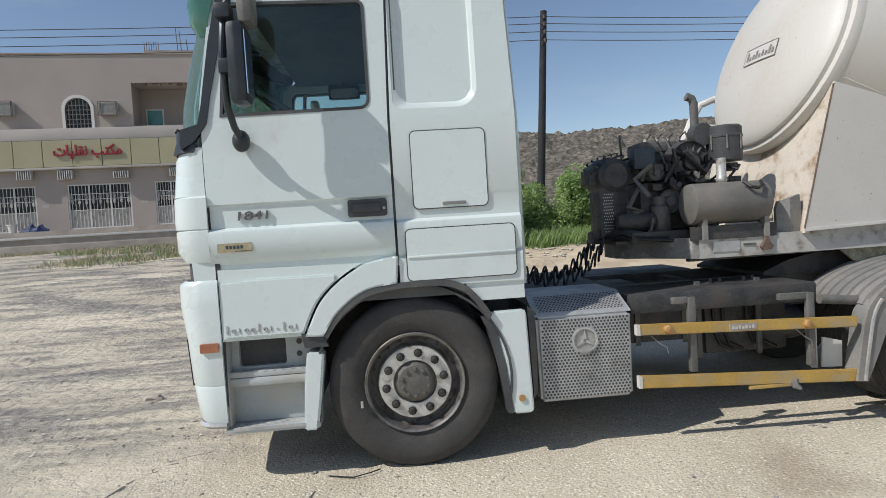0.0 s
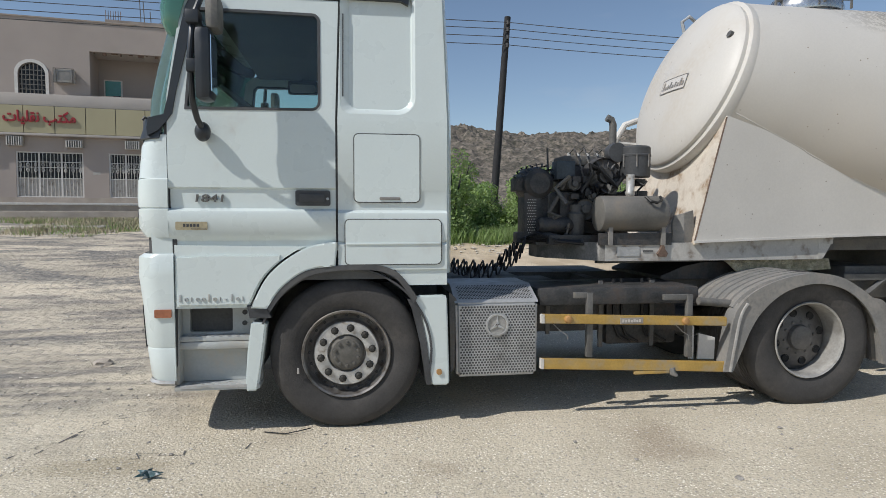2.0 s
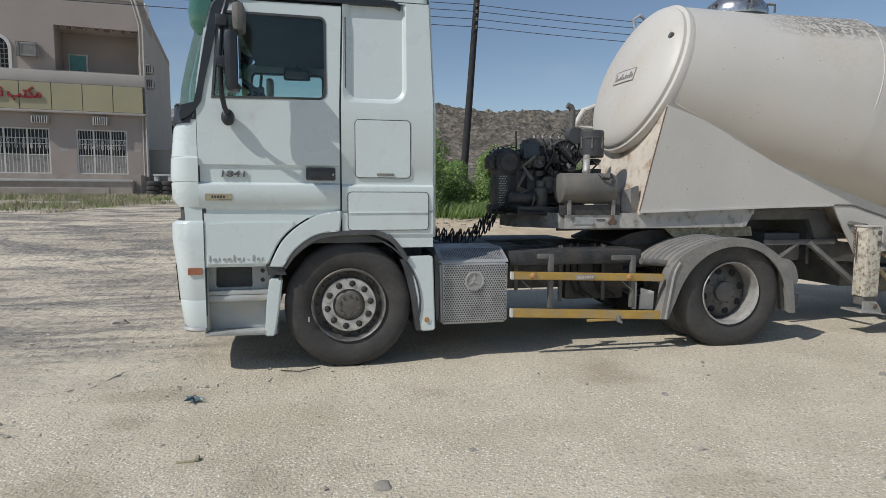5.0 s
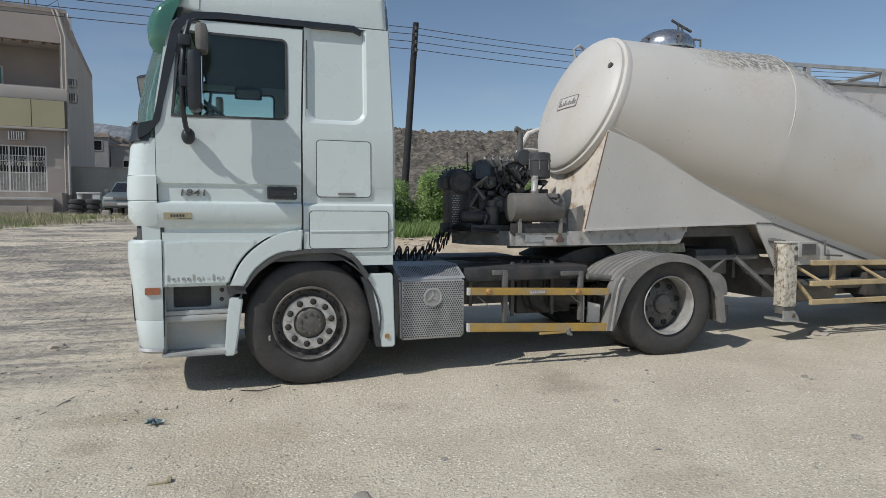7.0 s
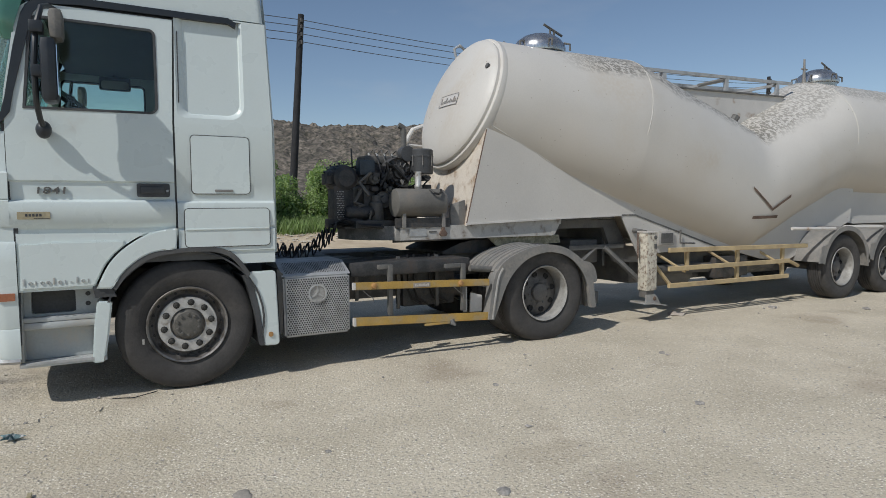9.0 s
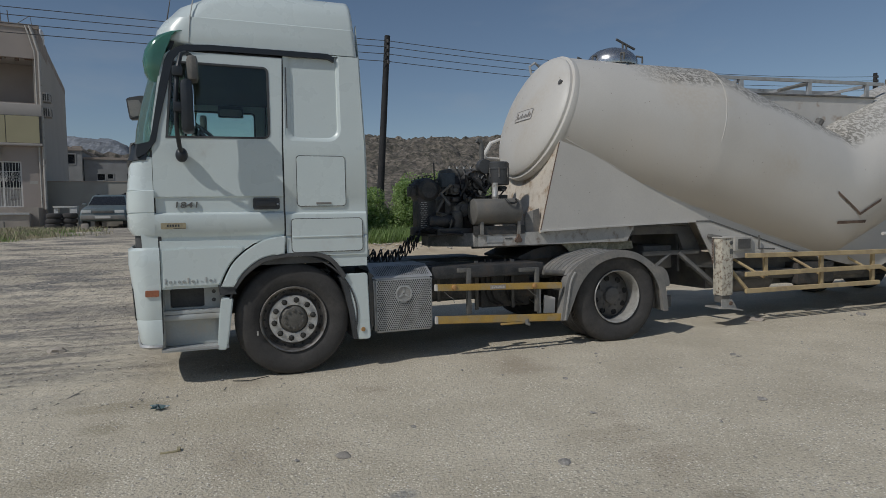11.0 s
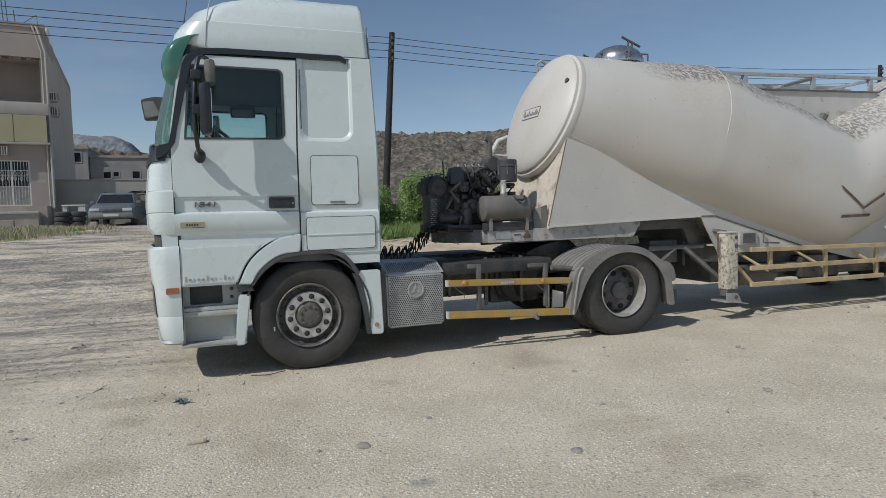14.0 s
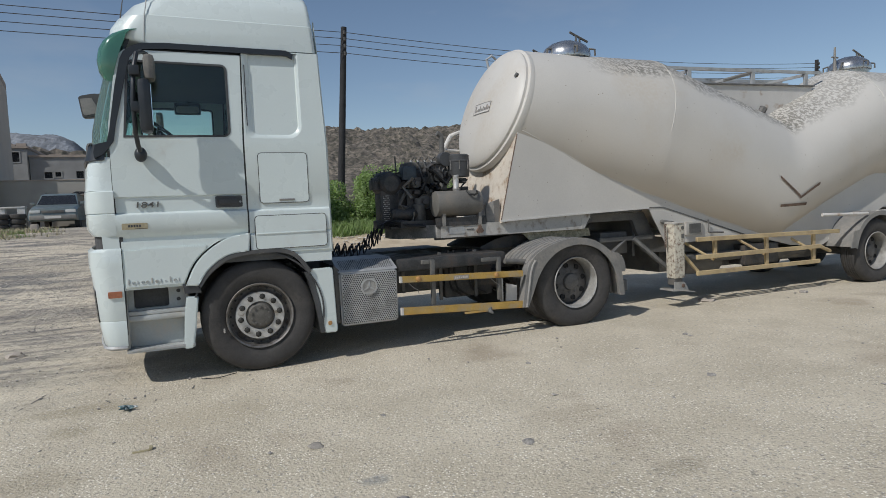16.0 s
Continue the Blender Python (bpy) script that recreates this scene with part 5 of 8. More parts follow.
for k in range(9):
    u0 = -0.275 + k * 0.04
    hgt = (0.04, 0.07, 0.035, 0.05, 0.03, 0.065, 0.04, 0.03, 0.075)[k]
    strip(bm, [[on_head(u, -0.105, 0.01) for u in (u0, u0 + 0.026)], [on_head(u, -0.105 + hgt, 0.01) for u in (u0, u0 + 0.02)]], False, False)
part("plate_marks", bm, FENDER, pl)
bm = bmesh.new()
for va, vb in ((-0.14, -0.134), (-0.006, 0.0)):
    strip(bm, [[on_head(u, v, 0.009) for u in np.linspace(-0.30, 0.10, 6)] for v in (va, vb)], False, False)
for ua, ub in ((-0.30, -0.295), (0.095, 0.10)):
    strip(bm, [[on_head(u, v, 0.009) for u in (ua, ub)] for v in (-0.14, 0.0)], False, False)
part("plate_border", bm, FENDER, pl)
p0 = on_head(-0.62, 0.3, 0.005)
part("sight_plug", strip(bmesh.new(), [[p0 + U2 * (0.03 * math.cos(t)) + HU * (0.03 * math.sin(t)) + HN * o for t in np.linspace(0, 2 * math.pi, 12, endpoint=False)] for o in (-0.02, 0.012)], True), CHASSIS, hd)
part("lifting_loop", ntube([(3.45, 1.75, 3.38), (3.42, 1.75, 3.5), (3.5, 1.75, 3.56), (3.58, 1.75, 3.5), (3.6, 1.75, 3.4)], 0.018), ALU, trailer)
# weld seams as thin raised rings
def seam_ring(top, bot, hw, w=0.02):
    bm_ = bmesh.new()
    pts = []
    for k in range(49):
        t = 2 * math.pi * k / 48
        pts.append(((top[0] + bot[0]) / 2 + (top[0] - bot[0]) / 2 * math.cos(t), YC + (hw + 0.002) * math.sin(t), (top[1] + bot[1]) / 2 + ((top[1] - bot[1]) / 2 + 0.002) * math.cos(t)))
    return tube(bm_, pts, 0.004, 6)
for top, bot, hw in (((5.63, 3.468), (4.93, 1.377), 1.035), ((9.8, 3.53), (9.83, 1.52), 1.03)):
    part("weld_seam", seam_ring(top, bot, hw), TANK, vessel)

# flanks of the subframe
def lean(bm_):
    """The flanks lean outwards to meet the vessel's sides."""
    for v in bm_.verts:
        side = -1 if v.co.y < YC else 1
        v.co.y += side * 0.01 * max(0.0, v.co.z - 1.29)
    return bm_


flank = [(2.87, 1.285), (4.19, 1.332), (5.116, 1.355), (5.423, 0.845), (5.6, 0.85), (7.0, 0.88), (7.9, 0.68), (8.6, 0.64), (10.2, 1.2), (10.3, 2.1), (9.4, 1.85), (8.5, 1.42), (7.55, 1.0), (5.4, 1.62), (3.13, 2.335)]
for y0, y1 in ((0.51, 0.53), (1.97, 1.99)):
    part("flank_plate", lean(nprism(flank, y0, y1)), FLANK, trailer)
part("front_plate", lean(strip(bmesh.new(), [[(2.875, 0.515, 1.265), (2.875, 1.985, 1.265), (2.9, 1.985, 1.265), (2.9, 0.515, 1.265)], [(3.128, 0.515, 2.33), (3.128, 1.985, 2.33), (3.153, 1.985, 2.33), (3.153, 0.515, 2.33)]], True)), material("rust_blown_cream", (0.6, 0.54, 0.46), 0.6, var=0.1, scale=3, stain=(0.3, 0.2, 0.12), stain_at=0.56, stain_scale=6, chips=(0.22, 0.14, 0.08), chip_scale=22), trailer, "cream plate stained with rust")
part("flank_edge", lean(ntube([(2.872, 0.515, 1.29), (3.0, 0.515, 1.82), (3.126, 0.515, 2.32)], 0.007, 6)), RUST, trailer)
part("flank_fold", nprism([(5.13, 1.366), (5.364, 1.364), (6.91, 0.905), (6.9, 0.888), (5.355, 1.346), (5.13, 1.349)], 0.503, 0.51), POST_GREY, trailer)
part("stencil_marks", nprism([(5.545, 1.455), (5.99, 1.33), (5.985, 1.297), (5.55, 1.42)], 0.503, 0.51), RUST, trailer)
# gooseneck deck and beams
deck = [(2.1, 0.55), (1.7, 1.12), (1.7, 1.38), (2.1, 1.95), (4.1, 1.95), (4.1, 0.55)]
bm = bmesh.new()
strip(bm, [[(2.9 + (x - 2.9) * 0.96, 1.25 + (y - 1.25) * 0.94, z) for x, y in deck] for z in (1.235, 1.256)], True)
dk = part("neck_deck", bm, TANK_FRAME, trailer)
for a, b in zip(deck, deck[1:] + deck[:1]):
    va, vb = Vector((*a, 0)), Vector((*b, 0))
    inw = (vb - va).normalized().cross(Vector((0, 0, 1))) * 0.035
    if (Vector((2.9, 1.25, 0)) - va).dot(inw) < 0:
        inw = -inw
    bm = strip(bmesh.new(), [[p + Vector((0, 0, 1.13)), p + inw + Vector((0, 0, 1.13)), p + inw + Vector((0, 0, 1.28)), p + Vector((0, 0, 1.28))] for p in (va, vb)], True)
    part("neck_beam", bm, NECK if min(a[0], b[0]) > 2.05 else NECK_DARK, dk, "chipped cream beam" if min(a[0], b[0]) > 2.05 else "oil-blackened beam with chipped edges")
part("neck_belly", strip(bmesh.new(), [[(2.9 + (x - 2.9) * 0.93, 1.25 + (y - 1.25) * 0.7, 1.12) for x, y in deck], [(2.9 + (x - 2.9) * 0.96, 1.25 + (y - 1.25) * 0.9, 1.132) for x, y in deck]], True), CHASSIS, dk)
part("beam_end", nprism([(4.05, 1.128), (4.05, 1.285), (4.195, 1.312), (4.188, 1.29), (4.1, 1.14)], 0.546, 0.587), NECK, dk)
part("skid_plate", nprism([(3.2, 1.128), (4.2, 1.132), (4.226, 1.038), (3.35, 1.0)], 0.6, 0.62), CEMENT, dk, "cement-crusted skid plate")
part("beam_flange", nprism([(2.86, 1.278), (4.19, 1.322), (5.11, 1.346), (5.12, 1.366), (4.19, 1.343), (2.86, 1.298)], 0.496, 0.51), TANK_FRAME, dk)
part("beam_plate", nbox(2.2, 2.4, 0.544, 0.55, 1.17, 1.245), ALU, dk, "grey identity plate")
part("beam_hook", prism(bmesh.new(), [(2.585, 1.262), (2.605, 1.262), (2.615, 1.225), (2.64, 1.19), (2.625, 1.165), (2.565, 1.165), (2.55, 1.19), (2.575, 1.225)], 0.52, 0.55), RUST, dk)
part("beam_web", nprism([(2.9, 1.26), (4.19, 1.262), (4.19, 1.338), (2.9, 1.296)], 0.547, 0.56), NECK, dk)
part("beam_slot", nbox(2.43, 2.52, 0.544, 0.55, 1.205, 1.22), POST_GREY, dk)
part("beam_ledge", nbox(1.62, 2.05, 0.9, 1.6, 1.25, 1.275), CHASSIS, dk)
# underside behind the coupling
for yy in (0.7, 1.75):
    bm = nprism([(2.1, 1.1), (4.1, 1.12), (4.3, 1.2), (5.0, 1.2), (5.2, 0.75), (8.4, 0.55), (8.4, 0.7), (5.4, 0.95), (5.2, 1.3), (4.2, 1.3), (4.05, 1.24), (2.1, 1.24)], yy, yy + 0.06)
    part("subframe", bm, CHASSIS, trailer)
part("bulkhead", nbox(5.06, 5.1, 0.78, 1.74, 0.7, 1.26), CHASSIS, trailer)
part("belly_plate", nprism([(4.11, 1.312), (5.06, 1.34), (5.06, 1.32), (4.11, 1.29)], 0.572, 1.928), CHASSIS, trailer)
part("cross_bar", nbox(4.4, 5.3, 0.64, 0.69, 0.93, 0.985), POST_GREY, trailer)
part("short_brace", ntube([(4.45, 0.665, 0.66), (4.85, 0.665, 0.95)], 0.03, 6), POST_GREY, trailer)
part("toolbox", box(bmesh.new(), 4.5, 4.95, 0.75, 1.75, 0.75, 1.05, bevel=0.02), CHASSIS, trailer)


LEG_PAINT = material("chipped_white_leg", (0.57, 0.53, 0.44), 0.6, var=0.12, scale=10, fine=120, stain=(0.17, 0.11, 0.075), stain_at=0.54, stain_scale=26, chips=(0.12, 0.08, 0.055), chip_scale=24)


def landing_leg(far):
    fix = (lambda b: mirror_y(b)) if far else (lambda b: b)
    bm = box(bmesh.new(), 5.255, 5.425, 0.2, 0.35, 0.42, 1.14, bevel=0.005)
    lg = part("landing_leg", fix(bm), LEG_PAINT, trailer, "chipped cream landing leg")
    part("inner_leg", fix(box(bmesh.new(), 5.265, 5.405, 0.22, 0.34, 0.33, 0.45, bevel=0.01)), CHASSIS, lg)
    ft = part("leg_foot", fix(nprism([(5.18, 0.262), (5.36, 0.25), (5.56, 0.215), (5.565, 0.228), (5.36, 0.272), (5.18, 0.285)], 0.16, 0.4)), RIM_PALE, lg)
    part("foot_cheek", fix(nprism([(5.26, 0.265), (5.5, 0.235), (5.47, 0.3), (5.42, 0.365), (5.26, 0.37)], 0.205, 0.225)), RIM_PALE, ft)
    part("pivot_pin", fix(lathe(bmesh.new(), [(0.001, -0.012), (0.024, -0.01), (0.028, 0.004)], (5.4, 0.205, 0.315), 12)), RUST, ft)
    part("leg_cap", fix(nbox(5.245, 5.435, 0.19, 0.36, 1.14, 1.155)), TANK_FRAME, lg)
    part("leg_strip", fix(nbox(5.425, 5.437, 0.21, 0.34, 0.45, 1.13)), POST_GREY, lg)
    part("crank_port", fix(nbox(5.375, 5.415, 0.192, 0.2, 0.94, 1.0)), CHASSIS, lg)
    part("crank_boss", fix(lathe(bmesh.new(), [(0.001, -0.014), (0.024, -0.01), (0.026, 0.004)], (5.395, 0.2, 1.08), 12)), CHASSIS, lg)
    part("leg_brace", fix(ntube([(5.34, 0.42, 0.54), (4.95, 0.62, 0.95)], 0.035, 6)), POST_GREY, lg)
    part("crank_shaft", fix(ntube([(5.33, 0.3, 1.14), (5.33, 0.5, 1.16)], 0.03)), CHASSIS, lg)
    if not far:
        bm = bmesh.new()
        for k in range(9):
            ring_ = [(5.2 + 0.012 * math.cos(t), 0.3, 1.12 - 0.035 * k + 0.022 * math.sin(t)) for t in np.linspace(0, 2 * math.pi, 9)]
            tube(bm, ring_, 0.005, 5)
        part("chain", bm, RUST, lg)


landing_leg(False)
landing_leg(True)
bm = box(bmesh.new(), 5.74, 6.04, 0.47, 0.55, 0.95, 1.14, bevel=0.01)
sb = part("switch_box", bm, AC_GREY, trailer)
part("box_lid", nbox(5.79, 6.0, 0.462, 0.47, 0.98, 1.11), CHASSIS, sb)
part("bracket_rod", ntube([(6.14, 0.46, 1.15), (6.14, 0.46, 0.975), (6.42, 0.46, 0.96)], 0.012), CHASSIS, trailer)

# faded side guard
for (xa, za), (xb, zb) in (((5.69, 0.905), (8.6, 0.863)), ((5.69, 0.664), (8.18, 0.656)), ((5.69, 0.448), (8.16, 0.434))):
    bm = strip(bmesh.new(), [[(x, 0.23, z - 0.03), (x, 0.23, z + 0.03), (x, 0.27, z + 0.03), (x, 0.27, z - 0.03)] for x, z in ((xa, za), (xb, zb))], True)
    bmesh.ops.bevel(bm, geom=list(bm.edges), offset=0.005, segments=1, affect="EDGES")
    part("guard_rail", bm, BEIGE, trailer, "faded yellow guard rail")
for xx in (6.066, 7.072, 8.078):
    part("guard_post", nbox(xx - 0.025, xx + 0.025, 0.27, 0.31, 0.43 if xx > 6.5 else 0.62, 0.9), BEIGE, trailer)
    part("guard_stay", ntube([(xx, 0.3, 0.6), (xx - 0.25, 0.6, 0.85)], 0.02, 6), BEIGE, trailer)
part("guard_brace", ntube([(5.5, 0.3, 0.72), (5.73, 0.26, 0.46)], 0.024, 6), BEIGE, trailer)
part("guard_tail", ntube([(8.17, 0.25, 0.655), (8.45, 0.28, 0.565)], 0.026, 6), BEIGE, trailer)
for xx, rr in ((6.3, 0.17),):
    part("air_vessel", lathe(bmesh.new(), [(0.001, -0.42), (rr * 0.7, -0.4), (rr, -0.33), (rr, 0.33), (rr * 0.7, 0.4), (0.001, 0.42)], (xx, 0.85, 0.52), 22, "x"), GREY_TANK, trailer, "grey air vessel under the frame")
bm = bmesh.new()
tube(bm, [(6.6, 0.75, 0.6), (7.2, 0.7, 0.56), (7.8, 0.72, 0.52), (8.4, 0.75, 0.5)], 0.05, 10)
part("discharge_pipe", bm, POST_GREY, trailer)
bm = lathe(bmesh.new(), [(0.001, -0.12), (0.12, -0.1), (0.14, 0.0), (0.12, 0.1), (0.001, 0.12)], (7.3, 0.7, 0.5), 16, "y")
part("valve_body", bm, CHASSIS, trailer)
bm = lathe(bmesh.new(), [(0.02, 0.62), (0.25, 0.66), (0.5, 0.85)], (7.3, YC, -0.08), 24, "z")
part("outlet_cone", bm, TANK, trailer)

# dark gear slung between the flanks
part("spine_box", box(bmesh.new(), 5.6, 9.0, 0.85, 1.65, 0.42, 0.8, bevel=0.03), CHASSIS, trailer)
part("battery_tray", box(bmesh.new(), 6.9, 7.6, 0.5, 0.8, 0.45, 0.75, bevel=0.02), GREASE, trailer)
part("hose_tube", ntube([(5.7, 0.62, 0.62), (8.3, 0.62, 0.58)], 0.07, 10), CHASSIS, trailer)

# axles, wheels and guards
for xx in (9.35, 10.66):
    wheel(trailer, xx, 0.12, 0.515, 0.505, 1, False, "dusty trailer wheel")
    wheel(trailer, xx, 2.38, 0.515, 0.505, -1, False)
    part("axle", ntube([(xx, 0.3, 0.5), (xx, 2.2, 0.5)], 0.07, 10), CHASSIS, trailer)
    g1 = mudguard(trailer, xx, 0.5, 0.63, 0.08, 0.62, 170, 0, FENDER, ribs=False, lip=0.05)
    part("mudguard_face", nprism([(xx - 0.62, 0.6), (xx - 0.72, 0.6), (xx - 0.66, 0.85)] + arc(xx, 0.5, 0.645, 145, 5, 20) + arc(xx, 0.5, 0.575, 5, 172, 20), 0.072, 0.085), FENDER, g1)
    part("mudguard_stay", ntube([(xx - 1.2, 0.2, 1.125), (xx - 0.7, 0.12, 1.115), (xx - 0.3, 0.1, 1.11)], 0.025, 8), TANK_FRAME, g1)
    part("spring", nprism([(xx - 0.55, 0.78), (xx, 0.62), (xx + 0.55, 0.78), (xx + 0.55, 0.72), (xx, 0.55), (xx - 0.55, 0.72)], 0.75, 0.83), CHASSIS, trailer)
for yy in (0.82, 1.6):
    part("rear_frame", nbox(8.2, 13.2, yy, yy + 0.08, 0.85, 1.15), CHASSIS, trailer)
part("rear_skirt", nprism([(10.1, 1.2), (10.4, 1.15), (13.2, 1.15), (13.2, 2.0), (10.1, 2.0)], 0.575, 0.595), FLANK, trailer)

# valley web, walkway and manholes
part("valley_web", nprism([(6.45, 3.14), (9.1, 3.205), (9.05, 3.12), (7.9, 2.66)], 1.0, 1.015), TANK_FRAME, trailer)
part("web_flange", strip(bmesh.new(), [[(x, 0.97, z), (x, 0.97, z + 0.02), (x, 1.06, z + 0.02), (x, 1.06, z)] for x, z in ((6.45, 3.14), (9.1, 3.205))], True), POST_GREY, trailer)
for yy in (0.99, 1.7):
    bm = strip(bmesh.new(), [[(x, yy, z), (x, yy, z + 0.045), (x, yy + 0.04, z + 0.045), (x, yy + 0.04, z)] for x, z in ((5.85, 3.33), (9.3, 3.42))], True)
    part("walkway_rail", bm, ALU, trailer)
part("walkway_panel", strip(bmesh.new(), [[(x, 1.66, z), (x, 1.66, z + 0.09), (x, 1.68, z + 0.09), (x, 1.68, z)] for x, z in ((6.3, 3.24), (9.4, 3.32))], True), ALU, trailer)
for xx in (6.35, 7.67, 8.9):
    zz = 3.345 + (xx - 5.85) * 0.026
    part("walkway_strut", nbox(xx, xx + 0.05, 1.035, 1.695, zz - 0.05, zz - 0.01), ALU, trailer)
    part("walkway_post", nbox(xx, xx + 0.07, 0.992, 1.03, 3.15 + (xx - 6.45) * 0.025, zz), ALU, trailer)
part("walkway_brace", ntube([(7.1, 1.01, 3.23), (7.64, 1.01, 3.36)], 0.025, 6), FENDER, trailer)
part("vent_plug", ntube([(7.85, 0.99, 2.74), (7.9, 0.97, 2.83)], 0.06, 8), CHASSIS, trailer)


def manhole(x, y, z):
    bm = lathe(bmesh.new(), [(0.3, -0.12), (0.305, -0.03), (0.335, -0.02), (0.34, 0.02), (0.325, 0.08), (0.28, 0.14), (0.21, 0.19), (0.11, 0.225), (0.001, 0.235)], (x, y, z), 32, "z")
    lid = part("manhole", bm, GALV, trailer, "domed bare metal manhole cover")
    for k in range(6):
        t = math.pi / 3 * k + 0.3
        cx_, cy_ = x + 0.39 * math.cos(t), y + 0.39 * math.sin(t)
        part("clamp", ntube([(cx_, cy_, z), (cx_, cy_, z + 0.08), (cx_ - 0.08 * math.cos(t), cy_ - 0.08 * math.sin(t), z + 0.1)], 0.014, 6), CHASSIS, lid)
    bm = tube(bmesh.new(), [(x + 0.14, y - 0.05, z + 0.18), (x + 0.14, y - 0.05, z + 0.31)], 0.014, 6)
    tube(bm, [(x + 0.2, y - 0.05, z + 0.16), (x + 0.2, y - 0.05, z + 0.29)], 0.014, 6)
    tube(bm, [(x + 0.04, y - 0.05, z + 0.35), (x + 0.17, y - 0.05, z + 0.3), (x + 0.33, y - 0.05, z + 0.24)], 0.016, 6)
    part("clamp_handle", bm, CHASSIS, lid)


manhole(4.35, 1.2, 3.43)
manhole(4.2, 1.9, 3.36)
manhole(10.4, 1.25, 3.59)
bm = tube(bmesh.new(), [(9.95, 1.2, 3.52), (9.95, 1.2, 3.95)], [0.03, 0.016], 8)
tube(bm, [(9.87, 1.2, 3.78), (10.03, 1.2, 3.78)], 0.014, 6)
part("relief_valve", bm, FENDER, trailer)
# scuffed arrow marks on the flank of the vessel
vessel_tree = BVHTree.FromPolygons([v.co + trailer.matrix_world.translation for v in vessel.data.vertices], [p.vertices[:] for p in vessel.data.polygons])


def on_vessel(x, z, out=0.004):
    """A point on the vessel's near flank."""
    hit = vessel_tree.ray_cast(Vector((x, -1.0, z)), Vector((0, 1, 0)))[0]
    return (x, (hit.y if hit else 0.5) - out, z)


# weld bead where flank and vessel meet
bead = []
for x_ in np.arange(3.2, 9.2, 0.1):
    for z_ in np.arange(0.8, 2.5, 0.015):
        if on_vessel(x_, z_, 0)[1] < 0.505 and vessel_tree.ray_cast(Vector((x_, -1.0, z_)), Vector((0, 1, 0)))[0]:
            bead.append((x_, 0.505, z_))
            break
part("flank_bead", ntube(bead, 0.009, 5), FLANK, trailer)
for (xa, za), (xb, zb) in (((7.263, 1.711), (7.715, 1.406)), ((7.715, 1.406), (8.137, 1.603)), ((7.316, 1.296), (7.894, 1.304))):
    bm = bmesh.new()
    top_, low_ = [], []
    for k in range(9):
        f = k / 8
        x_, z_ = xa + (xb - xa) * f, za + (zb - za) * f
        top_.append(on_vessel(x_, z_ + 0.02, 0.012))
        low_.append(on_vessel(x_, z_ - 0.02, 0.012))
    strip(bm, [low_, top_], False, False)
    part("scuffed_arrow", bm, RUST, vessel)


# ---- the blower engine on the neck ----
engine = thing("blower_engine", (2.1, 1.1, 1.262), "oily black diesel blower engine bolted to the trailer neck", "engine")
for yy in (0.72, 1.5):
    part("mounting_rail", nbox(1.68, 2.75, yy, yy + 0.08, 1.262, 1.34, bevel=0.006), GREASE, engine)
part("crankcase", box(bmesh.new(), 1.85, 2.5, 0.95, 1.4, 1.34, 1.72, bevel=0.04), GREASE, engine)
part("oil_pan", box(bmesh.new(), 1.92, 2.45, 1.0, 1.35, 1.27, 1.36, bevel=0.03), GREASE, engine)
part("cylinder_head", box(bmesh.new(), 1.88, 2.42, 1.0, 1.36, 1.72, 1.95, bevel=0.03), GREASE, engine)
bm = box(bmesh.new(), 1.9, 2.3, 1.02, 1.3, 1.95, 2.04, bevel=0.03)
part("valve_cover", bm, CHASSIS, engine)
part("control_box", nbox(1.8, 1.97, 0.9, 1.04, 1.82, 1.98, bevel=0.012), material("dark_blue_steel", (0.045, 0.06, 0.075), 0.5, var=0.3, scale=9), engine, "dark blue steel box")
part("fuel_pump", lathe(bmesh.new(), [(0.001, -0.16), (0.06, -0.16), (0.075, -0.13), (0.075, 0.06), (0.05, 0.08), (0.05, 0.14), (0.001, 0.15)], (1.98, 0.9, 1.46), 18, "z"), CHASSIS, engine)
part("starter", lathe(bmesh.new(), [(0.001, -0.17), (0.05, -0.17), (0.07, -0.14), (0.07, 0.1), (0.04, 0.14), (0.001, 0.15)], (1.8, 0.88, 1.42), 18, "x"), GREASE, engine)
for k in range(4):
    part("injector", ntube([(1.98 + 0.09 * k, 1.1, 2.02), (1.985 + 0.09 * k, 1.1, 2.07)], 0.018, 8), RIM_LIGHT, engine)
    part("fuel_line", ntube([(1.98 + 0.09 * k, 1.1, 2.06), (2.0 + 0.09 * k, 1.02, 2.1), (2.03 + 0.09 * k, 0.95, 1.95), (2.1, 0.92, 1.7)], 0.008, 5), RIM, engine)
# cooling fan and pulleys facing the camera's side
bm = lathe(bmesh.new(), [(0.001, 0.82), (0.06, 0.82), (0.07, 0.86), (0.145, 0.88), (0.155, 0.85), (0.165, 0.98)], (2.22, 0, 1.85), 30)
fan = part("fan_ring", bm, GREASE, engine)
for k in range(14):
    t = 2 * math.pi * k / 14
    c_, s_ = math.cos(t), math.sin(t)
    part("fan_blade", strip(bmesh.new(), [[(2.22 + r * c_ - w * s_, yy, 1.85 + r * s_ + w * c_) for w, yy in ((-0.012, 0.86), (0.012, 0.885), (0.012, 0.89), (-0.012, 0.865))] for r in (0.065, 0.145)], True), GREASE, fan)
for x_, z_, r_ in ((2.05, 1.56, 0.09), (2.3, 1.5, 0.11), (1.95, 1.78, 0.06), (2.12, 1.68, 0.05)):
    part("pulley", lathe(bmesh.new(), [(0.001, 0.84), (r_ * 0.4, 0.84), (r_ * 0.45, 0.87), (r_ * 0.85, 0.88), (r_, 0.86), (r_ * 0.9, 0.89), (r_, 0.92), (r_, 0.97)], (x_, 0, z_), 24), CHASSIS, engine)
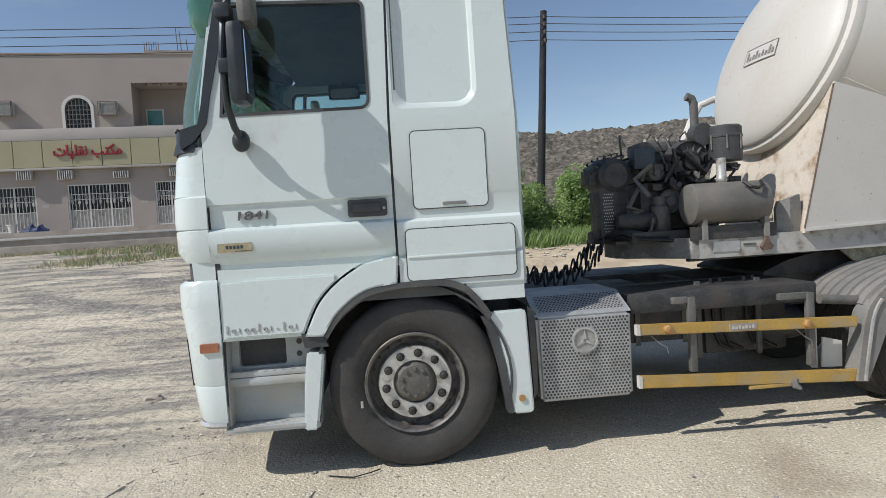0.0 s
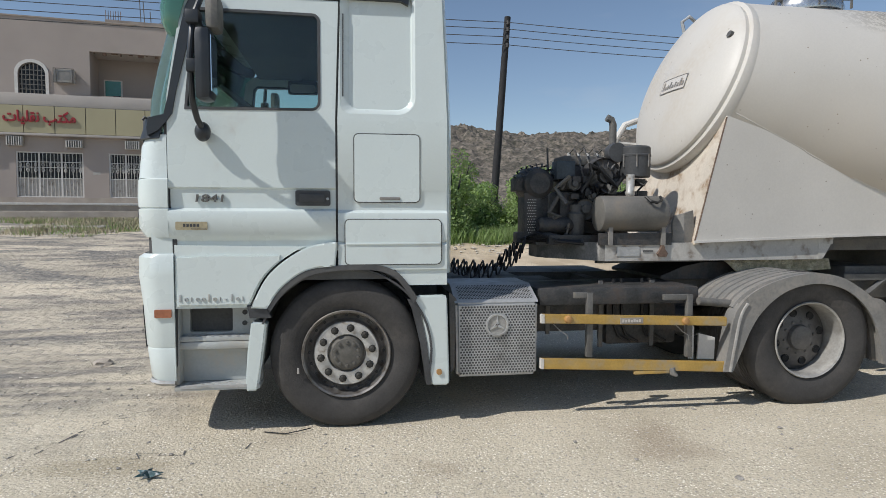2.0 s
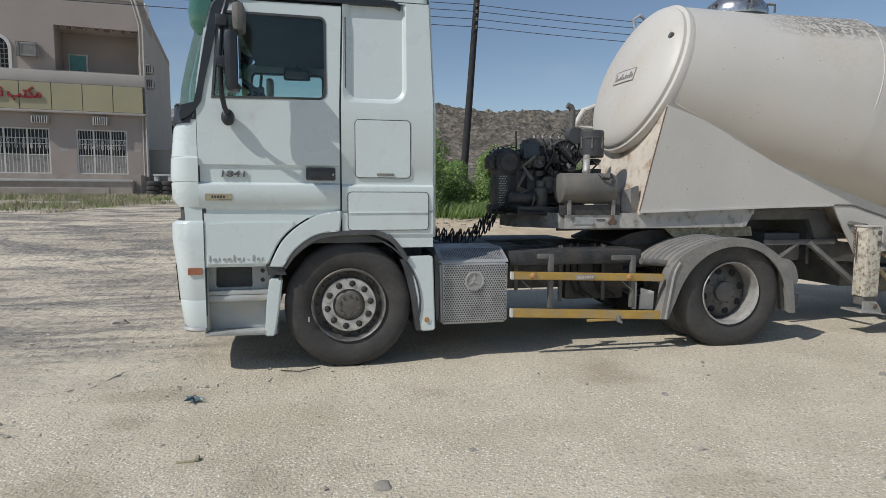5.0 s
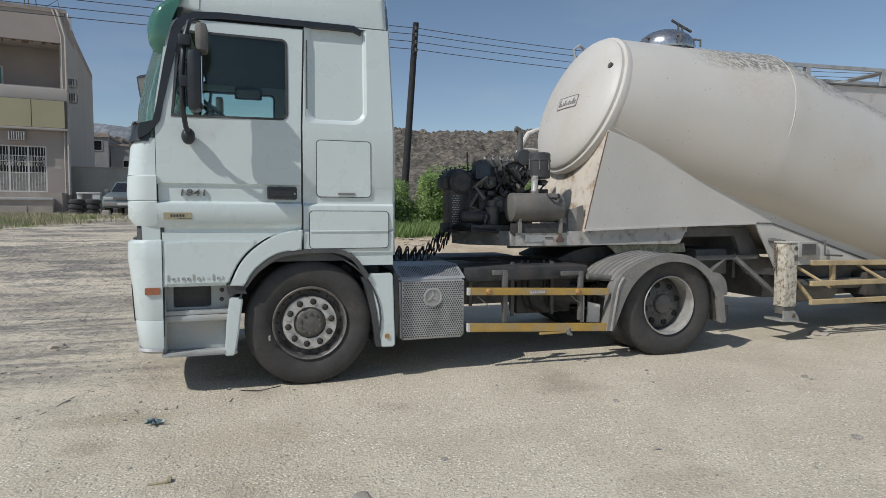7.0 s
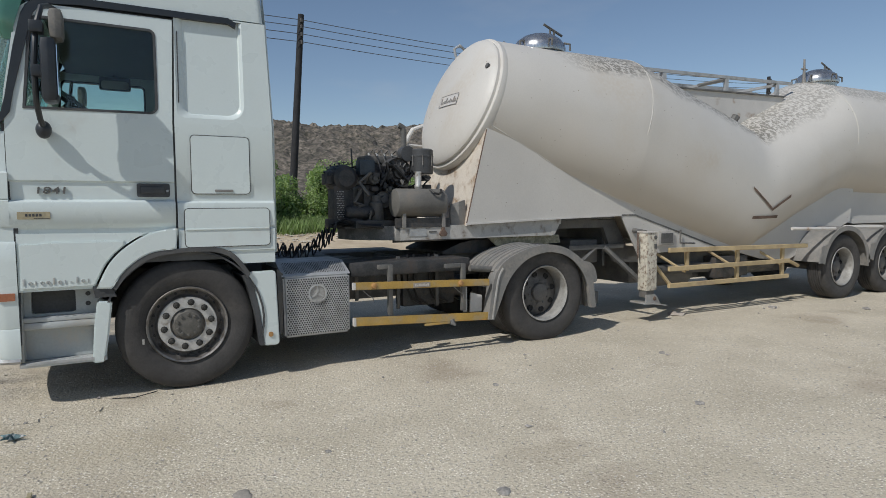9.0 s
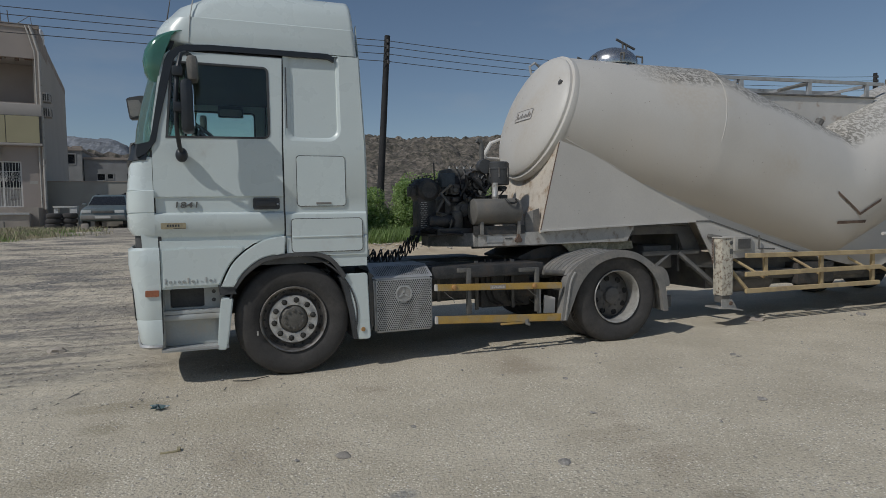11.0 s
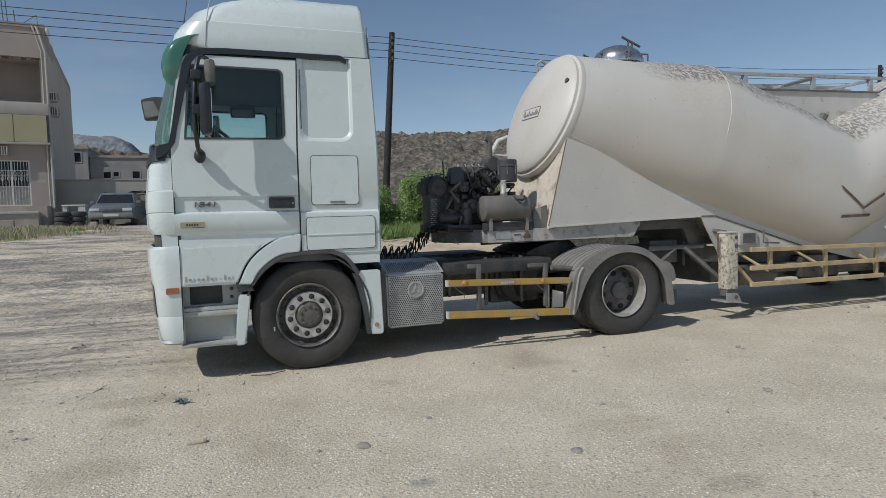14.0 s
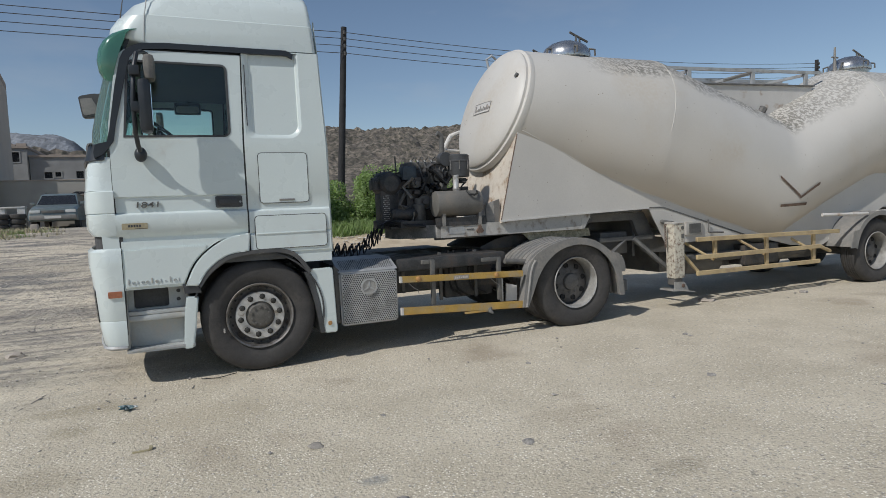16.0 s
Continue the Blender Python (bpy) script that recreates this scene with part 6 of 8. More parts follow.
for a_, b_ in (((2.05, 1.56, 0.092), (2.3, 1.5, 0.112)), ((2.12, 1.68, 0.052), (2.22, 1.83, 0.07))):
    pts = [(a_[0] + a_[2] * math.cos(t), 0.895, a_[1] + a_[2] * math.sin(t)) for t in np.linspace(1.4, 4.9, 12)] + [(b_[0] + b_[2] * math.cos(t), 0.895, b_[1] + b_[2] * math.sin(t)) for t in np.linspace(-1.5, 1.5, 12)]
    part("belt", ntube(pts + pts[:1], 0.008, 5), HOSE, engine)
# blower in front
bm = lathe(bmesh.new(), [(0.001, -0.2), (0.09, -0.2), (0.13, -0.17), (0.15, -0.08), (0.152, 0.12), (0.12, 0.17), (0.001, 0.18)], (1.66, 1.12, 1.785), 22)
part("blower_drum", bm, GREASE, engine, "round black blower housing")
for k in range(10):
    t = math.pi * (0.05 + 0.1 * k)
    part("cooling_rib", strip(bmesh.new(), [[(1.66 + (r - 0.05) * math.cos(t + w), yy - 0.06, 1.785 + (r - 0.05) * math.sin(t + w)) for w in (-0.05, 0.05)] + [(1.66 + (r - 0.05) * math.cos(t + w), yy - 0.06, 1.785 + (r - 0.05) * math.sin(t + w)) for w in (0.05, -0.05)][:0] for r, yy in ((0.195, 1.0), (0.225, 1.02), (0.225, 1.3), (0.195, 1.32))], False, False), GREASE, engine)
part("blower_stand", box(bmesh.new(), 1.56, 1.76, 0.98, 1.3, 1.262, 1.7, bevel=0.03), GREASE, engine)
bm = nbox(1.53, 1.68, 0.95, 0.965, 1.3, 1.7, bevel=0.004)
rad = part("radiator_guard", bm, GREASE, engine)
bm = bmesh.new()
for j in range(14):
    for i in range(5):
        hole(bm, (1.56 + i * 0.016 + (j % 2) * 0.008, 0.9475, 1.33 + j * 0.024), (1, 0, 0), (0, 0, 1), 0.005)
tagged(part("guard_mesh", bm, RIM_LIGHT, rad, smooth=False), kind="stuff")
part("flange", nbox(1.47, 1.54, 1.0, 1.2, 1.72, 1.84, bevel=0.01), GREASE, engine)
part("dipstick", ntube([(1.84, 1.25, 1.85), (1.83, 1.25, 2.13)], 0.009, 6), CHASSIS, engine)
# exhaust, air filter, pipes
bm = tube(bmesh.new(), [(2.42, 1.15, 2.0), (2.42, 1.15, 2.28), (2.42, 1.15, 2.34), (2.405, 1.15, 2.38), (2.36, 1.15, 2.4)], 0.034, 12)
part("exhaust_stack", bm, POST_GREY, engine, "sooty curved exhaust stack")
part("manifold", ntube([(1.95, 1.3, 1.98), (2.2, 1.3, 2.0), (2.42, 1.2, 2.02)], 0.05, 10), GREY_TANK, engine)
bm = lathe(bmesh.new(), [(0.001, -0.14), (0.12, -0.14), (0.13, -0.13), (0.13, 0.04), (0.135, 0.045), (0.135, 0.06), (0.13, 0.065), (0.13, 0.12), (0.115, 0.135), (0.001, 0.14)], (2.53, 0.92, 1.98), 26, "z")
flt = part("air_filter", bm, BLACK, engine, "black drum air filter")
for t in (200, 250, 300):
    part("filter_clip", ntube([(2.53 + 0.134 * math.cos(radians(t)), 0.92 + 0.134 * math.sin(radians(t)), z_) for z_ in (1.93, 1.98, 2.04)], 0.008, 5), RIM, flt)
bm = lathe(bmesh.new(), [(0.001, -0.05), (0.085, -0.05), (0.09, 0.0), (0.085, 0.06), (0.001, 0.06)], (2.36, 0.95, 2.06), 18, "y")
part("intake_elbow", bm, BLACK, engine)
part("filter_neck", lathe(bmesh.new(), [(0.036, 1.6), (0.036, 1.68), (0.041, 1.69), (0.041, 1.71), (0.036, 1.72), (0.036, 1.86)], (2.43, 0.8, 0), 16, "z"), RIM_LIGHT, engine, "clamped bare steel pipe")
bm = tube(bmesh.new(), [(2.5, 1.5, 1.6), (2.6, 1.9, 1.8), (2.8, 2.1, 2.15), (2.88, 2.1, 2.33), (2.98, 2.1, 2.49), (3.12, 2.1, 2.54), (3.3, 2.0, 2.5)], 0.034, 10)
part("tank_pipe", bm, IRON_WHITE, engine, "white pipe to the tank head")
part("tank_pipe", ntube([(2.86, 2.1, 2.3), (2.98, 2.1, 2.285), (3.25, 2.05, 2.26)], 0.022, 8), IRON_WHITE, engine)
# cylinder of the air tank
bm = lathe(bmesh.new(), [(0.001, -0.3), (0.1, -0.295), (0.142, -0.28), (0.15, -0.26), (0.15, 0.26), (0.142, 0.28), (0.1, 0.295), (0.001, 0.3)], (2.345, 0.62, 1.52), 30, "x")
at = part("air_tank", bm, GREY_TANK, engine, "dull grey cylindrical air tank")
for xx in (2.12, 2.58):
    part("tank_foot", nprism([(xx, 1.262), (xx + 0.035, 1.262), (xx + 0.035, 1.48), (xx, 1.48)], 0.52, 0.6), FENDER, at)
part("tank_rail", nbox(2.06, 2.68, 0.54, 0.6, 1.262, 1.36), GREASE, at)
part("tank_pipe_loop", ntube([(2.42, 0.5, 1.66), (2.45, 0.46, 1.62), (2.5, 0.45, 1.61), (2.55, 0.48, 1.63), (2.56, 0.52, 1.66)], 0.012, 6), HOSE, at)
bm = strip(bmesh.new(), [[(x, y, z) for x, y in ((2.72, 0.6), (2.8, 0.56), (2.9, 0.58), (2.88, 0.61), (2.78, 0.6), (2.72, 0.63))] for z in (1.27, 1.45)] + [[(x, y, 1.5 + (x - 2.72) * 0.3) for x, y in ((2.74, 0.6), (2.8, 0.56), (2.89, 0.58), (2.88, 0.61), (2.78, 0.6), (2.74, 0.63))]], True)
part("rubber_flap", bm, FENDER, engine, "torn grey rubber flap")
random.seed(4)
for k in range(16):
    x0, z0 = random.uniform(1.75, 2.5), random.uniform(1.4, 1.95)
    p = [(x0, 0.88 + random.uniform(-0.06, 0.1), z0)]
    for j in range(4):
        p.append((p[-1][0] + random.uniform(-0.12, 0.12), 0.84 + random.uniform(-0.08, 0.1), max(1.29, p[-1][2] + random.uniform(-0.16, 0.1))))
    part("engine_hose", ntube(p, random.choice((0.01, 0.014, 0.02)), 6), HOSE if k % 3 else CHASSIS, engine)
for k in range(12):
    x0, z0 = random.uniform(1.8, 2.55), random.uniform(1.36, 1.85)
    s_ = random.uniform(0.03, 0.07)
    part("fitting", box(bmesh.new(), x0, x0 + s_ * 1.5, 0.86, 0.96, z0, z0 + s_, bevel=0.01), random.choice((GREASE, CHASSIS, GREASE)), engine)
bm = bmesh.new()
box(bm, 1.48, 1.6, 1.0, 1.15, 1.26, 1.36, bevel=0.02)
tube(bm, [(1.55, 1.0, 1.32), (1.7, 0.85, 1.34), (1.85, 0.78, 1.3), (1.98, 0.72, 1.28)], 0.03, 8)
part("coupling_head", bm, GREASE, engine)
for k in range(5):
    part("cable", ntube([(1.5 + 0.03 * k, 0.95, 1.3), (1.6 + 0.04 * k, 0.8, 1.36 - 0.02 * k), (1.75 + 0.05 * k, 0.7, 1.29), (1.95, 0.62 + 0.02 * k, 1.27)], 0.012, 6), HOSE, engine)


# ---- the office building ----
KB = 1.07
BX, BY, BZ = 0.27 - 7.55 * KB, -4.04 + 27.0 * KB, 0.0
building = thing("office_building", pose(BX, BY, BZ, 0, 0, math.degrees(math.atan2(1, 7.5))), "two-storey beige rendered building with barred shopfronts and sign band", "building")


def bz(z):
    return 1.5 + (z - 1.5) * KB


def bp(name, bm, mat, label="", parent=None, smooth=True):
    return part(name, bm, mat, parent or building, label, local=True, smooth=smooth)


L0 = -17.5
DEP = 12.6
ROOF = bz(9.34)
# front wall with its openings
gates = [(-2.62, -0.75), (-5.94, -3.55), (-9.47, -7.09)]
GZ0, GZ1 = bz(2.25), bz(4.07)
holes_ = [[(a * KB, GZ0), (b * KB, GZ0), (b * KB, GZ1), (a * KB, GZ1)] for a, b in gates]
balcony = [(-3.22 * KB, bz(6.4)), (-0.12 * KB, bz(6.4)), (-0.12 * KB, bz(8.17)), (-3.22 * KB, bz(8.17))]
arch_w = [(-5.76 * KB, bz(6.29)), (-4.8 * KB, bz(6.29)), (-4.8 * KB, bz(7.12))] + [(-5.28 * KB + 0.48 * KB * math.cos(t), bz(7.12) + 0.46 * KB * math.sin(t)) for t in np.linspace(0, math.pi, 13)][1:]
front = bp("front_wall", nprism([(L0, 1.2), (0, 1.2), (0, ROOF), (L0, ROOF)], 0.0, 0.25, holes_ + [balcony, arch_w]), WALL)
bp("side_wall", nbox(-0.25, 0, 0.25, DEP, 1.0, ROOF), material("side_render", (0.43, 0.4, 0.36), 0.92, var=0.05, scale=0.4, stain=(0.5, 0.48, 0.45), stain_at=0.68, stain_scale=0.5))
bp("back_wall", nbox(L0, -0.25, DEP - 0.25, DEP, 1.0, ROOF), CONCRETE)
bp("end_wall", nbox(L0, L0 + 0.25, 0.25, DEP - 0.25, 1.0, ROOF), CONCRETE)
bp("roof_slab", nbox(L0 + 0.25, -0.25, 0.25, DEP - 0.25, ROOF - 0.9, ROOF - 0.7), CONCRETE)
bp("floor_slab", nbox(L0 + 0.25, -0.25, 0.25, DEP - 0.25, bz(5.2), bz(5.35)), CONCRETE)
bp("coping", nbox(L0, 0.02, -0.04, 0.3, ROOF, ROOF + 0.06), PARAPET)
bp("parapet_patch", nbox(-0.27, 0.006, 0.1, 3.4, ROOF - 0.75, ROOF + 0.05), PARAPET, "dark weathered plaster")
bp("stair_tower", nbox(-2.6, 0.004, 3.4, DEP, ROOF - 0.4, ROOF - 0.1), PARAPET)
# upper band, sign panels
bp("ledge", nbox(L0, 0.03, -0.18, 0.0, bz(5.87), bz(6.34), bevel=0.02), WALL_LIGHT)
edges_ = [-8.77, -7.69, -6.64, -5.56, -4.47, -3.37, -2.28, -1.18, -0.06]
bp("sign_back", nbox(L0, 0.0, -0.2, 0.0, bz(4.77), bz(5.87)), CHASSIS)
for a, b in zip([-12.1, -11.0, -9.88] + edges_[:-1], [-11.0, -9.88, -8.77] + edges_[1:]):
    bp("sign_panel", nbox(a * KB + 0.015, b * KB - 0.015, -0.24, -0.2, bz(4.79), bz(5.85)), SIGN)
bp("sign_sill", nbox(L0, 0.02, -0.3, 0.0, bz(4.68), bz(4.77), bevel=0.01), WALL_LIGHT)
words("\uFE95\uFE8E\uFEF4\uFEE0\uFED8\uFEE7 \uFE90\uFE98\uFEDC\uFEE3", 0.62, SIGN_RED, building, "sign_lettering", pose(-4.97 * KB, -0.27, bz(5.4), 90, 0, 0) @ Matrix.Diagonal((0.8, 1.0, 1, 1)), "red raised sign letters", 0.03, 0.014)
# gates of white ironwork in front of dark panes
for a, b in gates:
    a, b = a * KB, b * KB
    z0, z1 = GZ0, GZ1
    g = bp("shop_gate", prism(bmesh.new(), [(a, z0), (b, z0), (b, z1), (a, z1)], 0.03, 0.09, [[(a + 0.06, z0 + 0.05), (b - 0.06, z0 + 0.05), (b - 0.06, z1 - 0.05), (a + 0.06, z1 - 0.05)]]), IRON_WHITE, "white ironwork folding gate")
    n_ = 18
    for k in range(1, n_):
        x_ = a + (b - a) * k / n_
        w_ = 0.035 if k in (6, 12) else 0.008
        bp("gate_bar", nbox(x_ - w_, x_ + w_, 0.05, 0.075, z0, z1), IRON_WHITE, parent=g)
    zs_ = (z0 + (z1 - z0) * 0.42, z0 + (z1 - z0) * 0.78)
    for zz in zs_ + (z0 + (z1 - z0) * 0.66,):
        bp("gate_rail", nbox(a, b, 0.045, 0.08, zz - 0.015, zz + 0.015), IRON_WHITE, parent=g)
    for k in range(n_ // 2):
        x_ = a + (b - a) * (k + 0.5) / (n_ / 2)
        for zz in (z0 + (z1 - z0) * 0.72, z0 + (z1 - z0) * 0.6):
            pts = [(x_ + 0.05 * math.cos(t), 0.06, zz + 0.08 * math.sin(t)) for t in np.linspace(0, 2 * math.pi, 9)]
            bp("gate_scroll", ntube(pts, 0.012, 4), IRON_WHITE, parent=g)
    bp("gate_lower_panel", nbox(a + 0.05, b - 0.05, 0.085, 0.095, z0, zs_[0]), AC_GREY, parent=g)
    bp("shop_window", nbox(a, b, 0.17, 0.2, z0, z1), DARK_ROOM)
# vents over the gates
for a, b, z0, z1 in ((-1.96, -1.41, 4.24, 4.62), (-6.18, -5.61, 4.27, 4.68), (-7.65, -7.09, 4.31, 4.72), (-4.12, -3.52, 4.24, 4.57)):
    a, b, z0, z1 = a * KB, b * KB, bz(z0), bz(z1) - 0.03
    u_ = bp("window_air_unit", nbox(a, b, -0.25, 0.0, z0, z1, bevel=0.015), AC_GREY, "caged grey air conditioner")
    for k in range(7):
        x_ = a + (b - a) * (k + 0.5) / 7
        bp("cage_bar", nbox(x_ - 0.012, x_ + 0.012, -0.28, -0.255, z0 + 0.02, z1 - 0.02), IRON_WHITE, parent=u_)
    bp("unit_grille", nbox(a + 0.03, b - 0.03, -0.256, -0.25, z0 + 0.03, z1 - 0.03), CHASSIS, parent=u_)
# upper air units
for a, b, z0, z1 in ((-4.46, -3.75, 6.84, 7.34), (-8.28, -7.56, 6.9, 7.42)):
    a, b, z0, z1 = a * KB, b * KB, bz(z0), bz(z1)
    u_ = bp("window_air_unit", nbox(a, b, -0.24, 0.05, z0, z1, bevel=0.02), AC_GREY, "caged grey air conditioner")
    bp("unit_grille", nbox(a + 0.16, b - 0.12, -0.246, -0.24, z0 + 0.08, z1 - 0.08), FENDER, parent=u_)
    for x_ in (a, a + 0.1, b - 0.05, b):
        bp("cage_bar", nbox(x_ - 0.012, x_ + 0.012, -0.28, -0.25, z0 - 0.03, z1 + 0.03), CHASSIS, parent=u_)
    for z_ in (z0 - 0.03, z1 + 0.03):
        bp("cage_bar", nbox(a, b, -0.28, -0.25, z_ - 0.012, z_ + 0.012), CHASSIS, parent=u_)
# arched window
ow = [(x * 1.0, z) for x, z in arch_w]
cxw, czw = -5.28 * KB, bz(6.95)
big = [(cxw + (x - cxw) * 1.24, czw + (z - czw) * (1.2 if z > czw else 1.1)) for x, z in arch_w]
fr = bp("arched_window", nprism(big, -0.05, 0.02, [arch_w]), IRON_WHITE, "arched window with white surround")
bp("arched_pane", nbox(-5.85 * KB, -4.7 * KB, 0.15, 0.17, bz(6.25), bz(7.7)), DARK_ROOM, parent=fr)
for k in range(1, 7):
    x_ = (-5.76 + 0.96 * k / 7) * KB
    bp("window_bar", nbox(x_ - 0.014, x_ + 0.014, -0.03, -0.005, bz(6.29), bz((7.36, 7.5, 7.56, 7.56, 7.5, 7.36)[k - 1])), GREY_TANK, parent=fr)
for k in range(6):
    z_ = bz(6.33 + k * 0.19)
    bp("window_bar", nbox((-5.76 + (0.1 if k == 5 else 0)) * KB, (-4.8 - (0.1 if k == 5 else 0)) * KB, -0.035, -0.015, z_ - 0.014, z_ + 0.014), GREY_TANK, parent=fr)
# balcony room with its window
bp("balcony_back", nbox(-3.7 * KB, -0.05, 1.6, 1.7, bz(6.2), bz(8.4)), WALL)
bp("balcony_floor", nbox(-3.7 * KB, -0.05, 0.2, 1.7, bz(6.2), bz(6.3)), WALL)
bp("balcony_ceiling", nbox(-3.7 * KB, -0.05, 0.2, 1.7, bz(8.22), bz(8.4)), WALL_LIGHT)
bp("balcony_cheek", nbox(-3.7 * KB, -3.26 * KB, 0.25, 1.6, bz(6.3), bz(8.22)), WALL)
bw = bp("balcony_window", nbox(-3.06 * KB, -2.34 * KB, 1.55, 1.6, bz(6.4), bz(7.36), bevel=0.01), IRON_WHITE)
bp("balcony_pane", nbox(-3.0 * KB, -2.4 * KB, 1.53, 1.55, bz(6.4), bz(7.3)), TEAL_PANE, parent=bw)
bp("balcony_sash", nbox(-2.7 * KB, -2.4 * KB, 1.52, 1.53, bz(6.4), bz(6.68)), DARK_ROOM, parent=bw)
# pipes and meters on the corner
for x_, w_ in ((0.03, 0.06), (-0.12, 0.035)):
    bp("downpipe", ntube([(x_, -0.1, 2.2), (x_, -0.1, ROOF - 1.0), (x_ - 0.2, -0.12, ROOF - 0.2), (x_ - 0.3, -0.05, ROOF + 0.1)], w_, 8), AC_GREY)
for z0, z1, y0 in ((6.5, 6.86, 0.02), (5.9, 6.28, 0.1)):
    m_ = bp("side_air_unit", nbox(0.0, 0.36, y0, y0 + 0.5, bz(z0), bz(z1), bevel=0.02), AC_GREY)
    bp("unit_grille", nbox(0.04, 0.32, y0 - 0.008, y0, bz(z0) + 0.05, bz(z1) - 0.05), CHASSIS, parent=m_)
    for k in range(4):
        bp("cage_bar", nbox(0.045 + k * 0.085, 0.06 + k * 0.085, y0 - 0.03, y0 - 0.01, bz(z0), bz(z1)), IRON_WHITE, parent=m_)
        bp("unit_slot", nbox(0.358, 0.366, y0 + 0.05 + k * 0.1, y0 + 0.12 + k * 0.1, bz(z0) + 0.06, bz(z1) - 0.06), CHASSIS, parent=m_)
bp("roof_line", nbox(-2.75 * KB, 0.0, 0.6, 0.75, ROOF, ROOF + 0.35), PARAPET)
for k in range(7):
    bp("rebar", ntube([(-2.72 * KB + 0.1 * k, 0.65, ROOF + 0.3), (-2.72 * KB + 0.1 * k, 0.65, ROOF + 0.75)], 0.014, 5), RUST)
for x_, h_ in ((-1.4, 1.4), (-1.26, 1.3), (-1.0, 0.9)):
    bp("roof_rod", ntube([(x_ * KB, 0.8, ROOF), (x_ * KB - 0.06, 0.8, ROOF + h_)], 0.02, 6), CHASSIS)
bp("roof_frame", ntube([(-1.1 * KB, 1.4, ROOF + 0.3), (-0.35 * KB, 1.4, ROOF + 0.95), (-0.25 * KB, 1.4, ROOF)], 0.018, 6), CHASSIS)
wt = bp("water_tank", lathe(bmesh.new(), [(0.001, -0.7), (0.3, -0.68), (0.42, -0.6), (0.42, 0.6), (0.3, 0.68), (0.001, 0.7)], (-0.62 * KB, 2.2, ROOF + 0.2), 20, "x"), WATER_TANK, "white roof water tank")
for k in range(5):
    bp("tank_hoop", lathe(bmesh.new(), [(0.425, -0.05), (0.45, -0.03), (0.45, 0.03), (0.425, 0.05)], (-0.62 * KB - 0.5 + 0.25 * k, 2.2, ROOF + 0.2), 20, "x"), WATER_TANK, parent=wt)
for k in range(9):
    bp("shade_fringe", nbox(-3.1 * KB + 0.35 * k, -3.05 * KB + 0.35 * k + 0.1 * (k % 3), 0.12, 0.16, bz(8.17) - 0.05 - 0.06 * (k % 2), bz(8.17)), RUST)
# small signs on the wall: plain bars
for x0 in (-6.9, -3.2, -0.5):
    sg = bp("wall_stencil", nbox(x0 * KB, (x0 + 0.26) * KB, -0.004, 0.0, bz(3.18), bz(3.3)), AC_GREY)

# plinth in front with kerb
plinth = thing("plinth", pose(BX, BY, 0, 0, 0, math.degrees(math.atan2(1, 7.5))), "raised concrete forecourt with a pale painted kerb", "pavement", kind="structure")
part("slab", nbox(L0 - 4, -0.1, -1.6, 0.0, 0.8, bz(2.2)), KERB, plinth, local=True)
part("step", nbox(L0 - 4, -0.35, -2.3, -1.6, 0.8, bz(1.96)), KERB, plinth, local=True)
part("kerb_edge", nbox(L0 - 4, -0.33, -2.36, -2.3, bz(1.9), bz(1.99), bevel=0.01), IRON_WHITE, plinth, local=True)
part("low_kerb", nbox(L0 - 4, -1.0, -3.6, -3.3, 0.8, bz(1.66), bevel=0.02), KERB, plinth, local=True)
M_B = building.matrix_world.copy()
pot = lathe(bmesh.new(), [(0.001, 0.0), (0.13, 0.0), (0.18, 0.32), (0.2, 0.33), (0.2, 0.38), (0.16, 0.36), (0.001, 0.34)], (0, 0, 0), 20, "z")
pot.transform(M_B @ Matrix.Translation((-7.75 * KB, -0.7, bz(2.2))))
solo("plastic_bucket", pot, IRON_WHITE, "white plastic bucket on the forecourt", "bucket", tuple(M_B @ Vector((-7.75 * KB, -0.7, bz(2.2)))))
tarp = bmesh.new()
bmesh.ops.create_icosphere(tarp, subdivisions=4, radius=1)
for v in tarp.verts:
    v.co = Vector((v.co.x * 0.55, v.co.y * 0.3, max(0.0, v.co.z) * (0.26 + 0.25 * noise.noise(v.co * 2.2)))) + Vector((0, 0, 0.0))
    v.co += Vector((noise.noise(v.co * 4) * 0.08, noise.noise(v.co * 5 + Vector((3, 1, 2))) * 0.08, 0))
tarp.transform(M_B @ Matrix.Translation((-7.0 * KB, -0.7, bz(2.2))))
solo("tarpaulin", tarp, TARP, "crumpled dark blue tarpaulin on the forecourt", "tarpaulin", tuple(M_B @ Vector((-7.0 * KB, -0.7, bz(2.2)))))


# ---- yard behind: wall, houses, car ----
YW = 25.6
yard = thing("yard_wall", (-5, YW, 0), "long dirty beige boundary wall", "wall", kind="structure")
part("wall_face", nbox(-7.9, -1.2, YW, YW + 0.2, 0.9, 3.44), YARD, yard)
part("wall_cap", nbox(-7.9, -1.2, YW - 0.03, YW + 0.23, 3.44, 3.48), PARAPET, yard)


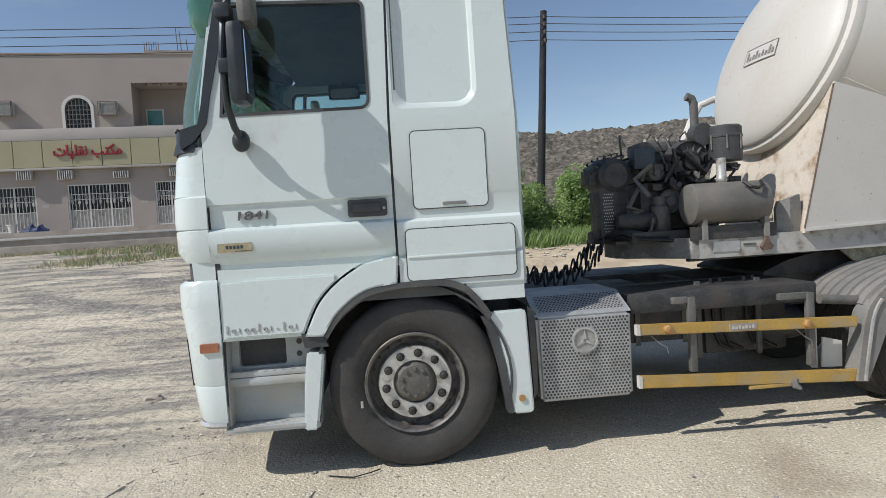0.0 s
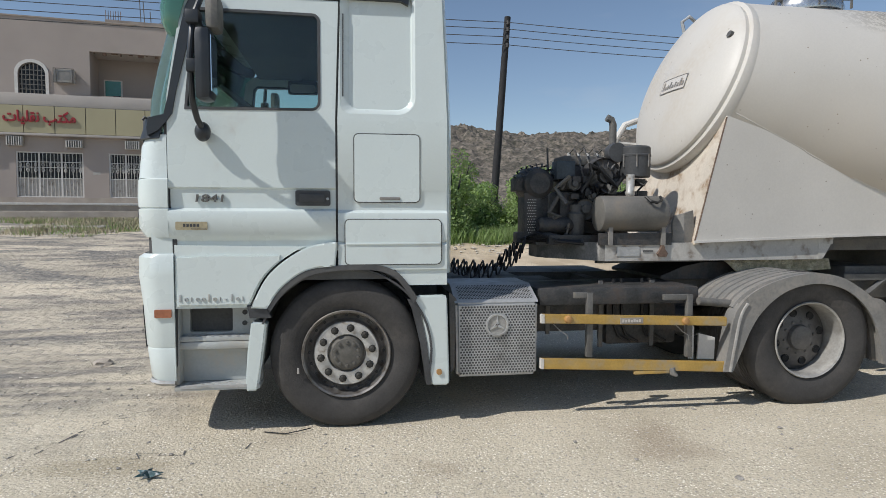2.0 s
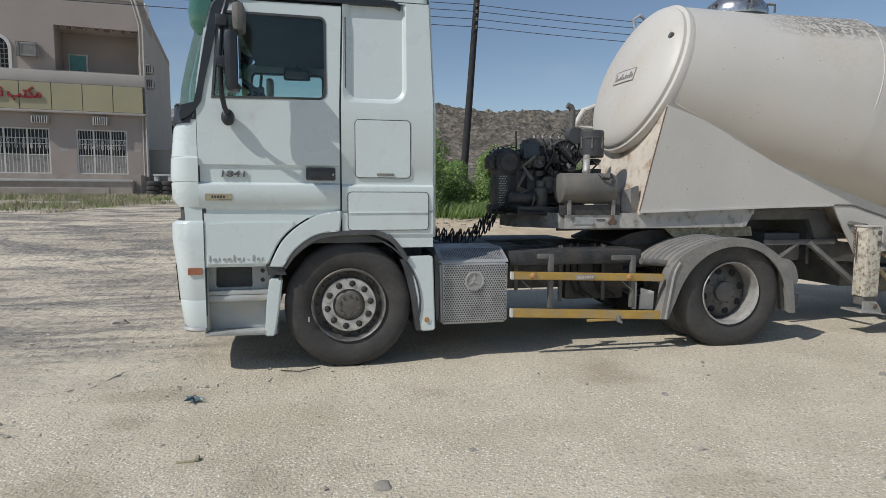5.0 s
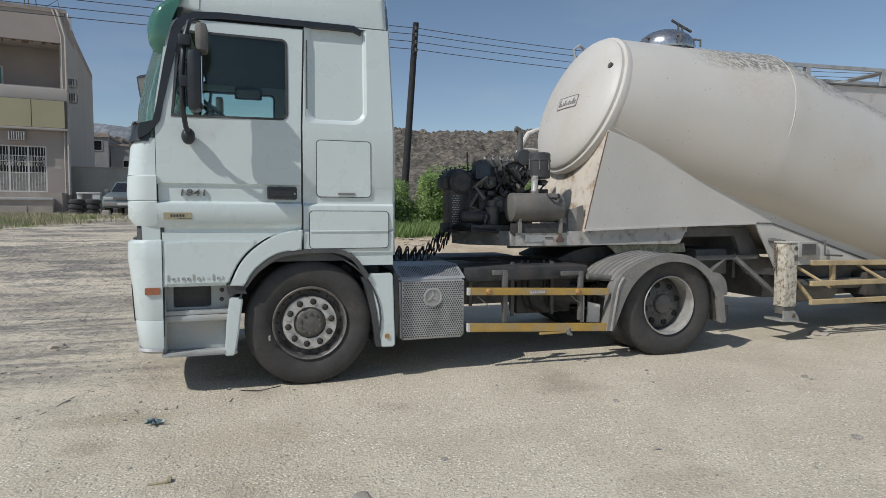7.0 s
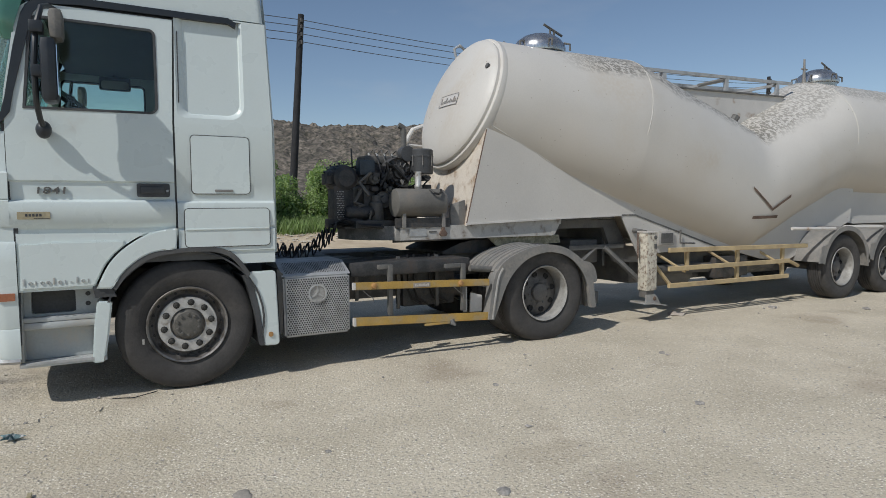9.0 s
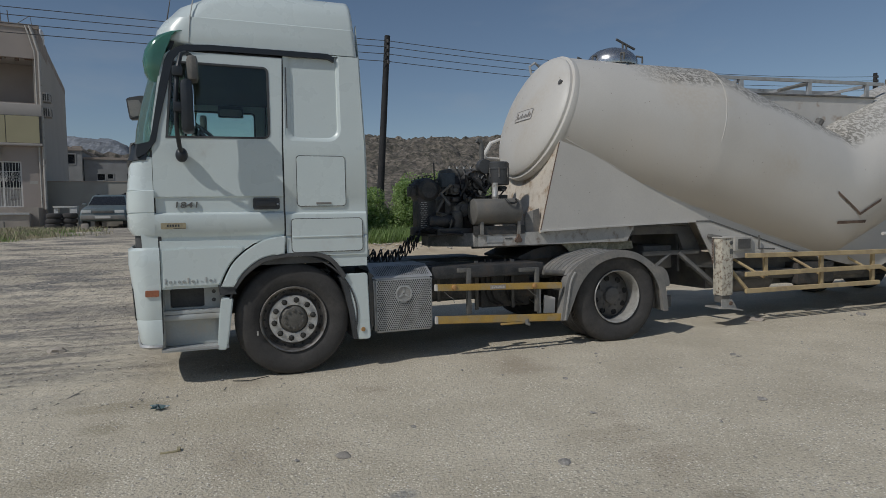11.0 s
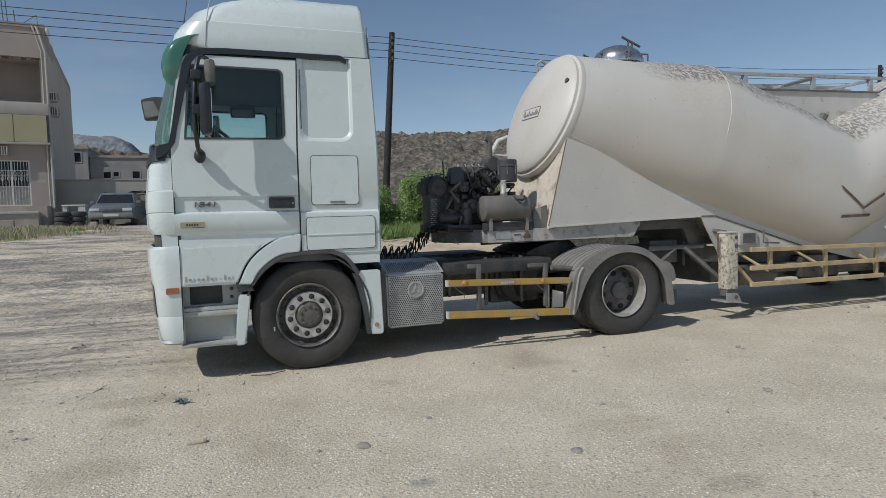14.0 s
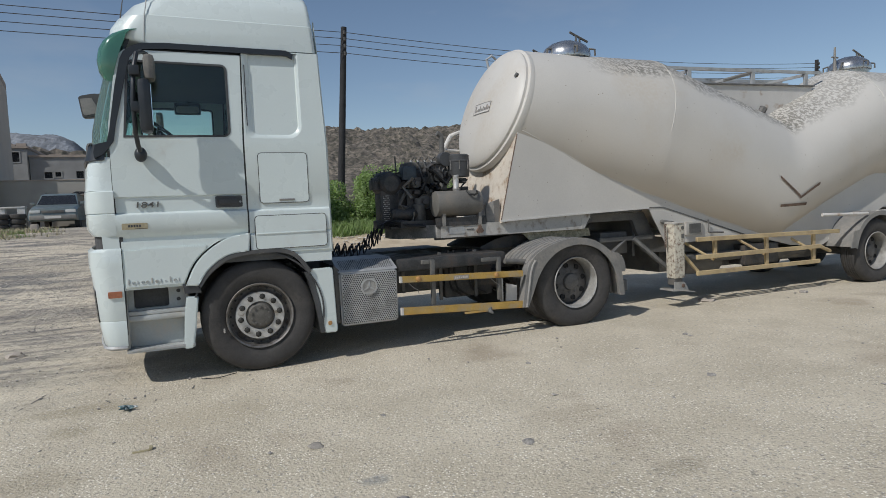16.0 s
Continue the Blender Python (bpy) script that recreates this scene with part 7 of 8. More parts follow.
def far_house(x0, x1, y0, y1, z1, wins, label):
    h = thing("far_house", ((x0 + x1) / 2, y0, 0), label, "house")
    holes = [[(a, c), (b, c), (b, d), (a, d)] for a, b, c, d in wins]
    part("wall", nprism([(x0, 1.0), (x1, 1.0), (x1, z1), (x0, z1)], y0, y0 + 0.2, holes), BLOCK, h)
    part("side_wall", nbox(x0, x0 + 0.2, y0 + 0.2, y1, 1.0, z1), BLOCK, h)
    part("side_wall", nbox(x1 - 0.2, x1, y0 + 0.2, y1, 1.0, z1), BLOCK, h)
    part("roof", nbox(x0 - 0.1, x1 + 0.1, y0 - 0.1, y1, z1, z1 + 0.16), PARAPET, h)
    for a, b, c, d in wins:
        w = part("window", nprism([(a - 0.08, c - 0.08), (b + 0.08, c - 0.08), (b + 0.08, d + 0.08), (a - 0.08, d + 0.08)], y0 - 0.03, y0, [[(a, c), (b, c), (b, d), (a, d)]]), BLOCK, h)
        part("pane", nbox(a, b, y0 + 0.1, y0 + 0.12, c, d), DARK_ROOM, w)
    for k in range(6):
        xx = x0 + (x1 - x0) * (k + 0.5) / 6
        part("roof_block", nbox(xx - 0.3, xx + 0.3, y0 + 0.2, y0 + 0.6, z1 + 0.16, z1 + 0.16 + 0.06 + 0.07 * (k % 3)), PARAPET, h)


far_house(-10.25, 8.0, 46.0, 55.0, 6.42, [(-9.4, -8.9, 4.88, 5.34), (-8.72, -8.36, 5.0, 5.33), (-7.4, -6.92, 4.86, 5.38), (-4.9, -4.3, 4.88, 5.36)], "low grey block house with small windows")
far_house(-14.2, -10.3, 45.6, 54.0, 7.02, [(-11.26, -10.75, 6.06, 6.74)], "grey block annex with one window")


def parked_car(x, y, z):
    car = thing("parked_car", (x, y, z), "dusty dark green-grey estate car parked facing the road", "car")
    def bodyring(yy, w, z0, z1, zs):
        h = w / 2
        return [(x - h, yy, z + z0), (x - h - 0.02, yy, z + (z0 + zs) / 2), (x - h + 0.02, yy, z + zs), (x - h + 0.12, yy, z + z1), (x + h - 0.12, yy, z + z1), (x + h - 0.02, yy, z + zs), (x + h + 0.02, yy, z + (z0 + zs) / 2), (x + h, yy, z + z0)]
    rows = [(0.0, 1.54, 0.42, 0.8, 0.74), (0.06, 1.66, 0.38, 0.97, 0.86), (0.5, 1.7, 0.36, 1.06, 0.96), (1.2, 1.72, 0.36, 1.14, 1.04), (4.3, 1.72, 0.36, 1.14, 1.04), (4.5, 1.6, 0.42, 1.0, 0.9)]
    body = part("body", strip(bmesh.new(), [bodyring(y + a, b, c, d, e) for a, b, c, d, e in rows], True), CAR_PAINT, car)
    cab = [(1.15, 1.56, 1.13), (1.8, 1.34, 1.66), (2.1, 1.32, 1.71), (4.0, 1.32, 1.71), (4.35, 1.46, 1.15)]
    bm = strip(bmesh.new(), [[(x - w / 2, y + yy, z + 1.1), (x - w / 2 + 0.03, y + yy, z + h - 0.03), (x - w / 2 + 0.12, y + yy, z + h), (x + w / 2 - 0.12, y + yy, z + h), (x + w / 2 - 0.03, y + yy, z + h - 0.03), (x + w / 2, y + yy, z + 1.1)] for yy, w, h in cab], True)
    roof_ = part("roof", bm, CAR_PAINT, car)
    sl = lambda f, o=0.0: (y + 1.15 + 0.65 * f - o, z + 1.13 + 0.53 * f)
    (ya, za), (yb, zb) = sl(0.06, 0.02), sl(0.9, 0.02)
    part("windscreen", strip(bmesh.new(), [[(x - 0.7, ya, za), (x + 0.7, ya, za)], [(x - 0.58, yb, zb), (x + 0.58, yb, zb)]], False, False), DARK_ROOM, roof_)
    for s_ in (-1, 1):
        part("headlight", nbox(x + s_ * 0.6 - 0.18, x + s_ * 0.6 + 0.18, y - 0.02, y + 0.1, z + 0.74, z + 0.88, bevel=0.02), LAMP, body)
        part("wing_mirror", nbox(x + s_ * 0.88 - 0.09, x + s_ * 0.88 + 0.09, y + 1.3, y + 1.4, z + 1.14, z + 1.28, bevel=0.02), CAR_PAINT, car)
        for yy in (0.8, 3.5):
            w_ = part("wheel", lathe(bmesh.new(), [(0.001, -0.1), (0.2, -0.1), (0.33, -0.09), (0.34, 0.09), (0.2, 0.1), (0.001, 0.1)], (x + s_ * 0.74, y + yy, z + 0.34), 24, "x"), RUBBER, car)
    part("grille", nbox(x - 0.38, x + 0.38, y - 0.03, y + 0.05, z + 0.74, z + 0.86, bevel=0.01), CHASSIS, body)
    part("bumper", nbox(x - 0.8, x + 0.8, y - 0.1, y + 0.1, z + 0.44, z + 0.64, bevel=0.04), FENDER, body)
    part("number_plate", nbox(x - 0.28, x + 0.28, y - 0.115, y - 0.1, z + 0.49, z + 0.6), IRON_WHITE, body)
    for s_ in (-0.5, 0.5):
        part("roof_rack", ntube([(x + s_, y + 2.0, z + 1.74), (x + s_, y + 3.9, z + 1.74)], 0.02, 6), CHASSIS, roof_)
    return car


parked_car(-5.05, 21.3, rise(-5.05, 21.3) - 0.02).scale = (0.97, 0.9, 0.83)
# derelict bench, drums and heap beside it
bm = box(bmesh.new(), -6.95, -6.1, 22.2, 22.55, 2.19, 2.25, bevel=0.01)
box(bm, -6.38, -6.12, 22.22, 22.5, 1.2, 2.19)
box(bm, -6.93, -6.78, 22.25, 22.5, 1.2, 2.19)
solo("plank_bench", bm, IRON_WHITE, "pale plank laid on blocks beside the car", "bench", (-6.5, 22.3, 1.25))
for x_, y_ in ((-6.82, 21.6), (-6.3, 21.7)):
    for k in range(3):
        z_ = rise(x_, y_) + 0.2 * k
        bm = lathe(bmesh.new(), [(0.14, 0.03), (0.22, 0.0), (0.27, 0.04), (0.28, 0.1), (0.27, 0.16), (0.22, 0.2), (0.14, 0.17), (0.16, 0.1), (0.14, 0.03)], (x_ + 0.02 * k, y_, z_), 24, "z")
        solo("old_tyre", bm, RUBBER, "old black tyre stacked in the weeds", "tyre", (x_, y_, z_), group="old tyres by the car")
shed = thing("lean_to", (-4.1, 24.8, 1.3), "ragged low lean-to of planks against the wall", "shed")
for x_ in (-4.72, -3.1):
    part("post", nbox(x_, x_ + 0.07, 24.3, 24.37, 1.1, 2.66), WOOD_POLE, shed)
for k in range(8):
    part("roof_board", nbox(-5.0 + 0.3 * k, -4.73 + 0.3 * k, 24.1 + 0.1 * (k % 3), 25.5, 2.66 + 0.035 * (k % 3), 2.7 + 0.035 * (k % 3)), PARAPET, shed)
rnd = random.Random(14)
for k in range(12):
    x_ = -4.85 + 0.18 * k
    part("brushwood", ntube([(x_ - 0.22, 24.4, 2.76), (x_, 24.6, rnd.uniform(2.78, 2.92)), (x_ + 0.25, 24.8, 2.77 + 0.1 * rnd.random())], 0.025, 5), WOOD_POLE, shed)
random.seed(11)
for k in range(18):
    x_, y_, s_ = random.uniform(-4.4, -2.6), random.uniform(22.6, 23.8), random.uniform(0.12, 0.3)
    z_ = rise(x_, y_)
    bm = box(bmesh.new(), x_, x_ + s_ * 1.5, y_, y_ + s_, z_ - 0.02, z_ + s_, bevel=0.03)
    solo("scrap_piece", bm, random.choice((KERB, WALL_LIGHT, CONCRETE, IRON_WHITE)), "broken scrap heaped by the lean-to", "scrap", (x_, y_, z_), group="scrap by the lean-to")
bm = box(bmesh.new(), -5.28, -5.05, 18.4, 18.65, rise(-5.16, 18.5) - 0.05, rise(-5.16, 18.5) + 0.27, bevel=0.04)
solo("concrete_block", bm, KERB, "pale concrete block in the dry grass", "block", (-5.16, 18.5, rise(-5.16, 18.5)))
bm = box(bmesh.new(), -8.6, -7.2, 14.9, 15.3, rise(-7.9, 15.1), rise(-7.9, 15.1) + 0.07, bevel=0.01)
solo("wooden_board", bm, WALL_LIGHT, "pale board lying at the verge", "board", (-7.9, 15.1, rise(-7.9, 15.1)))


# ---- pole and wires ----
pole = thing("utility_pole", (4.3, 14.0, rise(4.3, 14.0)), "dark tarred utility pole carrying four wires", "pole")
zb_ = rise(4.3, 14.0)
part("shaft", ntube([(4.29, 14.0, zb_ - 0.1), (4.45, 14.0, 3.5), (4.735, 14.0, 7.55)], [0.125, 0.115, 0.095], 14), WOOD_POLE, pole)
WZ = (7.35, 7.15, 6.92, 6.68)
for z_ in WZ:
    part("insulator", lathe(bmesh.new(), [(0.001, -0.07), (0.05, -0.06), (0.05, 0.05), (0.001, 0.07)], (4.72 - 0.01, 13.88, z_), 10, "z"), GREASE, pole)
far_pole = thing("utility_pole", (30.0, 15.5, rise(30, 15.5)), "dark tarred utility pole carrying four wires", "pole", group="poles along the road")
tagged(pole, group="poles along the road")
part("shaft", ntube([(30, 15.5, rise(30, 15.5) - 0.1), (30.2, 15.5, 8.3)], [0.125, 0.09], 12), WOOD_POLE, far_pole)
for z_ in WZ:
    part("insulator", lathe(bmesh.new(), [(0.001, -0.07), (0.05, -0.06), (0.05, 0.05), (0.001, 0.07)], (30.18, 15.38, z_ + 0.75), 10, "z"), GREASE, far_pole)
for k, z_ in enumerate(WZ):
    pts = []
    for i in range(41):
        f = i / 40
        pts.append((4.71 + (30.18 - 4.71) * f, 13.86 + 1.5 * f, z_ + 0.75 * f - 1.1 * 4 * f * (1 - f) * 0.35))
    solo("power_wire", ntube(pts, 0.011, 5), GAP, "thin black power wire strung between poles", "wire", pts[0], group="power wires")
    pts = []
    for i in range(41):
        f = i / 40
        pts.append((4.71 - 36 * f, 13.86 - 1.5 * f, z_ + 0.6 * f - 0.9 * 4 * f * (1 - f) * 0.35))
    solo("power_wire", ntube(pts, 0.011, 5), GAP, "thin black power wire strung between poles", "wire", pts[0], group="power wires")


# ---- hills ----
def hill(name, x0, x1, y0, y1, height, nx, ny, mat, label, seed, rough, crag):
    verts = []
    for j in range(ny + 1):
        for i in range(nx + 1):
            x, y = x0 + (x1 - x0) * i / nx, y0 + (y1 - y0) * j / ny
            f = min(1.0, j / (ny * 0.55))
            f = f * f * (3 - 2 * f) if j < ny * 0.55 else 1 - ((j / ny - 0.55) / 0.45) ** 2
            n1 = noise.fractal((x * rough, y * rough, seed), 1.0, 2.0, 6)
            n2 = noise.ridged_multi_fractal((x * crag, y * crag, seed + 3), 0.9, 2.1, 5, 1.0, 2.0) - 1.2
            verts.append((x, y, 1.0 + f * height(x) + n1 * 1.2 * (0.25 + f) + n2 * 0.75 * (0.3 + f) + (noise.noise((x * 0.7, y * 0.7, seed)) + 0.6 * noise.noise((x * 1.7, y * 1.7, seed + 1))) * 0.3 * (0.3 + f)))
    w = nx + 1
    me = bpy.data.meshes.new(name)
    me.from_pydata(verts, [], [(j * w + i, j * w + i + 1, (j + 1) * w + i + 1, (j + 1) * w + i) for j in range(ny) for i in range(nx)])
    me.materials.append(mat)
    return tagged(new(name, me), label, "hill", kind="structure")


def rock_material(name, a, b, green, amount, scale):
    m = material(name, a, 0.95, var=0.45, scale=scale * 3, fine=scale * 30, stain=green, stain_at=amount, stain_scale=scale * 9, bump=1.0, bscale=scale * 6)
    return m


HILL = rock_material("stony_hill", (0.168, 0.142, 0.115), None, (0.05, 0.05, 0.038), 0.48, 0.14)
# the mountain's blue-grey is distance haze mixed into its rock colour
MOUNT = rock_material("haze_tinted_mountain", (0.2, 0.212, 0.232), None, (0.155, 0.168, 0.185), 0.55, 0.02)
hill("hill_near", -110, 170, 70, 190, lambda x: 14.0 + 6.6 / (1 + math.exp(-(x - 8) / 7.0)) + 1.0 * math.sin(x * 0.11), 420, 150, HILL, "brown stony hill dotted with scrub", 2.0, 0.06, 0.24)
hill("stony_ridge", -60, 8, 58, 84, lambda x: 8.2 / (1 + math.exp((x + 3) / 1.6)), 110, 40, HILL, "low brown stony ridge behind the houses", 8.0, 0.06, 0.24)
hill("mountain_far", -260, 60, 380, 560, lambda x: 52 * math.exp(-((x + 96) / 48) ** 6) + 10, 200, 60, MOUNT, "distant bare mountain with blue-grey haze in its colour", 5.0, 0.05, 0.05)


# ---- plants ----
def leafy(bm, centre, size, count, leaf, rnd):
    cx, cy, cz = centre
    for _ in range(count):
        while True:
            p = Vector((rnd.uniform(-1, 1), rnd.uniform(-1, 1), rnd.uniform(-1, 1)))
            if 0.15 < p.length < 1.0:
                break
        p = p.normalized() * (p.length ** 0.4)
        c = Vector((cx + p.x * size[0], cy + p.y * size[1], cz + p.z * size[2]))
        d = Vector((rnd.uniform(-1, 1), rnd.uniform(-1, 1), rnd.uniform(-0.4, 1))).normalized()
        s = d.orthogonal().normalized() * leaf * rnd.uniform(0.3, 0.5)
        e = d * leaf * rnd.uniform(0.7, 1.4)
        vs = [bm.verts.new(c), bm.verts.new(c + e * 0.5 + s), bm.verts.new(c + e), bm.verts.new(c + e * 0.5 - s)]
        bm.faces.new(vs)


def bush(x, y, h, w, seed, dark=0.3):
    rnd = random.Random(seed)
    z = rise(x, y)
    b = thing("green_bush", (x, y, z), "tall leafy green bush growing behind the truck", "bush", group="bushes by the pole")
    for k in range(6):
        t = rnd.uniform(0, 2 * math.pi)
        tip = (x + math.cos(t) * w * 0.5, y + math.sin(t) * w * 0.4, z + (h - 0.2) * rnd.uniform(0.6, 1.05))
        part("stem", ntube([(x + 0.1 * math.cos(t), y + 0.1 * math.sin(t), z - 0.05), ((x + tip[0]) / 2, (y + tip[1]) / 2, z + h * 0.45), tip], [0.025, 0.018, 0.006], 6), WOOD_POLE, b)
    for mat, part_ in ((LEAF, 1 - dark), (LEAF_DARK, dark)):
        bm = bmesh.new()
        for k in range(int(30 * part_)):
            t, rr = rnd.uniform(0, 2 * math.pi), rnd.uniform(0, 1) ** 0.5
            hz = rnd.uniform(0.03, 0.95)
            fall = 1.0 - 0.45 * hz
            leafy(bm, (x + math.cos(t) * rr * w * fall, y + math.sin(t) * rr * w * 0.8 * fall, z + hz * (h - 0.2) * (0.85 + 0.3 * math.sin(3 * t + seed))), (0.3, 0.3, 0.24), 190, 0.065, rnd)
        tagged(part("leaves", bm, mat, b, smooth=False), kind="stuff")


for k, (x, y, h, w) in enumerate(((2.25, 9.7, 1.75, 0.65), (4.25, 10.3, 1.75, 0.6), (5.1, 10.1, 1.7, 0.8), (1.2, 10.2, 1.7, 0.8), (6.0, 10.8, 1.6, 0.9), (2.8, 11.8, 2.0, 0.8), (7.3, 11.2, 1.5, 0.9), (5.0, 12.3, 1.7, 0.8), (3.3, 10.3, 1.2, 0.5), (4.1, 15.6, 1.5, 1.0), (-0.2, 11.0, 1.5, 0.9), (5.6, 12.6, 1.6, 1.0))):
    bush(x, y, h, w, 20 + k, 0.25 + 0.1 * (k % 3))


def grass(name, spots, blade, mat, label, seed, spread=0.28, per=60):
    rnd = random.Random(seed)
    verts, faces = [], []
    for x, y in spots:
        for _ in range(per):
            a, r = rnd.uniform(0, 2 * math.pi), spread * math.sqrt(rnd.random())
            bx_, by_ = x + r * math.cos(a), y + r * math.sin(a)
            z = rise(bx_, by_) - 0.01
            h = blade * rnd.uniform(0.4, 1.2)
            dx, dy = rnd.uniform(-0.5, 0.5) * h, rnd.uniform(-0.5, 0.5) * h
            t = rnd.uniform(0, math.pi)
            ux, uy = math.cos(t) * 0.012, math.sin(t) * 0.012
            i = len(verts)
            verts += [(bx_ - ux, by_ - uy, z), (bx_ + ux, by_ + uy, z), (bx_ + dx * 0.5 + ux * 0.7, by_ + dy * 0.5 + uy * 0.7, z + h * 0.6), (bx_ + dx, by_ + dy, z + h)]
            faces.append((i, i + 1, i + 2, i + 3))
    me = bpy.data.meshes.new(name)
    me.from_pydata(verts, [], faces)
    me.materials.append(mat)
    return tagged(new(name, me), label, "grass", kind="stuff")


rnd = random.Random(5)
spots, greens = [], []
for _ in range(30):
    cx_, cy_ = rnd.uniform(-10.5, -4.9), rnd.uniform(13.8, 19.5)
    if cx_ > -6.0 and cy_ < 15.5 or cx_ < -8.8 and cy_ < 16.5:
        continue
    for _k in range(15):
        (spots if rnd.random() < 0.7 else greens).append((cx_ + rnd.gauss(0, 0.55), cy_ + rnd.gauss(0, 0.4)))
spots += [(rnd.uniform(-26, -7), rnd.gauss(20.6, 0.6)) for _ in range(170)]
greens += [(rnd.uniform(-26, -7), rnd.gauss(20.8, 0.6)) for _ in range(60)]
grass("dry_grass", spots, 0.16, STRAW, "dry straw-coloured grass along the verge", 6, 0.5, 34)
grass("green_grass", greens, 0.15, LEAF_DARK, "patchy green weeds along the verge", 7, 0.35, 22)
spots = [(rnd.uniform(0.0, 8.0), rnd.uniform(9.1, 10.3)) for _ in range(260)]
grass("green_weeds", spots, 0.32, LEAF, "bright green weeds before the bushes", 8, 0.3, 60)


# ---- loose stones and litter ----
def stones(name, region, count, lo, hi, mat, label, seed, keep=None):
    rnd_ = random.Random(seed)
    verts, faces = [], []
    while len(verts) < count * 6:
        x, y = rnd_.uniform(region[0], region[1]), rnd_.uniform(region[2], region[3])
        if keep and not keep(x, y, rnd_):
            continue
        s = lo + (hi - lo) * rnd_.random() ** 3
        z = rise(x, y) + s * 0.2
        a = rnd_.uniform(0, math.pi)
        c, sn = math.cos(a), math.sin(a)
        i = len(verts)
        for dx, dy, dz in ((1, 0, 0), (0, 1, 0), (-1, 0, 0.1), (0, -1, 0.05), (0.25, 0.15, 0.42), (0, 0, -0.4)):
            j = rnd_.uniform(0.6, 1.1)
            verts.append((x + (dx * c - dy * sn * 0.7) * s * j, y + (dx * sn + dy * c * 0.7) * s * j, z + dz * s * j))
        faces += [(i, i + 1, i + 4), (i + 1, i + 2, i + 4), (i + 2, i + 3, i + 4), (i + 3, i, i + 4), (i + 1, i, i + 5), (i + 2, i + 1, i + 5), (i + 3, i + 2, i + 5), (i, i + 3, i + 5)]
    me = bpy.data.meshes.new(name)
    me.from_pydata(verts, [], faces)
    me.materials.append(mat)
    return tagged(new(name, me), label, "stones", kind="stuff")


stones("road_chippings", (-4, 9, -4.2, 1.0), 22000, 0.004, 0.015, PEBBLE, "pale chippings bedded in the road", 31)
stones("dark_chippings", (-4, 10, -4.2, 1.0), 1500, 0.004, 0.014, PEBBLE_DARK, "dark grit scattered on the road", 32)
stones("road_bits", (-1.5, 9.5, -4.0, 0.3), 130, 0.01, 0.034, PEBBLE_DARK, "dark bits of stone and leaf strewn on the road", 41)
stones("rubble", (-0.5, 8.0, 7.9, 9.3), 700, 0.015, 0.09, PEBBLE, "pale rubble strewn before the weeds", 44)
stones("dirt_stones", (-14, -1.2, -1.5, 18), 9000, 0.004, 0.03, PEBBLE_DARK, "dark stones loose in the broken dirt", 33, lambda x, y, r: -x - 1.0 > 0.0 - 0.4 * y + r.uniform(0, 1.5) and noise.noise((x * 0.55, y * 1.5, 2.0)) > 0.08 + r.uniform(-0.1, 0.2))
stones("pale_stones", (-14, -1.2, -1.5, 18), 4500, 0.004, 0.03, PEBBLE, "pale stones loose in the broken dirt", 34, lambda x, y, r: -x - 1.0 > 0.0 - 0.4 * y + r.uniform(0, 1.5) and noise.noise((x * 0.5, y * 1.3, 9.0)) > r.uniform(-0.15, 0.25))


def stone(x, y, s, mat, seed, flat=0.45):
    bm_ = bmesh.new()
    bmesh.ops.create_icosphere(bm_, subdivisions=2, radius=s)
    for v in bm_.verts:
        v.co *= 1 + 0.5 * noise.noise(v.co / s * 1.3 + Vector((seed, 0, 0)))
        v.co.z *= flat
        v.co += Vector((x, y, rise(x, y) + s * flat * 0.4))
    return solo("loose_stone", bm_, mat, "loose stone lying on the gravel road", "stone", (x, y, rise(x, y)), group="loose stones")


for k, (x, y, s, mt) in enumerate(((0.06, -2.07, 0.05, CONCRETE), (1.22, -2.69, 0.035, PEBBLE_DARK), (3.24, -2.22, 0.035, PEBBLE_DARK), (0.6, -1.75, 0.02, PEBBLE_DARK), (6.04, 0.42, 0.12, KERB), (4.2, -1.0, 0.03, PEBBLE_DARK), (2.2, -1.1, 0.025, PEBBLE_DARK), (-2.4, 2.2, 0.09, KERB), (-3.6, 1.0, 0.07, KERB), (7.6, 0.1, 0.06, PEBBLE_DARK), (0.3, -3.0, 0.03, PEBBLE_DARK), (8.6, -0.6, 0.05, PEBBLE_DARK))):
    stone(x, y, s, mt, k, 0.22 if s > 0.1 or k == 0 else 0.45)
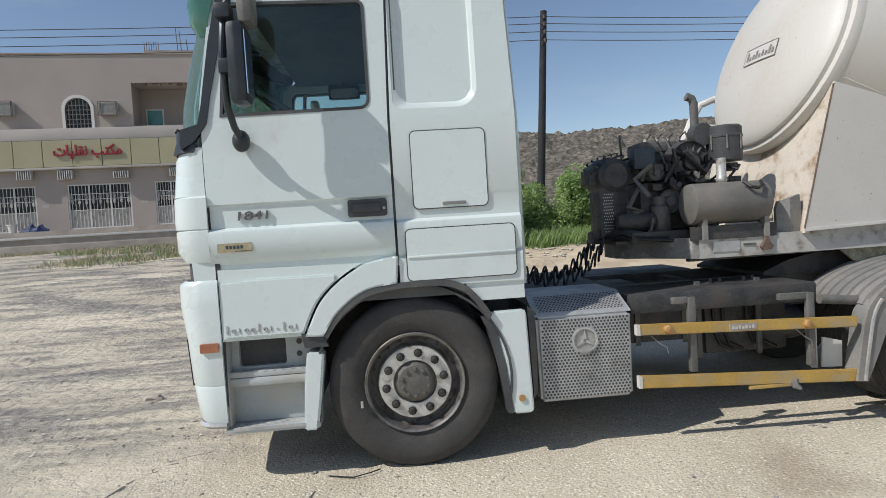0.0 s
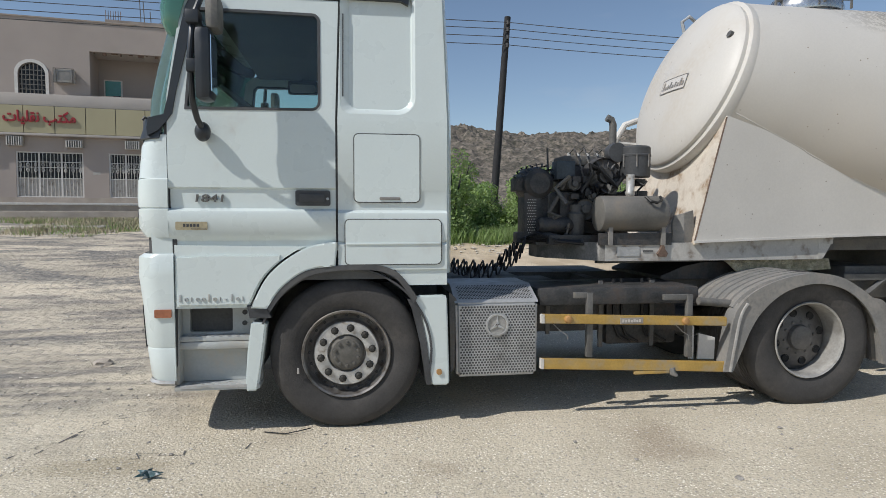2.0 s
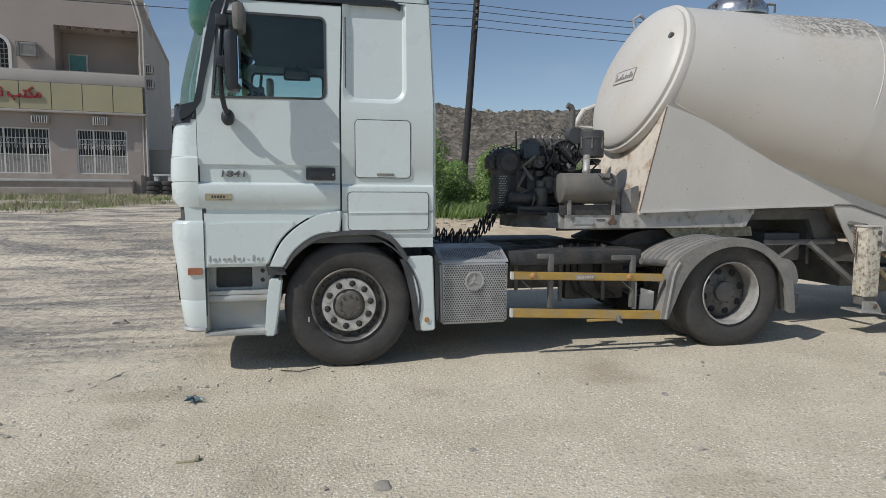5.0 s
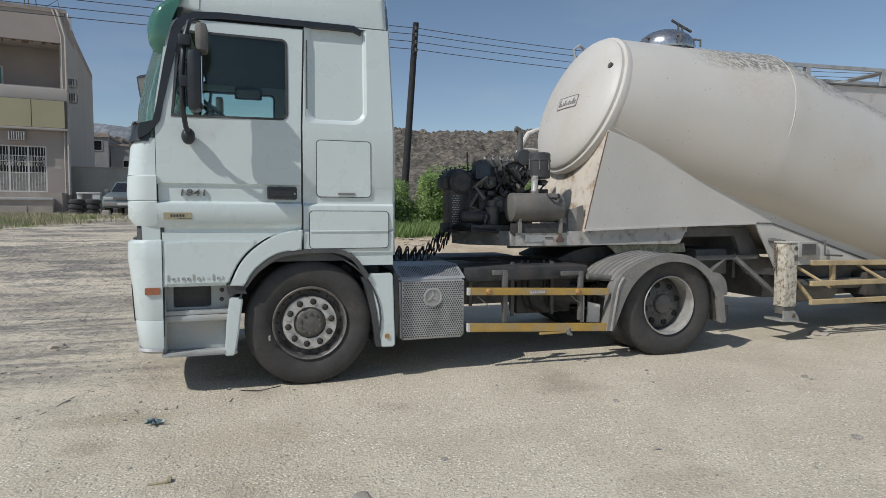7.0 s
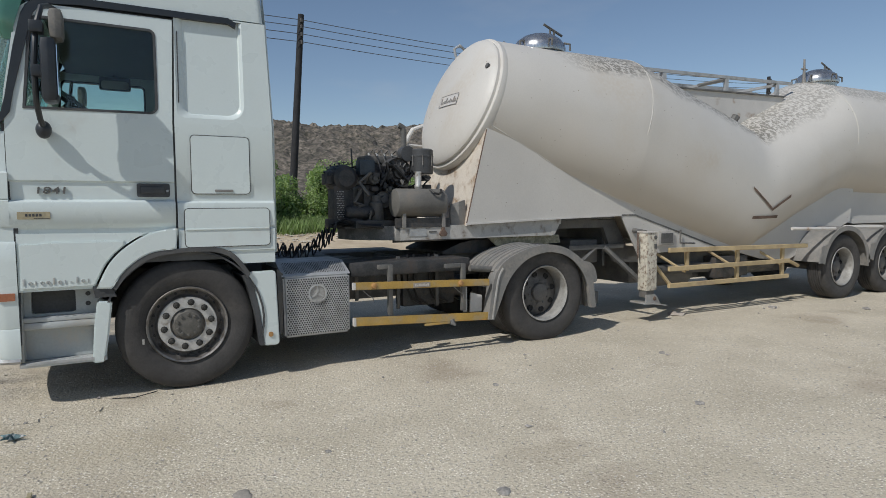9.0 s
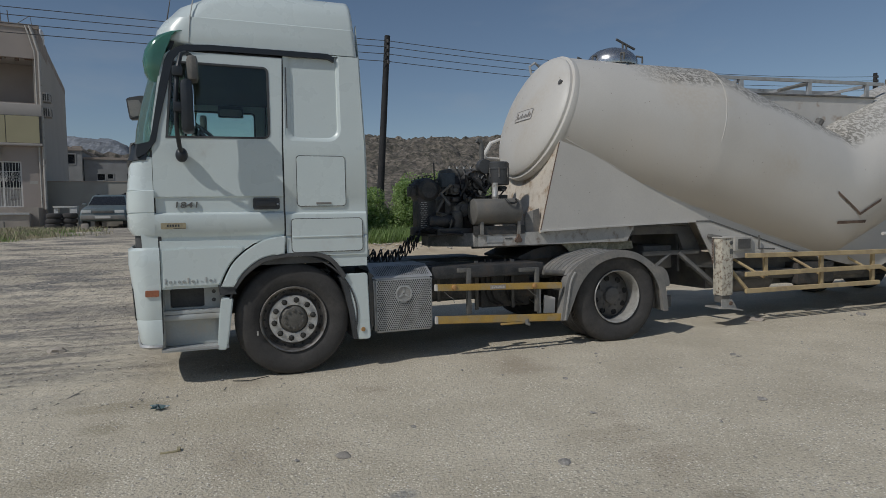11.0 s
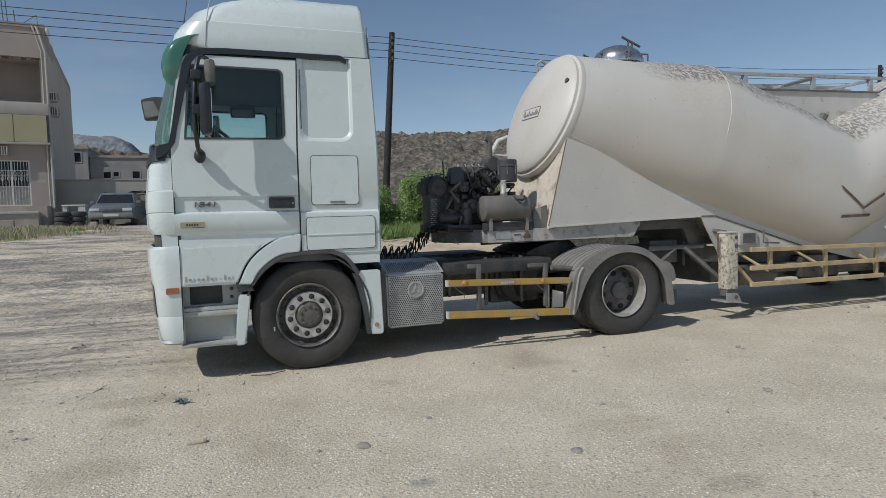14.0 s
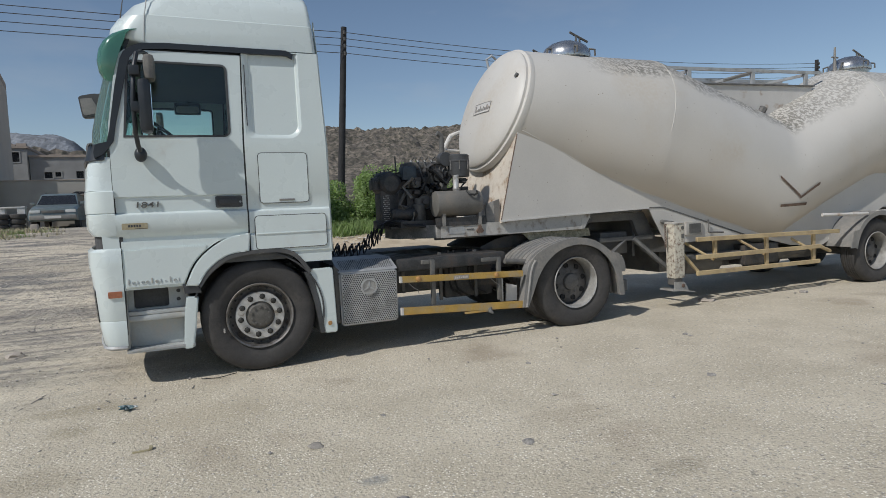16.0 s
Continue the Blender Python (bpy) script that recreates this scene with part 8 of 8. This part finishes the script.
# cracks in the old surface
def crack(pts, seed, width=0.011):
    rnd_ = random.Random(seed)
    bm_, left, right = bmesh.new(), [], []
    for (xa, ya), (xb, yb) in zip(pts, pts[1:]):
        for k in range(8):
            f_ = k / 8
            x_, y_ = xa + (xb - xa) * f_ + rnd_.gauss(0, 0.035), ya + (yb - ya) * f_ + rnd_.gauss(0, 0.03)
            w_ = width * rnd_.uniform(0.0, 1.0) ** 2
            left.append((x_ - w_, y_, rise(x_ - w_, y_) + 0.003))
            right.append((x_ + w_, y_ - w_, rise(x_ + w_, y_ - w_) + 0.003))
    strip(bm_, [left, right], False, False)
    return tagged(solo("road_crack", bm_, POST_GREY, "thin crooked crack in the worn road", "crack", (pts[0][0], pts[0][1], 0.02), smooth=False), kind="stuff")


crack([(-2.1, -0.3), (-1.98, -0.1), (-1.75, 0.2), (-1.63, 0.47), (-1.35, 0.7)], 1, 0.011)
crack([(-1.98, -0.1), (-1.6, -0.28), (-1.1, -0.3), (-0.5, -0.22)], 2, 0.008)
# star-shaped wrapper
bm = bmesh.new()
pts = []
rnd = random.Random(3)
for k in range(12):
    r = 0.09 if k % 2 else 0.03
    t = 2 * math.pi * k / 12
    pts.append(bm.verts.new((-1.1 + r * math.cos(t) * rnd.uniform(0.8, 1.2), -0.61 + r * math.sin(t) * rnd.uniform(0.7, 1.1), 0.028 + (0.03 if k % 2 else 0.012) * rnd.random())))
c0 = bm.verts.new((-1.1, -0.61, 0.067))
for a, b in zip(pts, pts[1:] + pts[:1]):
    bm.faces.new((a, b, c0))
bmesh.ops.solidify(bm, geom=bm.faces[:], thickness=0.003)
solo("crumpled_wrapper", bm, LITTER, "crumpled blue-green wrapper lying on the road", "litter", (-1.1, -0.61, 0.0), smooth=False)
bm = box(bmesh.new(), -1.0, -0.9, -1.605, -1.59, 0.02, 0.03, bevel=0.002)
box(bm, -0.905, -0.885, -1.6, -1.555, 0.024, 0.04, bevel=0.002)
solo("card_scrap", bm, CARD, "bent scrap of pale brown card on the road", "litter", (-0.95, -1.6, 0.0))
bm = ntube([(-0.55, 0.02, 0.03), (-0.4, -0.04, 0.032), (-0.3, -0.02, 0.042), (-0.24, 0.04, 0.034)], 0.004, 5)
solo("dry_twig", bm, WOOD_POLE, "thin dry twig by the front wheel", "twig", (-0.4, 0, 0))
